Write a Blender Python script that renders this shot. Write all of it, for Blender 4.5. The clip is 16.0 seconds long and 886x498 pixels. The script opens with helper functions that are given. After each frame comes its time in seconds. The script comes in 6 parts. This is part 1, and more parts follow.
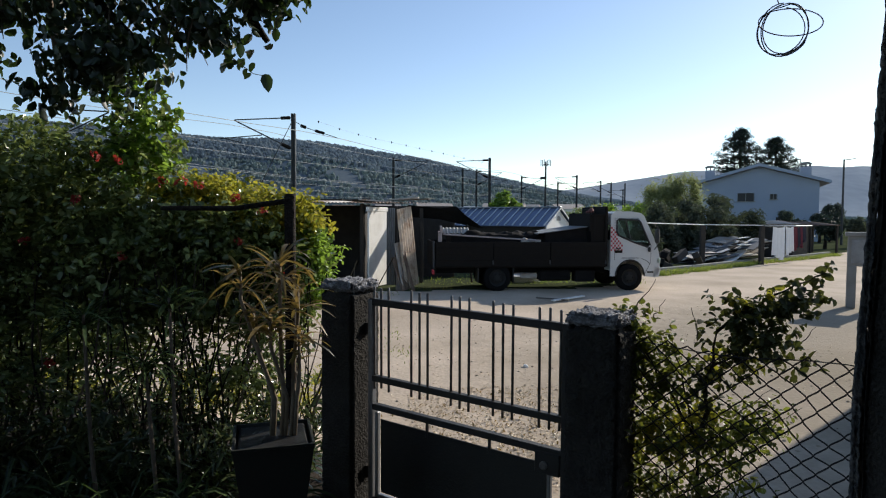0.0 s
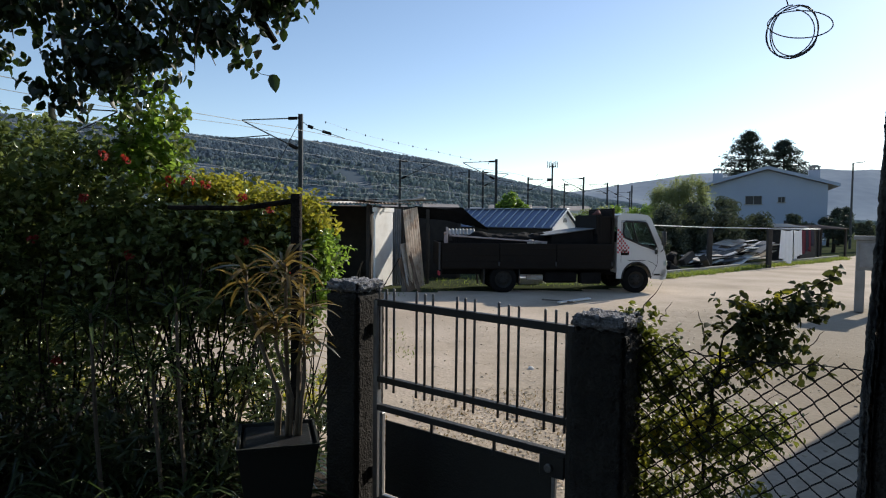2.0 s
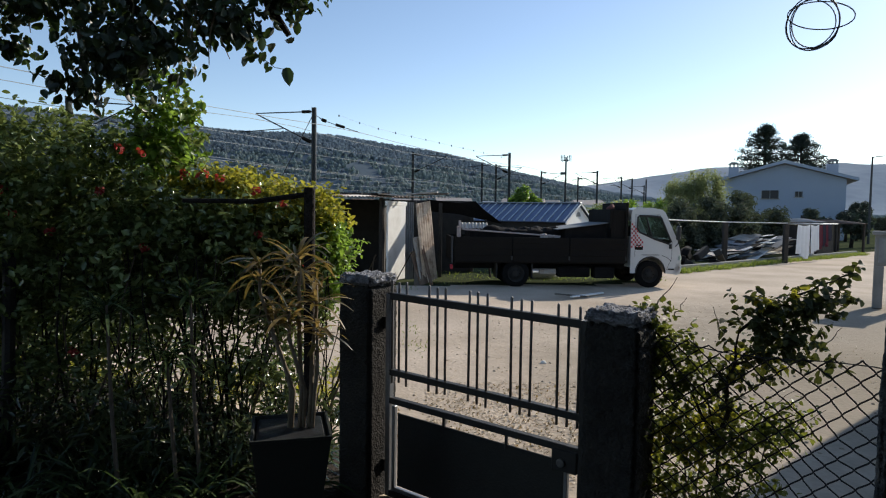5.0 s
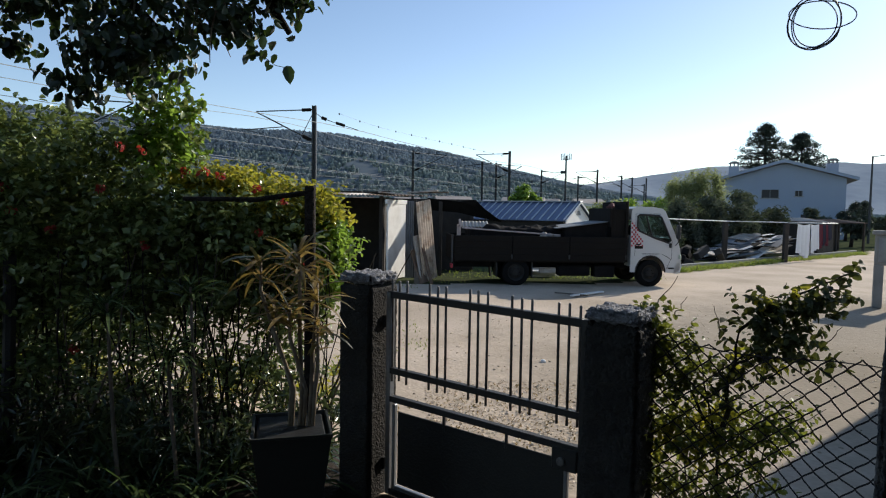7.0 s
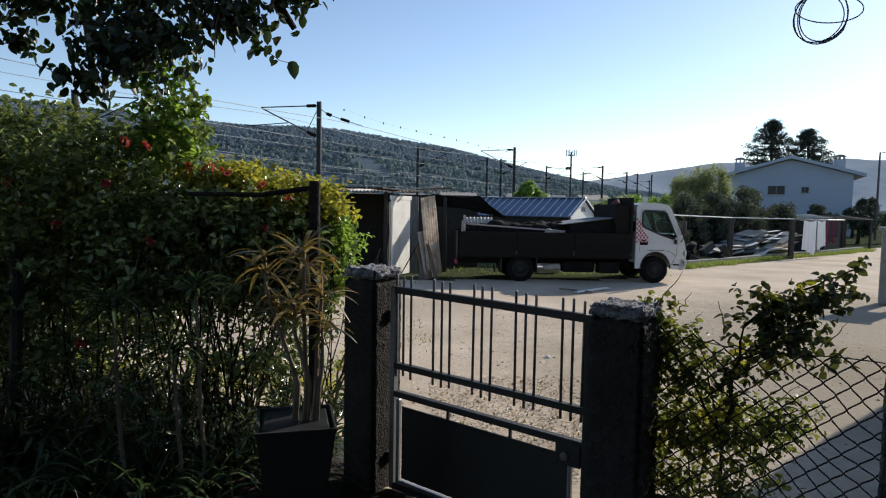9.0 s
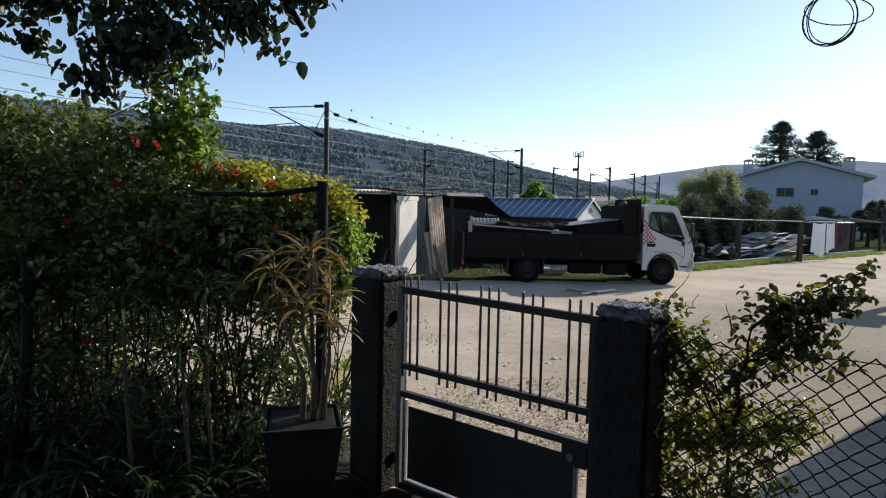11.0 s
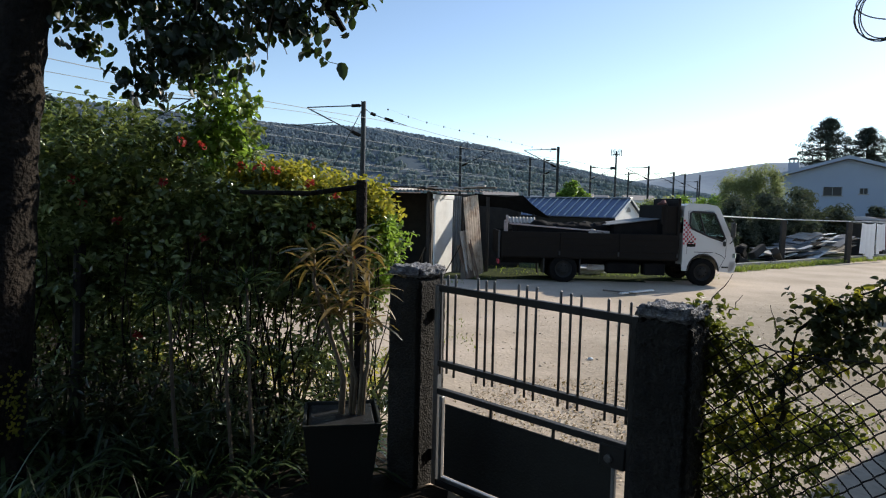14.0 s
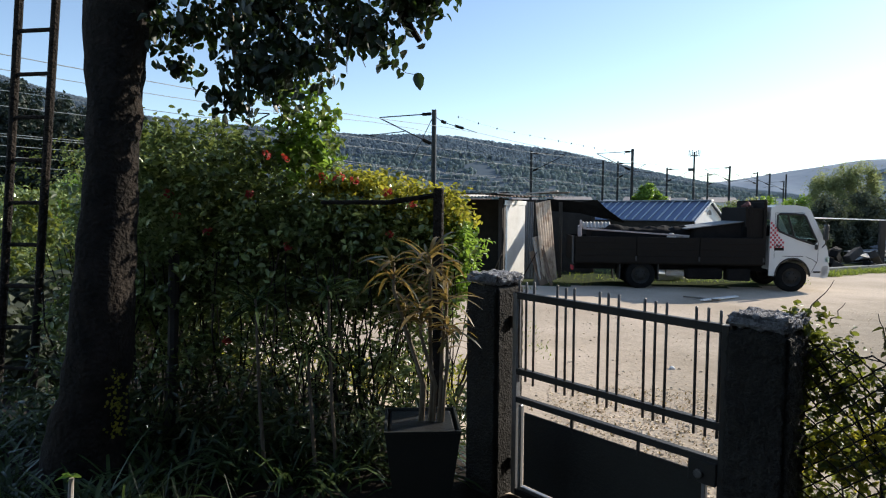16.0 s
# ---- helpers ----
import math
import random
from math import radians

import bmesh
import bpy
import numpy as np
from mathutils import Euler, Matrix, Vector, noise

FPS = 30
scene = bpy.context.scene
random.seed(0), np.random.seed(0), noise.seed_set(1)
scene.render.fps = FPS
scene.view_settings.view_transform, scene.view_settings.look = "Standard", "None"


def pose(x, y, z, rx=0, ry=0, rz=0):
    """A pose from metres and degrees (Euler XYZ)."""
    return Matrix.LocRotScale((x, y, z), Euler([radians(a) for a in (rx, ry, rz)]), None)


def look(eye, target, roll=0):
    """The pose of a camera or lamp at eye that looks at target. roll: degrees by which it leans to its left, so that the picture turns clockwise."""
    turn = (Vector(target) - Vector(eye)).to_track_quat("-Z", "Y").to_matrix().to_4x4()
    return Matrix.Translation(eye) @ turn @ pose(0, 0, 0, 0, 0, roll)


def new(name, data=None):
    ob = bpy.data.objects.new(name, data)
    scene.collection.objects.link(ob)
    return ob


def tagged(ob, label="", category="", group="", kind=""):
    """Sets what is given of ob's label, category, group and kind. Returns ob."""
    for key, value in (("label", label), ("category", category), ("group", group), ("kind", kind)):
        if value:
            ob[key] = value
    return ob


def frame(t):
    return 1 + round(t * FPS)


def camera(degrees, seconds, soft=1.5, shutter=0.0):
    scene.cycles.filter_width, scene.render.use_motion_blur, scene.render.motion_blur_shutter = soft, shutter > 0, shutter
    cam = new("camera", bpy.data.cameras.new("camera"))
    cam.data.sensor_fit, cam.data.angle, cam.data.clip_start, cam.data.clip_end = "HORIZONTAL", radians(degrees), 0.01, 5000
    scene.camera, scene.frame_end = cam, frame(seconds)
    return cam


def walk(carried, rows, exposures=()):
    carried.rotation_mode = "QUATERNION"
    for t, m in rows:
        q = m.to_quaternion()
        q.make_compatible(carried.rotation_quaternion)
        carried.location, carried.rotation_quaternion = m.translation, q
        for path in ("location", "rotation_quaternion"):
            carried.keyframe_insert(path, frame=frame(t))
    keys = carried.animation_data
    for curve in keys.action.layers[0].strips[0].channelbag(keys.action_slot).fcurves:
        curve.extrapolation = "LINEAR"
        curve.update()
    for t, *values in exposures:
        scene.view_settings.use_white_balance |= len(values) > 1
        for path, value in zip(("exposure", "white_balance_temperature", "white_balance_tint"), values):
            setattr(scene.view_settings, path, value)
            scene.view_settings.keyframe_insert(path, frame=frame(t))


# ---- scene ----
# ---- camera and walk ----
cam = camera(70.8, 16.0, soft=1.15)
PATH = (
    (0, 0.001, -0.006, 1.753, -2.17, -2.80, -0.29),
    (0.5, 0.001, -0.002, 1.754, -1.78, -2.58, -0.65),
    (1, 0.005, -0.004, 1.754, -1.54, -2.29, -0.59),
    (1.5, 0.006, 0.002, 1.752, -1.53, -2.61, -0.76),
    (2, 0.002, -0.003, 1.753, -1.60, -2.71, -0.65),
    (2.5, 0.002, 0.002, 1.753, -1.17, -2.69, -0.69),
    (3, 0.000, 0.000, 1.754, -1.19, -2.71, -0.74),
    (3.5, 0.001, 0.002, 1.753, -0.71, -2.85, -0.79),
    (4, 0.001, 0.003, 1.754, -0.52, -3.03, -0.82),
    (6.5, -0.001, 0.003, 1.753, -0.33, -3.46, -0.80),
    (7, -0.002, 0.002, 1.754, -0.43, -3.44, -0.94),
    (7.5, -0.000, 0.001, 1.752, -0.45, -3.45, -1.01),
    (8, -0.001, -0.001, 1.752, -0.27, -3.62, -1.20),
    (8.5, -0.001, -0.001, 1.751, -0.24, -3.62, -1.21),
    (9, -0.000, 0.000, 1.750, 0.00, -3.80, -1.00),
    (11.5, -0.003, -0.011, 1.750, 0.93, -3.75, -1.34),
    (12, -0.004, -0.014, 1.751, 1.41, -3.95, -1.36),
    (12.5, -0.008, -0.017, 1.749, 2.05, -4.13, -1.46),
    (13, -0.011, -0.020, 1.749, 2.75, -4.16, -1.38),
    (13.5, -0.014, -0.021, 1.751, 3.46, -3.79, -1.53),
    (14, -0.015, -0.022, 1.750, 3.85, -3.94, -1.39),
    (14.5, -0.018, -0.023, 1.751, 4.90, -3.58, -1.27),
    (15, -0.023, -0.024, 1.750, 6.26, -3.54, -1.03),
    (15.5, -0.029, -0.024, 1.750, 8.22, -3.99, -0.61),
    (16, -0.047, -0.023, 1.754, 10.31, -3.46, -0.43),
)
walk(cam, [(t, pose(x, y, z, 90 + pitch, roll, yaw)) for t, x, y, z, yaw, pitch, roll in PATH],
     exposures=[(0, -0.02), (9, 0.03), (12.5, 0.10), (14.5, 0.22), (16, 0.40)])

# ---- world and sun ----
SUN_AZ, SUN_EL = radians(50), radians(27)     # azimuth from +Y towards +X
world = bpy.data.worlds.new("world")
scene.world = world
world.use_nodes = True
wn = world.node_tree
sky = wn.nodes.new("ShaderNodeTexSky")
sky.sky_type = "NISHITA"
sky.sun_disc = False
sky.sun_elevation, sky.sun_rotation = SUN_EL, SUN_AZ
sky.air_density, sky.dust_density, sky.ozone_density = 0.85, 0.2, 1.0
bg = wn.nodes["Background"]
bg.inputs["Strength"].default_value = 0.162
wn.links.new(sky.outputs[0], bg.inputs["Color"])
sun_data = bpy.data.lights.new("sun", "SUN")
sun_data.energy, sun_data.angle, sun_data.color = 5.0, radians(0.55), (1.0, 0.93, 0.82)
sun_vec = Vector((math.sin(SUN_AZ) * math.cos(SUN_EL), math.cos(SUN_AZ) * math.cos(SUN_EL), math.sin(SUN_EL)))
sun = new("sun", sun_data)
sun.matrix_world = look(sun_vec * 50, (0, 0, 0))


# ---- materials ----
def material(name, colour, rough=0.7, metal=0.0, vary=0.25, scale=3.0, fine=60.0, bump=0.3, second=None, spots=0.5, spec=0.5, island=0.0, depth=0.01):
    """A surface with stains at one scale and grain at another, and fine relief."""
    m = bpy.data.materials.new(name)
    m.use_nodes = True
    nt = m.node_tree
    p = nt.nodes["Principled BSDF"]
    p.inputs["Metallic"].default_value = metal
    p.inputs["Specular IOR Level"].default_value = spec
    co = nt.nodes.new("ShaderNodeTexCoord")
    big = nt.nodes.new("ShaderNodeTexNoise")
    big.inputs["Scale"].default_value, big.inputs["Detail"].default_value = scale, 6
    small = nt.nodes.new("ShaderNodeTexNoise")
    small.inputs["Scale"].default_value, small.inputs["Detail"].default_value = fine, 4
    nt.links.new(co.outputs["Object"], big.inputs["Vector"])
    nt.links.new(co.outputs["Object"], small.inputs["Vector"])
    ramp = nt.nodes.new("ShaderNodeValToRGB")
    c2 = second or tuple(c * (1 - vary) for c in colour)
    ramp.color_ramp.elements[0].position, ramp.color_ramp.elements[1].position = spots - 0.15, spots + 0.15
    ramp.color_ramp.elements[0].color, ramp.color_ramp.elements[1].color = (*c2, 1), (*colour, 1)
    nt.links.new(big.outputs["Fac"], ramp.inputs[0])
    hsv = nt.nodes.new("ShaderNodeHueSaturation")
    mul = nt.nodes.new("ShaderNodeMath")
    mul.operation = "MULTIPLY_ADD"
    mul.inputs[1].default_value, mul.inputs[2].default_value = vary * 1.6, 1 - vary * 0.8
    nt.links.new(small.outputs["Fac"], mul.inputs[0])
    last = mul
    if island:
        geo = nt.nodes.new("ShaderNodeNewGeometry")
        add = nt.nodes.new("ShaderNodeMath")
        add.operation = "MULTIPLY_ADD"
        add.inputs[1].default_value = island
        nt.links.new(geo.outputs["Random Per Island"], add.inputs[0])
        nt.links.new(mul.outputs[0], add.inputs[2])
        last = add
    nt.links.new(last.outputs[0], hsv.inputs["Value"])
    nt.links.new(ramp.outputs[0], hsv.inputs["Color"])
    nt.links.new(hsv.outputs[0], p.inputs["Base Color"])
    rr = nt.nodes.new("ShaderNodeMath")
    rr.operation = "MULTIPLY_ADD"
    rr.inputs[1].default_value, rr.inputs[2].default_value = 0.25, max(0.02, rough - 0.12)
    nt.links.new(big.outputs["Fac"], rr.inputs[0])
    nt.links.new(rr.outputs[0], p.inputs["Roughness"])
    if bump:
        b = nt.nodes.new("ShaderNodeBump")
        b.inputs["Strength"].default_value, b.inputs["Distance"].default_value = bump, depth
        nt.links.new(small.outputs["Fac"], b.inputs["Height"])
        nt.links.new(b.outputs[0], p.inputs["Normal"])
    return m


def leaf_material(name, dark, light, rough=0.45, through_amount=0.45, glow=(0.35, 0.5, 0.06), start=0.0):
    """Leaves: each one its own shade, glossy on top, letting light through."""
    m = bpy.data.materials.new(name)
    m.use_nodes = True
    nt = m.node_tree
    p = nt.nodes["Principled BSDF"]
    out = nt.nodes["Material Output"]
    geo = nt.nodes.new("ShaderNodeNewGeometry")
    ramp = nt.nodes.new("ShaderNodeValToRGB")
    ramp.color_ramp.elements[0].color, ramp.color_ramp.elements[1].color = (*dark, 1), (*light, 1)
    ramp.color_ramp.elements[0].position = start
    nt.links.new(geo.outputs["Random Per Island"], ramp.inputs[0])
    nt.links.new(ramp.outputs[0], p.inputs["Base Color"])
    p.inputs["Roughness"].default_value = rough
    tr = nt.nodes.new("ShaderNodeBsdfTranslucent")
    mixc = nt.nodes.new("ShaderNodeMix")
    mixc.data_type = "RGBA"
    mixc.inputs[0].default_value = 0.5
    nt.links.new(ramp.outputs[0], mixc.inputs[6])
    mixc.inputs[7].default_value = (*glow, 1)
    nt.links.new(mixc.outputs[2], tr.inputs["Color"])
    mix = nt.nodes.new("ShaderNodeMixShader")
    mix.inputs[0].default_value = through_amount
    nt.links.new(p.outputs[0], mix.inputs[1])
    nt.links.new(tr.outputs[0], mix.inputs[2])
    nt.links.new(mix.outputs[0], out.inputs["Surface"])
    return m


def glass_material(name, tint=(0.8, 0.9, 0.88)):
    m = bpy.data.materials.new(name)
    m.use_nodes = True
    p = m.node_tree.nodes["Principled BSDF"]
    p.inputs["Base Color"].default_value = (*tint, 1)
    p.inputs["Transmission Weight"].default_value = 1
    p.inputs["Roughness"].default_value = 0.02
    p.inputs["IOR"].default_value = 1.45
    return m


def sand_material():
    """Packed sandy earth: damp and dry patches, grit, small pits."""
    m = material("packed_sandy_ground", (0.57, 0.465, 0.36), 0.95, 0, 0.28, 0.5, 22, 0.0, (0.40, 0.32, 0.235), 0.45, 0.1)
    nt = m.node_tree
    p = nt.nodes["Principled BSDF"]
    co = nt.nodes.new("ShaderNodeTexCoord")
    grit = nt.nodes.new("ShaderNodeTexVoronoi")
    grit.inputs["Scale"].default_value = 26
    mid = nt.nodes.new("ShaderNodeTexNoise")
    mid.inputs["Scale"].default_value, mid.inputs["Detail"].default_value = 5, 8
    nt.links.new(co.outputs["Object"], grit.inputs["Vector"])
    nt.links.new(co.outputs["Object"], mid.inputs["Vector"])
    add = nt.nodes.new("ShaderNodeMath")
    add.operation = "MULTIPLY_ADD"
    add.inputs[1].default_value = 0.35
    nt.links.new(grit.outputs["Distance"], add.inputs[0])
    nt.links.new(mid.outputs["Fac"], add.inputs[2])
    b = nt.nodes.new("ShaderNodeBump")
    b.inputs["Strength"].default_value, b.inputs["Distance"].default_value = 0.6, 0.02
    nt.links.new(add.outputs[0], b.inputs["Height"])
    nt.links.new(b.outputs[0], p.inputs["Normal"])
    # darker grit along the lane's outer side, also painted to deepen the shadow there
    far = nt.nodes.new("ShaderNodeVectorMath")
    far.operation = "DISTANCE"
    far.inputs[1].default_value = (9.0, 6.0, 0.0)
    nt.links.new(co.outputs["Object"], far.inputs[0])
    edge = nt.nodes.new("ShaderNodeMath")
    edge.operation = "MULTIPLY_ADD"
    edge.inputs[1].default_value = 3.0
    nt.links.new(mid.outputs["Fac"], edge.inputs[0])
    nt.links.new(far.outputs["Value"], edge.inputs[2])
    patch = nt.nodes.new("ShaderNodeMapRange")
    patch.inputs["From Min"].default_value, patch.inputs["From Max"].default_value = 7.4, 10.2
    patch.inputs["To Min"].default_value, patch.inputs["To Max"].default_value = 0.60, 0.0
    nt.links.new(edge.outputs[0], patch.inputs["Value"])
    mix = nt.nodes.new("ShaderNodeMix")
    mix.data_type = "RGBA"
    mix.inputs[7].default_value = (0.18, 0.158, 0.115, 1)
    nt.links.new(patch.outputs[0], mix.inputs[0])
    nt.links.new(p.inputs["Base Color"].links[0].from_socket, mix.inputs[6])
    nt.links.new(mix.outputs[2], p.inputs["Base Color"])
    return m


SAND = sand_material()
SOIL = material("dark_soil", (0.045, 0.036, 0.028), 0.95, 0, 0.5, 4, 50, 0.8, spec=0.1)
CONCRETE = material("grey_concrete", (0.30, 0.295, 0.28), 0.9, 0, 0.25, 3, 60, 0.4, spec=0.2)
CRUMBLE = material("crumbling_lit_edge", (0.22, 0.21, 0.20), 0.95, 0, 0.4, 14, 90, 1.0, (0.07, 0.075, 0.08), 0.5, 0.2, depth=0.02)
LITTER = leaf_material("dry_litter", (0.40, 0.31, 0.20), (0.82, 0.70, 0.52), 0.9, 0.1, (0.4, 0.3, 0.15))
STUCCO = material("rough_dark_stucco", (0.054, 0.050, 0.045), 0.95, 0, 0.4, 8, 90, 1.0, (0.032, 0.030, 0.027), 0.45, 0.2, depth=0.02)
LIT_TOP = material("rough_sunlit_top", (0.42, 0.42, 0.44), 0.95, 0, 0.5, 30, 120, 1.0, (0.12, 0.12, 0.13), 0.5, 0.2, depth=0.02)
IRON = material("painted_grey_iron", (0.030, 0.027, 0.024), 0.6, 0.1, 0.3, 12, 150, 0.2)
BARE_IRON = material("weathered_bare_iron", (0.20, 0.19, 0.18), 0.5, 0.6, 0.4, 20, 150, 0.3)
SHEET_IRON = material("dark_grey_sheet_iron", (0.036, 0.034, 0.029), 0.6, 0.2, 0.3, 6, 90, 0.2)
# White house wall; its bluish shade is put into the colour.
WHITE_WALL = material("white_house_in_shade", (0.28, 0.34, 0.44), 0.85, 0, 0.06, 0.6, 20, 0.1)
WHITE_PAINT = material("white_enamel_paint", (0.60, 0.60, 0.59), 0.35, 0, 0.08, 3, 40, 0.03, spots=0.3)
RED_PAINT = material("red_paint", (0.45, 0.03, 0.05), 0.35, 0, 0.1, 5, 40, 0.03)
BLACK_PLASTIC = material("black_plastic", (0.015, 0.015, 0.016), 0.5, 0, 0.3, 8, 80, 0.2)
RUBBER = material("tyre_rubber", (0.011, 0.011, 0.011), 0.9, 0, 0.4, 10, 80, 0.4, spec=0.1)
STEEL = material("galvanised_steel", (0.36, 0.37, 0.38), 0.45, 0.7, 0.25, 5, 60, 0.1)
BED_BROWN = material("dark_brown_truck_side", (0.014, 0.012, 0.010), 0.8, 0.0, 0.35, 3, 40, 0.2, (0.011, 0.009, 0.008), 0.5, 0.15)
DARK_METAL = material("dirty_chassis_metal", (0.014, 0.013, 0.013), 0.9, 0.0, 0.4, 5, 50, 0.3, spec=0.1)
RUST_SHEET = material("rusty_corrugated_sheet", (0.26, 0.19, 0.14), 0.75, 0.3, 0.4, 3, 30, 0.3, (0.12, 0.07, 0.045), 0.5)
PALE_SHEET = material("pale_weathered_sheet", (0.45, 0.42, 0.38), 0.7, 0.2, 0.3, 4, 40, 0.2, (0.28, 0.2, 0.14), 0.4)
WHITE_BOARD = material("whitewashed_board", (0.78, 0.76, 0.72), 0.8, 0, 0.12, 2, 30, 0.2, (0.6, 0.57, 0.52), 0.35)
GREY_WOOD = material("weathered_wood", (0.16, 0.13, 0.10), 0.85, 0, 0.45, 4, 70, 0.5)
DARK_WOOD = material("dark_old_wood", (0.05, 0.042, 0.035), 0.9, 0, 0.4, 5, 60, 0.5)
ROOF_SHEET = material("grey_blue_roof_sheet", (0.13, 0.17, 0.27), 0.45, 0.3, 0.15, 1.5, 30, 0.05)
ROOF_TILE = material("pale_roof_tile", (0.42, 0.36, 0.32), 0.85, 0, 0.2, 3, 30, 0.3)
BARK = material("tree_bark", (0.035, 0.028, 0.023), 0.95, 0, 0.5, 6, 45, 1.0, (0.015, 0.013, 0.011), 0.5, 0.15, depth=0.03)
TWIG = material("brown_twig", (0.17, 0.13, 0.09), 0.85, 0, 0.3, 10, 80, 0.4)
POT = material("dark_plastic_pot", (0.024, 0.026, 0.021), 0.6, 0, 0.25, 5, 60, 0.1)
CLOTH_WHITE = material("white_cotton", (0.80, 0.81, 0.82), 0.9, 0, 0.06, 6, 90, 0.2)
CLOTH_RED = material("red_cotton", (0.15, 0.03, 0.045), 0.9, 0, 0.2, 6, 90, 0.2)
CLOTH_DARK = material("dark_cotton", (0.04, 0.04, 0.06), 0.9, 0, 0.2, 6, 90, 0.2)
GLASS = glass_material("window_glass", (0.50, 0.66, 0.63))
DARK_STEEL = material("dark_weathered_steel", (0.05, 0.053, 0.056), 0.6, 0.3, 0.25, 3, 40, 0.1)
CANE = material("pale_plant_cane", (0.22, 0.17, 0.11), 0.8, 0, 0.3, 20, 90, 0.3)
GREY_SHEET = material("dull_grey_sheet", (0.17, 0.18, 0.19), 0.7, 0.1, 0.3, 3, 30, 0.1)
HOUSE_GLASS = material("dark_window_pane", (0.012, 0.014, 0.018), 0.5, 0, 0.2, 2, 10, 0)
# The haze of distance is put into both hill colours as pale blue.
HILL = material("hazy_wooded_hill", (0.135, 0.165, 0.185), 1.0, 0, 0.2, 0.02, 0.15, 0.0, (0.11, 0.135, 0.155), 0.5, 0.0)
FAR_HILL = material("hazy_distant_hill", (0.33, 0.37, 0.41), 1.0, 0, 0.2, 0.01, 0.05, 0.0, (0.27, 0.31, 0.355), 0.5, 0.0)
WATTLE = material("grey_plaster", (0.20, 0.21, 0.22), 0.9, 0, 0.2, 3, 40, 0.2)
FIELD = material("far_fields", (0.075, 0.085, 0.045), 1.0, 0, 0.4, 0.3, 4, 0.3, (0.045, 0.055, 0.03), 0.5, 0.0)
GRASS = leaf_material("grass_blades", (0.10, 0.13, 0.03), (0.36, 0.36, 0.09), 0.7)
HEDGE_LEAF = leaf_material("hedge_leaves", (0.045, 0.072, 0.024), (0.32, 0.385, 0.155), 0.19, 0.30, (0.36, 0.43, 0.08))
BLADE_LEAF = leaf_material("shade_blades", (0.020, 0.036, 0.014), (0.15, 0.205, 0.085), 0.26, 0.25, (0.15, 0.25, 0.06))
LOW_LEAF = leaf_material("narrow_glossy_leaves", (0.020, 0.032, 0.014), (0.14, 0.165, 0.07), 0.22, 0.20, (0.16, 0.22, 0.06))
# Leaves in full sun: the sunlight is put into the yellow colour.
YELLOW_LEAF = leaf_material("sunlit_yellow_leaves", (0.12, 0.16, 0.02), (0.50, 0.42, 0.06), 0.6, 0.5, (0.6, 0.56, 0.05))
TREE_LEAF = leaf_material("dark_tree_leaves", (0.008, 0.014, 0.007), (0.032, 0.050, 0.018), 0.4, 0.18, (0.14, 0.24, 0.04))
FRESH_LEAF = leaf_material("fresh_and_lit_leaves", (0.06, 0.13, 0.022), (0.18, 0.29, 0.05), 0.4, 0.55, (0.42, 0.60, 0.07))
PINE_LEAF = leaf_material("pine_needles", (0.012, 0.02, 0.014), (0.03, 0.045, 0.03), 0.6, 0.15, (0.05, 0.1, 0.05))
OLIVE_LEAF = leaf_material("grey_green_leaves", (0.12, 0.15, 0.07), (0.32, 0.35, 0.17), 0.85, 0.55, (0.45, 0.5, 0.2))
BUSH_LEAF = leaf_material("dusty_dark_leaves", (0.032, 0.042, 0.03), (0.10, 0.11, 0.075), 0.9, 0.25, (0.15, 0.2, 0.08))
BUSH_GREEN = leaf_material("rose_leaves", (0.022, 0.038, 0.011), (0.11, 0.15, 0.036), 0.5, 0.4, (0.42, 0.44, 0.05))
# Darker copy of the rose leaves: backlit shade put into the colour.
DARK_ROSE = leaf_material("backlit_rose_leaves", (0.012, 0.017, 0.007), (0.045, 0.062, 0.02), 0.7, 0.22, (0.25, 0.27, 0.04))
STRAP_LEAF = leaf_material("strap_leaves", (0.030, 0.042, 0.018), (0.42, 0.29, 0.12), 0.35, 0.4, (0.5, 0.33, 0.07), 0.2)
RED_PETAL = leaf_material("red_petals", (0.24, 0.02, 0.02), (0.48, 0.06, 0.04), 0.6, 0.35, (0.6, 0.06, 0.03))
# Far trees carry the same bluish haze in their leaf colours.
FOREST = leaf_material("hazy_far_forest", (0.29, 0.345, 0.39), (0.36, 0.415, 0.45), 1.0, 0.8, (0.33, 0.39, 0.44))
SCRUB = leaf_material("hazy_valley_scrub", (0.23, 0.29, 0.31), (0.35, 0.41, 0.39), 1.0, 0.65, (0.22, 0.27, 0.25))


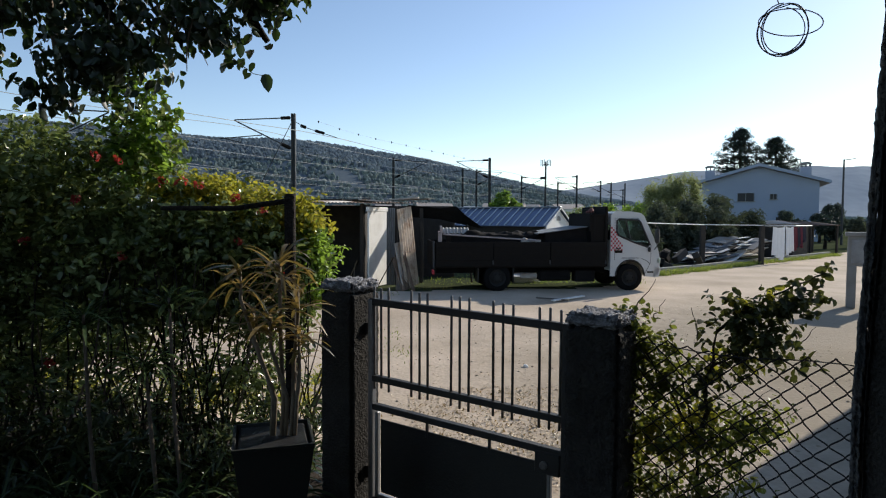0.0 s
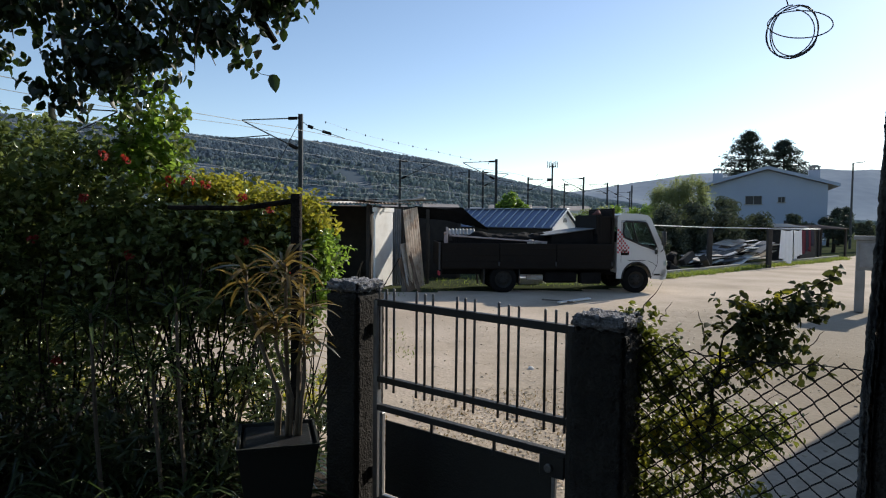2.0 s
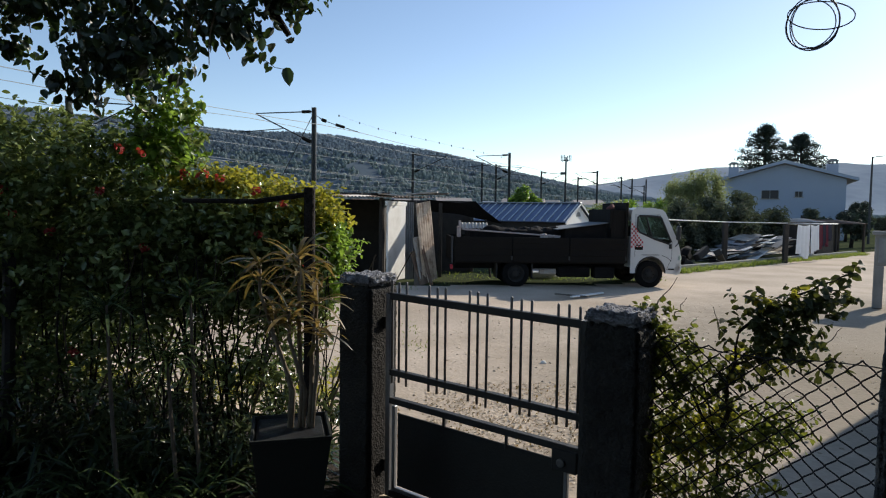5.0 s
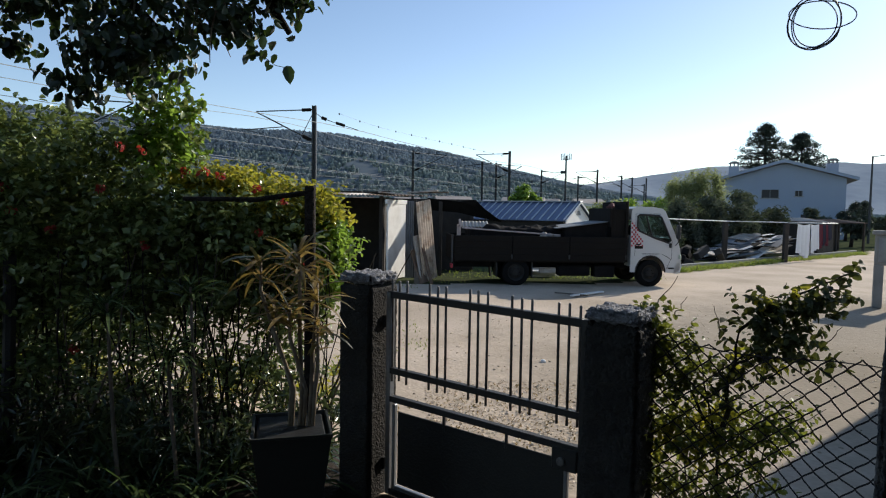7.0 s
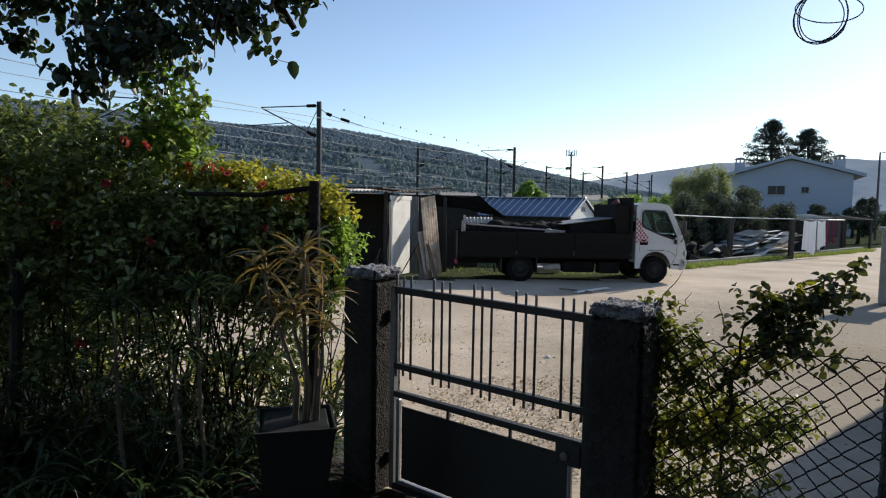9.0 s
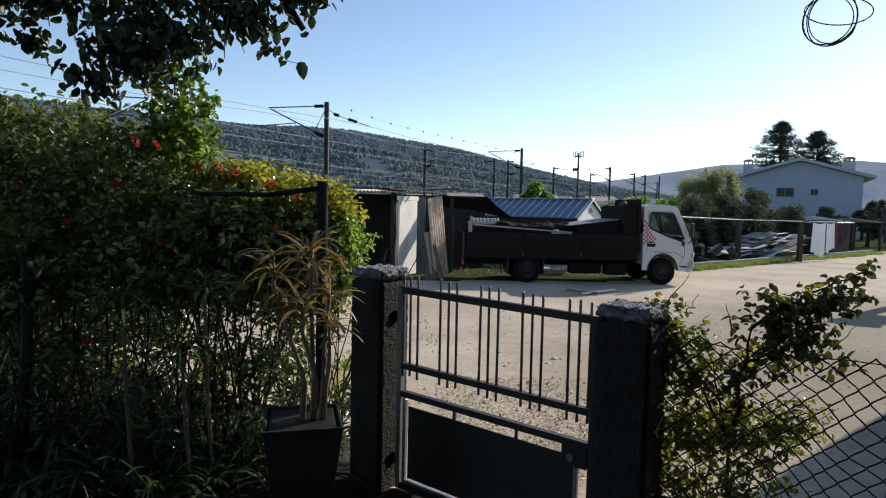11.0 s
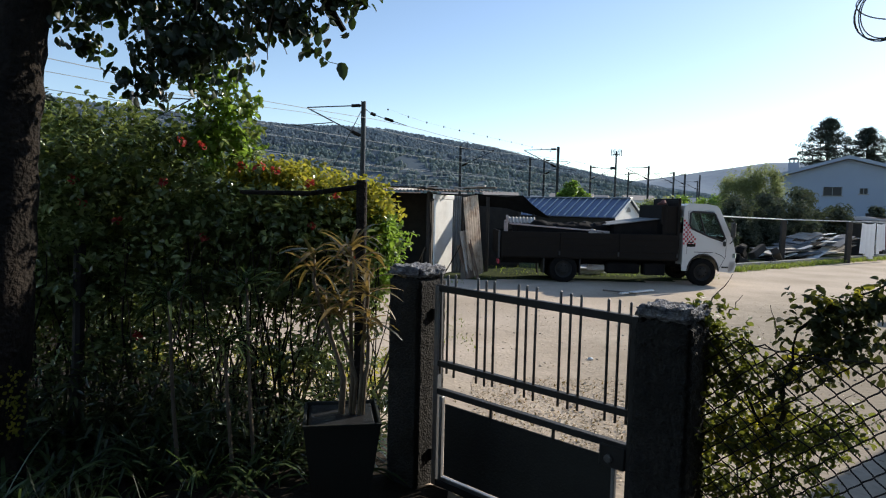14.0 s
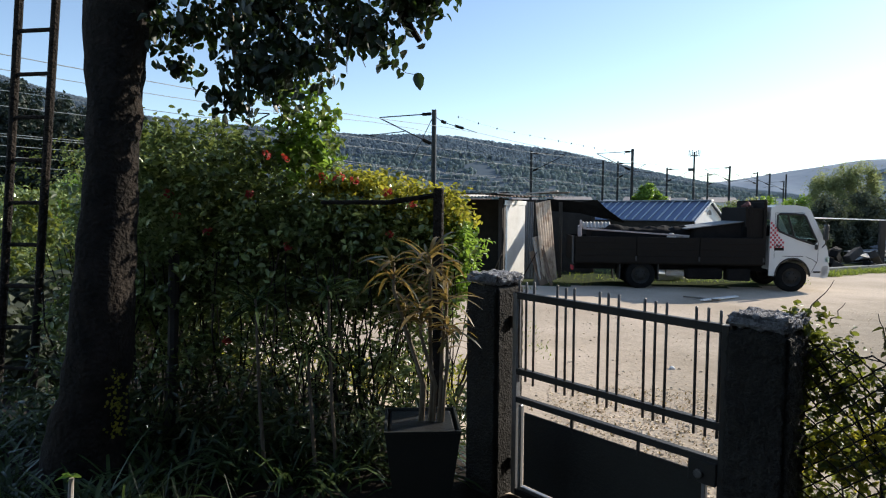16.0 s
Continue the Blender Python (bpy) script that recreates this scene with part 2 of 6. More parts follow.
# ---- builders ----
class Build:
    """Collects points and faces for one mesh."""

    def __init__(self):
        self.v, self.f = [], []

    def add(self, pts, faces):
        n = len(self.v)
        self.v.extend(tuple(p) for p in pts)
        # Sun on the top and right flank is given by lighter leaf materials.
        self.f.extend(tuple(n + i for i in f) for f in faces)
        return self

    def box(self, x0, x1, y0, y1, z0, z1, c=0.0, m=None):
        """A box with chamfered edges."""
        cx, cy, cz = (x0 + x1) / 2, (y0 + y1) / 2, (z0 + z1) / 2
        # Climber in two materials, the lighter one for its sunlit leaves.
        hx, hy, hz = abs(x1 - x0) / 2, abs(y1 - y0) / 2, abs(z1 - z0) / 2
        bm = bmesh.new()
        bmesh.ops.create_cube(bm, size=2)
        for v in bm.verts:
            v.co = Vector((cx + v.co.x * hx, cy + v.co.y * hy, cz + v.co.z * hz))
        if c:
            bmesh.ops.bevel(bm, geom=bm.edges[:], offset=min(c, hx * 0.9, hy * 0.9, hz * 0.9), segments=1, affect="EDGES")
        bm.verts.index_update()
        pts = [(m @ v.co if m else v.co) for v in bm.verts]
        self.add(pts, [[v.index for v in f.verts] for f in bm.faces])
        bm.free()
        return self

    def tube(self, pts, radii, n=8, caps=True):
        pts = [Vector(p) for p in pts]
        if not hasattr(radii, "__len__"):
            radii = [radii] * len(pts)
        rings, up = [], None
        for i, p in enumerate(pts):
            d = (pts[min(i + 1, len(pts) - 1)] - pts[max(i - 1, 0)]).normalized()
            if up is None:
                up = d.orthogonal().normalized()
            up = (up - d * up.dot(d)).normalized()
            side = d.cross(up)
            rings.append([p + (up * math.cos(2 * math.pi * k / n) + side * math.sin(2 * math.pi * k / n)) * radii[i] for k in range(n)])
        flat = [q for r in rings for q in r]
        faces = [(i * n + k, i * n + (k + 1) % n, (i + 1) * n + (k + 1) % n, (i + 1) * n + k) for i in range(len(pts) - 1) for k in range(n)]
        if caps:
            faces += [tuple(range(n - 1, -1, -1)), tuple((len(pts) - 1) * n + k for k in range(n))]
        return self.add(flat, faces)

    def prism(self, outline, a, b, axis="y"):
        """An outline in two axes, pushed through from a to b along the third."""
        n = len(outline)
        put = {"y": lambda p, d: (p[0], d, p[1]), "x": lambda p, d: (d, p[0], p[1]), "z": lambda p, d: (p[0], p[1], d)}[axis]
        pts = [put(p, a) for p in outline] + [put(p, b) for p in outline]
        faces = [tuple(range(n)), tuple(range(2 * n - 1, n - 1, -1))] + [(i, i + n, (i + 1) % n + n, (i + 1) % n) for i in range(n)]
        return self.add(pts, faces)

    def mesh(self, name, mat, smooth=False):
        me = bpy.data.meshes.new(name)
        me.from_pydata(self.v, [], self.f)
        me.materials.append(mat)
        bm = bmesh.new()
        bm.from_mesh(me)
        bmesh.ops.recalc_face_normals(bm, faces=bm.faces)
        bm.to_mesh(me)
        bm.free()
        if smooth:
            me.shade_smooth()
        return me


def part(name, b, mat, parent=None, label="", smooth=False):
    """Links a Build as one mesh object, under a thing if one is given (whose place it then shares)."""
    ob = new(name, b.mesh(name, mat, smooth))
    if parent:
        ob.parent = parent
    if label:
        tagged(ob, label)
    return ob


def thing(name, m, label, category, group="", kind=""):
    ob = new(name)
    ob.empty_display_size = 0.1
    ob.matrix_world = m
    return tagged(ob, label, category, group, kind)


def structure(name, b, mat, label, smooth=False, category=""):
    return tagged(part(name, b, mat, None, "", smooth), label, category or name.split("_")[0], "", "structure")


rng = np.random.default_rng(7)


def leaf_mesh(name, centres, normals, length, width, mat, droop=0.5, fold=0.25, jitter=0.9, fine=False):
    """Many folded leaves at the centres, rounder where fine; normals: about which way the leaf's top looks."""
    n = len(centres)
    c = np.asarray(centres, float)
    up = np.asarray(normals, float) + rng.normal(0, jitter, (n, 3)) * 0.6
    up /= np.linalg.norm(up, axis=1, keepdims=True) + 1e-9
    d = rng.normal(0, 1, (n, 3))
    d[:, 2] -= droop
    d -= up * (d * up).sum(1, keepdims=True)
    d /= np.linalg.norm(d, axis=1, keepdims=True) + 1e-9
    s = np.cross(up, d)
    size = rng.uniform(0.65, 1.25, (n, 1))
    L, W = length * size, width * size
    if fine:
        at = lambda u, w, h: c + d * L * u + s * W * w + up * (W * fold * h - L * 0.12 * u * u)
        p = np.stack([at(0, 0, 0), at(0.36, 0, 0), at(0.70, 0, 0), at(1, 0, 0), at(0.13, 0.30, 0.7), at(0.44, 0.5, 1), at(0.78, 0.34, 0.7), at(0.13, -0.30, 0.7), at(0.44, -0.5, 1), at(0.78, -0.34, 0.7)], axis=1)
        one = [[0, 4, 1], [4, 5, 1], [5, 2, 1], [5, 6, 2], [6, 3, 2], [0, 1, 7], [7, 1, 8], [8, 1, 2], [8, 2, 9], [9, 2, 3]]
    else:
        p = np.stack([c, c + d * L * 0.4 + s * W * 0.5 + up * W * fold, c + d * L * 0.38, c + d * L * 0.4 - s * W * 0.5 + up * W * fold,
                      c + d * L * 0.75 + s * W * 0.33 + up * W * fold * 0.5 - up * L * 0.05, c + d * L * 0.75 - s * W * 0.33 + up * W * fold * 0.5 - up * L * 0.05,
                      c + d * L - up * L * 0.12], axis=1)
        one = [[0, 1, 2], [0, 2, 3], [1, 4, 2], [2, 5, 3], [2, 4, 6], [2, 6, 5]]
    k, m = p.shape[1], len(one)
    tri = np.array(one)[None] + (np.arange(n) * k)[:, None, None]
    me = bpy.data.meshes.new(name)
    me.vertices.add(n * k)
    me.vertices.foreach_set("co", p.reshape(-1))
    me.loops.add(n * m * 3)
    me.loops.foreach_set("vertex_index", tri.reshape(-1).astype(np.int32))
    me.polygons.add(n * m)
    me.polygons.foreach_set("loop_start", np.arange(0, n * m * 3, 3, dtype=np.int32))
    me.update(calc_edges=True)
    me.validate()
    me.materials.append(mat)
    return me


def leaves(name, centres, normals, length, width, mat, parent=None, label="", **kw):
    ob = new(name, leaf_mesh(name, centres, normals, length, width, mat, **kw))
    if parent:
        ob.parent = parent
    if label:
        tagged(ob, label)
    return ob


def cloud(n, centre, size, power=0.45):
    """Points gathered towards the skin of an ellipsoid, with their outward directions."""
    d = rng.normal(0, 1, (n, 3))
    d /= np.linalg.norm(d, axis=1, keepdims=True)
    r = rng.uniform(0, 1, (n, 1)) ** power
    return np.asarray(centre) + d * r * np.asarray(size), d + np.array([0, 0, 0.5])


def clumps(n, blobs, power=0.45):
    """Leaves' places over several ellipsoids (centre, size), shared out by their surface."""
    w = np.array([np.prod(b[1]) ** 0.667 for b in blobs])
    w /= w.sum()
    parts = [cloud(max(3, int(n * q)), b[0], b[1], power) for q, b in zip(w, blobs)]
    return np.concatenate([a for a, _ in parts]), np.concatenate([b for _, b in parts])


def sprays(n, per, blobs, twig, power=0.6, lift=0.35):
    """Leaves' places along many short twigs that grow out of ellipsoids, so that gaps stay between them."""
    base, out = clumps(n, blobs, power)
    out = out / np.linalg.norm(out, axis=1, keepdims=True) + rng.normal(0, 0.45, base.shape)
    out[:, 2] += lift
    out /= np.linalg.norm(out, axis=1, keepdims=True)
    reach = twig * rng.uniform(0.6, 1.3, (len(base), 1))
    cs, ns = [], []
    for j in range(per):
        u = (j + 0.5) / per
        cs.append(base + out * reach * u + rng.normal(0, 0.16 * twig, base.shape) * (0.4 + 0.6 * u) - np.array([0, 0, 0.22]) * reach * u * u)
        ns.append(out * 0.35 + np.array([0, 0, 0.75]) + rng.normal(0, 0.45, base.shape))
    return np.concatenate(cs), np.concatenate(ns)


# ---- ground ----
GATE_A, GATE_B = Vector((-0.237, 3.10, 0)), Vector((0.58, 2.50, 0))   # hinge side and latch side of the gate
GATE_DIR = (GATE_B - GATE_A).normalized()
GATE_OUT = Vector((-GATE_DIR.y, GATE_DIR.x, 0))                       # towards the lane
YARD_Z = 0.30


def ground_height(x, y):
    """The yard lies a step above the lane; past the gate a short ramp runs down."""
    d = (x - GATE_A.x) * GATE_OUT.x + (y - GATE_A.y) * GATE_OUT.y
    t = min(1, max(0, (1.1 - d) / 1.1))
    z = YARD_Z * t * t * (3 - 2 * t)
    r = math.hypot(x, y)
    if r < 45:
        z += 0.025 * noise.noise((x * 0.5, y * 0.5, 0)) + 0.012 * noise.noise((x * 2.2, y * 2.2, 3))
    return z


def ground_kind(x, y):
    """0 sand of the lane, 1 garden soil, 2 rough grass."""
    w = 0.5 * noise.noise((x * 0.7, y * 0.7, 4))
    d = (x - GATE_A.x) * GATE_OUT.x + (y - GATE_A.y) * GATE_OUT.y
    if y < 8 and x < 1.45 and d < (0.02 if x > -0.28 else 0.75 + 0.4 * w):
        return 1
    if x < (-4.6 if y < 13 else -7.5) + w or y < -5:
        return 2
    # Rough grass from under the truck on; its dark colour also deepens the shadow.
    if x < 5.6:
        return 0 if y < 14.9 + 0.5 * w + 0.2 * x else 2
    return 0 if y < 19.3 + 0.86 * (x - 7) + 0.3 * w and x < 40 else 2


def build_ground():
    b = Build()
    xs = [-3000, -1500, -700, -300, -120, -60, -35, -25] + [-20 + i * 0.4 for i in range(40)] + [-4 + i * 0.16 for i in range(44)] + [3.2 + i * 0.4 for i in range(68)] + [33, 40, 60, 120, 300, 700, 1500, 3000]
    ys = [-60, -30, -12, -6] + [-3 + i * 0.33 for i in range(12)] + [1 + i * 0.14 for i in range(40)] + [6.6 + i * 0.33 for i in range(83)] + [36, 40, 50, 70, 120, 250, 500, 1000, 2000, 3500]
    pts = [(x, y, ground_height(x, y)) for y in ys for x in xs]
    nx = len(xs)
    faces = [(j * nx + i, j * nx + i + 1, (j + 1) * nx + i + 1, (j + 1) * nx + i) for j in range(len(ys) - 1) for i in range(nx - 1)]
    b.add(pts, faces)
    ob = structure("ground", b, SAND, "packed pale sandy lane with dark garden soil and rough grass beyond", True)
    ob.data.materials.append(SOIL)
    ob.data.materials.append(FIELD)
    for f in ob.data.polygons:
        f.material_index = ground_kind(f.center.x, f.center.y)
    return ob


ground = build_ground()


def build_ridge(name, prof, y_near, y_far, mat, label):
    b = Build()
    nx, ny = 90, 14
    x0, x1 = prof[0][0], prof[-1][0]
    px, pz = [p[0] for p in prof], [p[1] for p in prof]
    for j in range(ny):
        k = j / (ny - 1)
        for i in range(nx):
            x = x0 + (x1 - x0) * i / (nx - 1)
            h = float(np.interp(x, px, pz))
            z = h * math.sin(min(1, k / 0.8) * math.pi / 2) ** 1.3 + 0.06 * h * noise.noise((x * 0.012, k * 4, 1)) * (k < 0.75)
            b.v.append((x * (0.72 + 0.28 * min(1, k / 0.8)), y_near + (y_far - y_near) * k, z - 0.5))
    for j in range(ny - 1):
        for i in range(nx - 1):
            b.f.append((j * nx + i, j * nx + i + 1, (j + 1) * nx + i + 1, (j + 1) * nx + i))
    return structure(name, b, mat, label, True, "hill"), b


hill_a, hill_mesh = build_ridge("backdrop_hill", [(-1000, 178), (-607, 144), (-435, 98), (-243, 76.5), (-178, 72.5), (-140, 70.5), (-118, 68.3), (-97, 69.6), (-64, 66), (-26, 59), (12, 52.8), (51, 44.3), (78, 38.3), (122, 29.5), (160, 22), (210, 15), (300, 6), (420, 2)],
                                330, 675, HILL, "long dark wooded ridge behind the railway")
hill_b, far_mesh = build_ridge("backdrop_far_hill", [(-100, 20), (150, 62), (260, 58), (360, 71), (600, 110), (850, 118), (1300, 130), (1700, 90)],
                               900, 1500, FAR_HILL, "distant hills beyond the valley, coloured pale for haze")


def forest(name, hill, count, size, label, mat, low, high):
    """Tree tops scattered over a hill: small pointed clumps."""
    tri = np.array(hill.v)
    nx, ny = 90, 14
    b = Build()
    for _ in range(count):
        i, j = random.uniform(0, nx - 2), random.uniform(ny * low, ny * high)
        if high < 0.6 and noise.noise((i * 0.5, j * 1.1, 9)) < -0.33:
            continue
        i0, j0 = int(i), int(j)
        a, bb = i - i0, j - j0
        p = (tri[j0 * nx + i0] * (1 - a) + tri[j0 * nx + i0 + 1] * a) * (1 - bb) + (tri[(j0 + 1) * nx + i0] * (1 - a) + tri[(j0 + 1) * nx + i0 + 1] * a) * bb
        h = size * random.uniform(0.5, 1.4)
        r = h * random.uniform(0.35, 0.6)
        n = 4
        turn = random.random() * 6
        ring = lambda z, q: [(p[0] + math.cos(turn + k * 6.283 / n) * r * q * random.uniform(0.8, 1.2), p[1] + math.sin(turn + k * 6.283 / n) * r * q, p[2] + z * h) for k in range(n)]
        pts = ring(-0.1, 0.8) + ring(0.55, 1.0) + [(p[0], p[1], p[2] + h)]
        faces = [(k, (k + 1) % n, n + (k + 1) % n, n + k) for k in range(n)] + [(n + k, n + (k + 1) % n, 2 * n) for k in range(n)]
        b.add(pts, faces)
    me = bpy.data.meshes.new(name)
    me.from_pydata(b.v, [], b.f)
    me.materials.append(mat)
    return tagged(new(name, me), label, "woods", "", "stuff")


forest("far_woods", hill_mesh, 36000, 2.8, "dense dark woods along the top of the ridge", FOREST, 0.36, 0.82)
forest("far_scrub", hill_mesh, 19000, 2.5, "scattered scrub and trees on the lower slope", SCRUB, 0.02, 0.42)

# ---- pillars ----
PW = 0.215


def gate_pose(s, off=0.0, z=0.0):
    """A pose on the gate's line, s metres from the hinge, its x along the gate and y out to the lane."""
    p = GATE_A + GATE_DIR * s + GATE_OUT * off
    return Matrix.Translation((p.x, p.y, z)) @ Matrix.Rotation(math.atan2(GATE_DIR.y, GATE_DIR.x), 4, "Z")


def rough_block(x0, x1, y0, y1, z0, z1, step, amp, seed):
    """A block cut fine, with a lumpy skin."""
    bm = bmesh.new()
    bmesh.ops.create_cube(bm, size=1)
    dims = (x1 - x0, y1 - y0, z1 - z0)
    cuts = max(1, int(max(dims[0], dims[1]) / step))
    vertical = [e for e in bm.edges if abs(e.verts[0].co.z - e.verts[1].co.z) > 0.5]
    flat = [e for e in bm.edges if e not in vertical]
    bmesh.ops.subdivide_edges(bm, edges=vertical, cuts=max(1, int(dims[2] / step)), use_grid_fill=True)
    flat = [e for e in bm.edges if abs(e.verts[0].co.z - e.verts[1].co.z) < 1e-4]
    bmesh.ops.subdivide_edges(bm, edges=flat, cuts=cuts, use_grid_fill=True)
    bm.normal_update()
    b = Build()
    bm.verts.index_update()
    for v in bm.verts:
        c = Vector(((x0 + x1) / 2 + v.co.x * dims[0], (y0 + y1) / 2 + v.co.y * dims[1], (z0 + z1) / 2 + v.co.z * dims[2]))
        n1 = noise.noise((c * 45 + Vector((seed, 0, 0)))) + 0.7 * noise.noise(c * 95 + Vector((0, seed, 0)))
        soft = 0.012 * sum(abs(q) > 0.47 for q in v.co) if sum(abs(q) > 0.47 for q in v.co) > 1 else 0
        b.v.append(c + v.normal * (amp * n1 - soft))
    b.f = [tuple(v.index for v in f.verts) for f in bm.faces]
    bm.free()
    return b


def gate_pillar(s, top, name, label, seed, rough):
    ob = thing(name, gate_pose(s, 0, 0), label, "pillar", "gate pillars")
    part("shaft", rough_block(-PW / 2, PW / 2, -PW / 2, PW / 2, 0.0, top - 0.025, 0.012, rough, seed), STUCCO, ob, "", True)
    # Top of the shaft in a paler material for the light it catches.
    part("lit_top", rough_block(-PW / 2, PW / 2, -PW / 2, PW / 2, top - 0.05, top, 0.010, 0.014, seed + 5), LIT_TOP, ob, "rough pillar top, coloured paler for the daylight on it", True)
    return ob


gate_pillar(-0.142, 1.44, "gate_pillar", "dark rough rendered gate pillar on the hinge side", 3, 0.004)
gate_pillar(1.184, 1.392, "gate_pillar", "dark rough rendered gate pillar on the latch side", 11, 0.013)

# ---- gate ----
def build_gate():
    g = thing("garden_gate", gate_pose(0), "closed dark grey iron gate with upright bars and sheet panel", "gate")
    L, c = 1.03, 0.003

    def hung(b):
        """The gate has dropped a little at its latch side."""
        b.v = [(x, y, z - 0.024 * x) for x, y, z in b.v]
        return b

    bar = lambda z0, z1: hung(Build().box(0.0, L, -0.017, 0.017, z0, z1, c))
    part("top_rail", bar(1.322, 1.356), IRON, g)
    part("middle_rail", bar(0.942, 0.972), IRON, g)
    part("lock_rail", bar(0.799, 0.829), IRON, g)
    part("bottom_rail", bar(0.322, 0.356), IRON, g)
    part("hinge_stile", Build().box(-0.008, 0.020, -0.018, 0.018, 0.322, 1.352, c), STEEL, g, "bare grey iron hinge stile")
    part("latch_stile", Build().box(L - 0.004, L + 0.026, -0.018, 0.018, 0.30, 1.33, c), IRON, g)
    inner = Build()
    inner.box(0.03, 0.05, -0.012, 0.012, 0.352, 0.788, c)
    part("panel_frame", inner, STEEL, g, "bare grey iron panel frame")
    part("panel_frame", Build().box(L - 0.066, L - 0.050, -0.012, 0.012, 0.335, 0.70, c), STEEL, g)
    part("panel_frame", hung(Build().box(0.05, L - 0.066, -0.012, 0.012, 0.356, 0.376, c)), STEEL, g)
    part("panel", hung(Build().box(0.062, L - 0.070, -0.004, 0.004, 0.385, 0.756, 0.002)), SHEET_IRON, g, "dark sheet iron lower panel")
    for s in (0.345, 0.684):
        part("panel_stay", Build().box(s - 0.006, s + 0.006, -0.006, 0.006, 0.715, 0.79, 0.001), IRON, g)
    lock = part("lock_case", Build().box(0.912, 1.026, -0.024, 0.024, 0.694, 0.788, 0.005), IRON, g)
    knob = Build()
    knob.tube([(0.957, -0.024, 0.733), (0.957, -0.034, 0.733), (0.957, -0.036, 0.733)], [0.018, 0.018, 0.012], 14)
    part("lock_cylinder", knob, BARE_IRON, lock, "worn brass-grey lock cylinder")
    for group in ((0.021, 0.065, 0.112), (0.251, 0.300, 0.347), (0.478, 0.526, 0.573), (0.700, 0.747, 0.794), (0.921, 0.967, 1.013)):
        for s in group:
            top = 1.413 - 0.028 * s + random.uniform(-0.004, 0.004)
            b = Build().tube([(s, 0.0, 0.905 - 0.028 * s + random.uniform(-0.006, 0.006)), (s + random.uniform(-0.003, 0.003), 0.0, top - 0.003), (s, 0, top)], [0.0062, 0.0062, 0.0045], 8)
            part("bar", b, BARE_IRON, g, "", True)
    for z in (0.47, 1.2):
        part("hinge", Build().tube([(-0.03, 0, z - 0.03), (-0.03, 0, z + 0.03)], 0.012, 10), IRON, g)


build_gate()
sill = Build().box(0.0, 1.0, -0.02, 0.30, 0.05, 0.295, 0.012)
step = part("gate_sill", sill, CONCRETE)
step.matrix_world = gate_pose(0)
tagged(step, "pale worn concrete sill under the gate", "sill", "", "structure")

# ---- wire fence beside the gate ----
F0, F1 = 1.295, 3.0
plinth = part("fence_plinth", rough_block(F0 - 0.0, F1, -0.09, 0.09, 0.0, 0.655, 0.035, 0.008, 21), CONCRETE, None, "", True)
plinth.matrix_world = gate_pose(0)
tagged(plinth, "low rough concrete wall under the wire fence", "wall", "", "structure")


DARK_WIRE = material("rusted_dark_wire", (0.03, 0.025, 0.022), 0.8, 0.0, 0.3, 30, 90, 0.2, spec=0.2)


def chain_link(name, s0, s1, z0, z1, pitch, label, sag=0.02):
    """Woven wire: zigzag wires hooked into one another, each wire a thin tube."""
    ob = thing(name, gate_pose(0), label, "fence")
    half, rise = pitch / 2, pitch * 0.46
    for i in range(int((s1 - s0) / half)):
        x = s0 + i * half
        pts, k, z = [], 0, z0
        while z < z1 + 0.001:
            sx = x + half * ((k + i) % 2)
            top = z1 - sag * math.sin(math.pi * min(1, (sx - s0) / (s1 - s0)) * 2.5) ** 2
            wob = 0.020 * noise.noise((sx * 5, z * 5, 2))
            p = Vector((sx + wob, 0.0025 * (1 if k % 2 else -1) + 0.02 * noise.noise((sx * 2, z * 2, 5)), min(z, top) + wob))
            if pts:
                q = pts[-1]
                for u, e in ((0.2, 0.14), (0.8, 0.86)):
                    pts.append(Vector((q.x + (p.x - q.x) * e, q.y + (p.y - q.y) * u, q.z + (p.z - q.z) * u)))
            pts.append(p)
            k, z = k + 1, z + rise
        part("woven_wire", Build().tube(pts, 0.0027, 4, False), DARK_WIRE, ob)
    part("top_wire", Build().tube([(s0 + (s1 - s0) * i / 14, 0, z1 - 0.012 - sag * math.sin(math.pi * i / 14 * 2.5) ** 2) for i in range(15)], 0.0022, 5), IRON, ob)
    return ob


chain_link("wire_fence", F0 + 0.02, 2.9, 0.64, 1.305, 0.076, "sagging rusty chain-link fence beside the gate pillar")

# ---- the house wall beside the camera ----
def lean(b):
    """The old wall leans outwards above breast height."""
    b.v = [(x + 0.05 * min(1, max(0, (z - 1.3) / 1.03)), y, z) for x, y, z in b.v]
    return b


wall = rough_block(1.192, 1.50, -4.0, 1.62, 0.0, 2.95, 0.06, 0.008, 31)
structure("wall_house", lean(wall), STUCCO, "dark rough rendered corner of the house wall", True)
# Crumbling edge strip, its paler colour standing for the light on the corner.
edge = rough_block(1.180, 1.20, 1.605, 1.635, 0.0, 2.9, 0.012, 0.006, 41)
structure("trim_corner", lean(edge), CRUMBLE, "crumbling corner edge of the house wall, coloured paler as if sunlit", True)
# Unseen back wall and slab, added to close the yard and block sky light.
structure("wall_back", Build().box(-6, 1.5, -2.3, -2.0, 0, 2.92), STUCCO, "unseen plain rendered wall added to close the yard behind")
structure("ceiling_porch", Build().box(-1.0, 1.5, -4.0, 1.85, 2.92, 3.08), WATTLE, "unseen grey slab added overhead to block sky light")

# ---- coil of wire ----
COIL_WIRE = material("grey_coated_wire", (0.22, 0.22, 0.23), 0.6, 0.0, 0.2, 30, 90, 0.1)


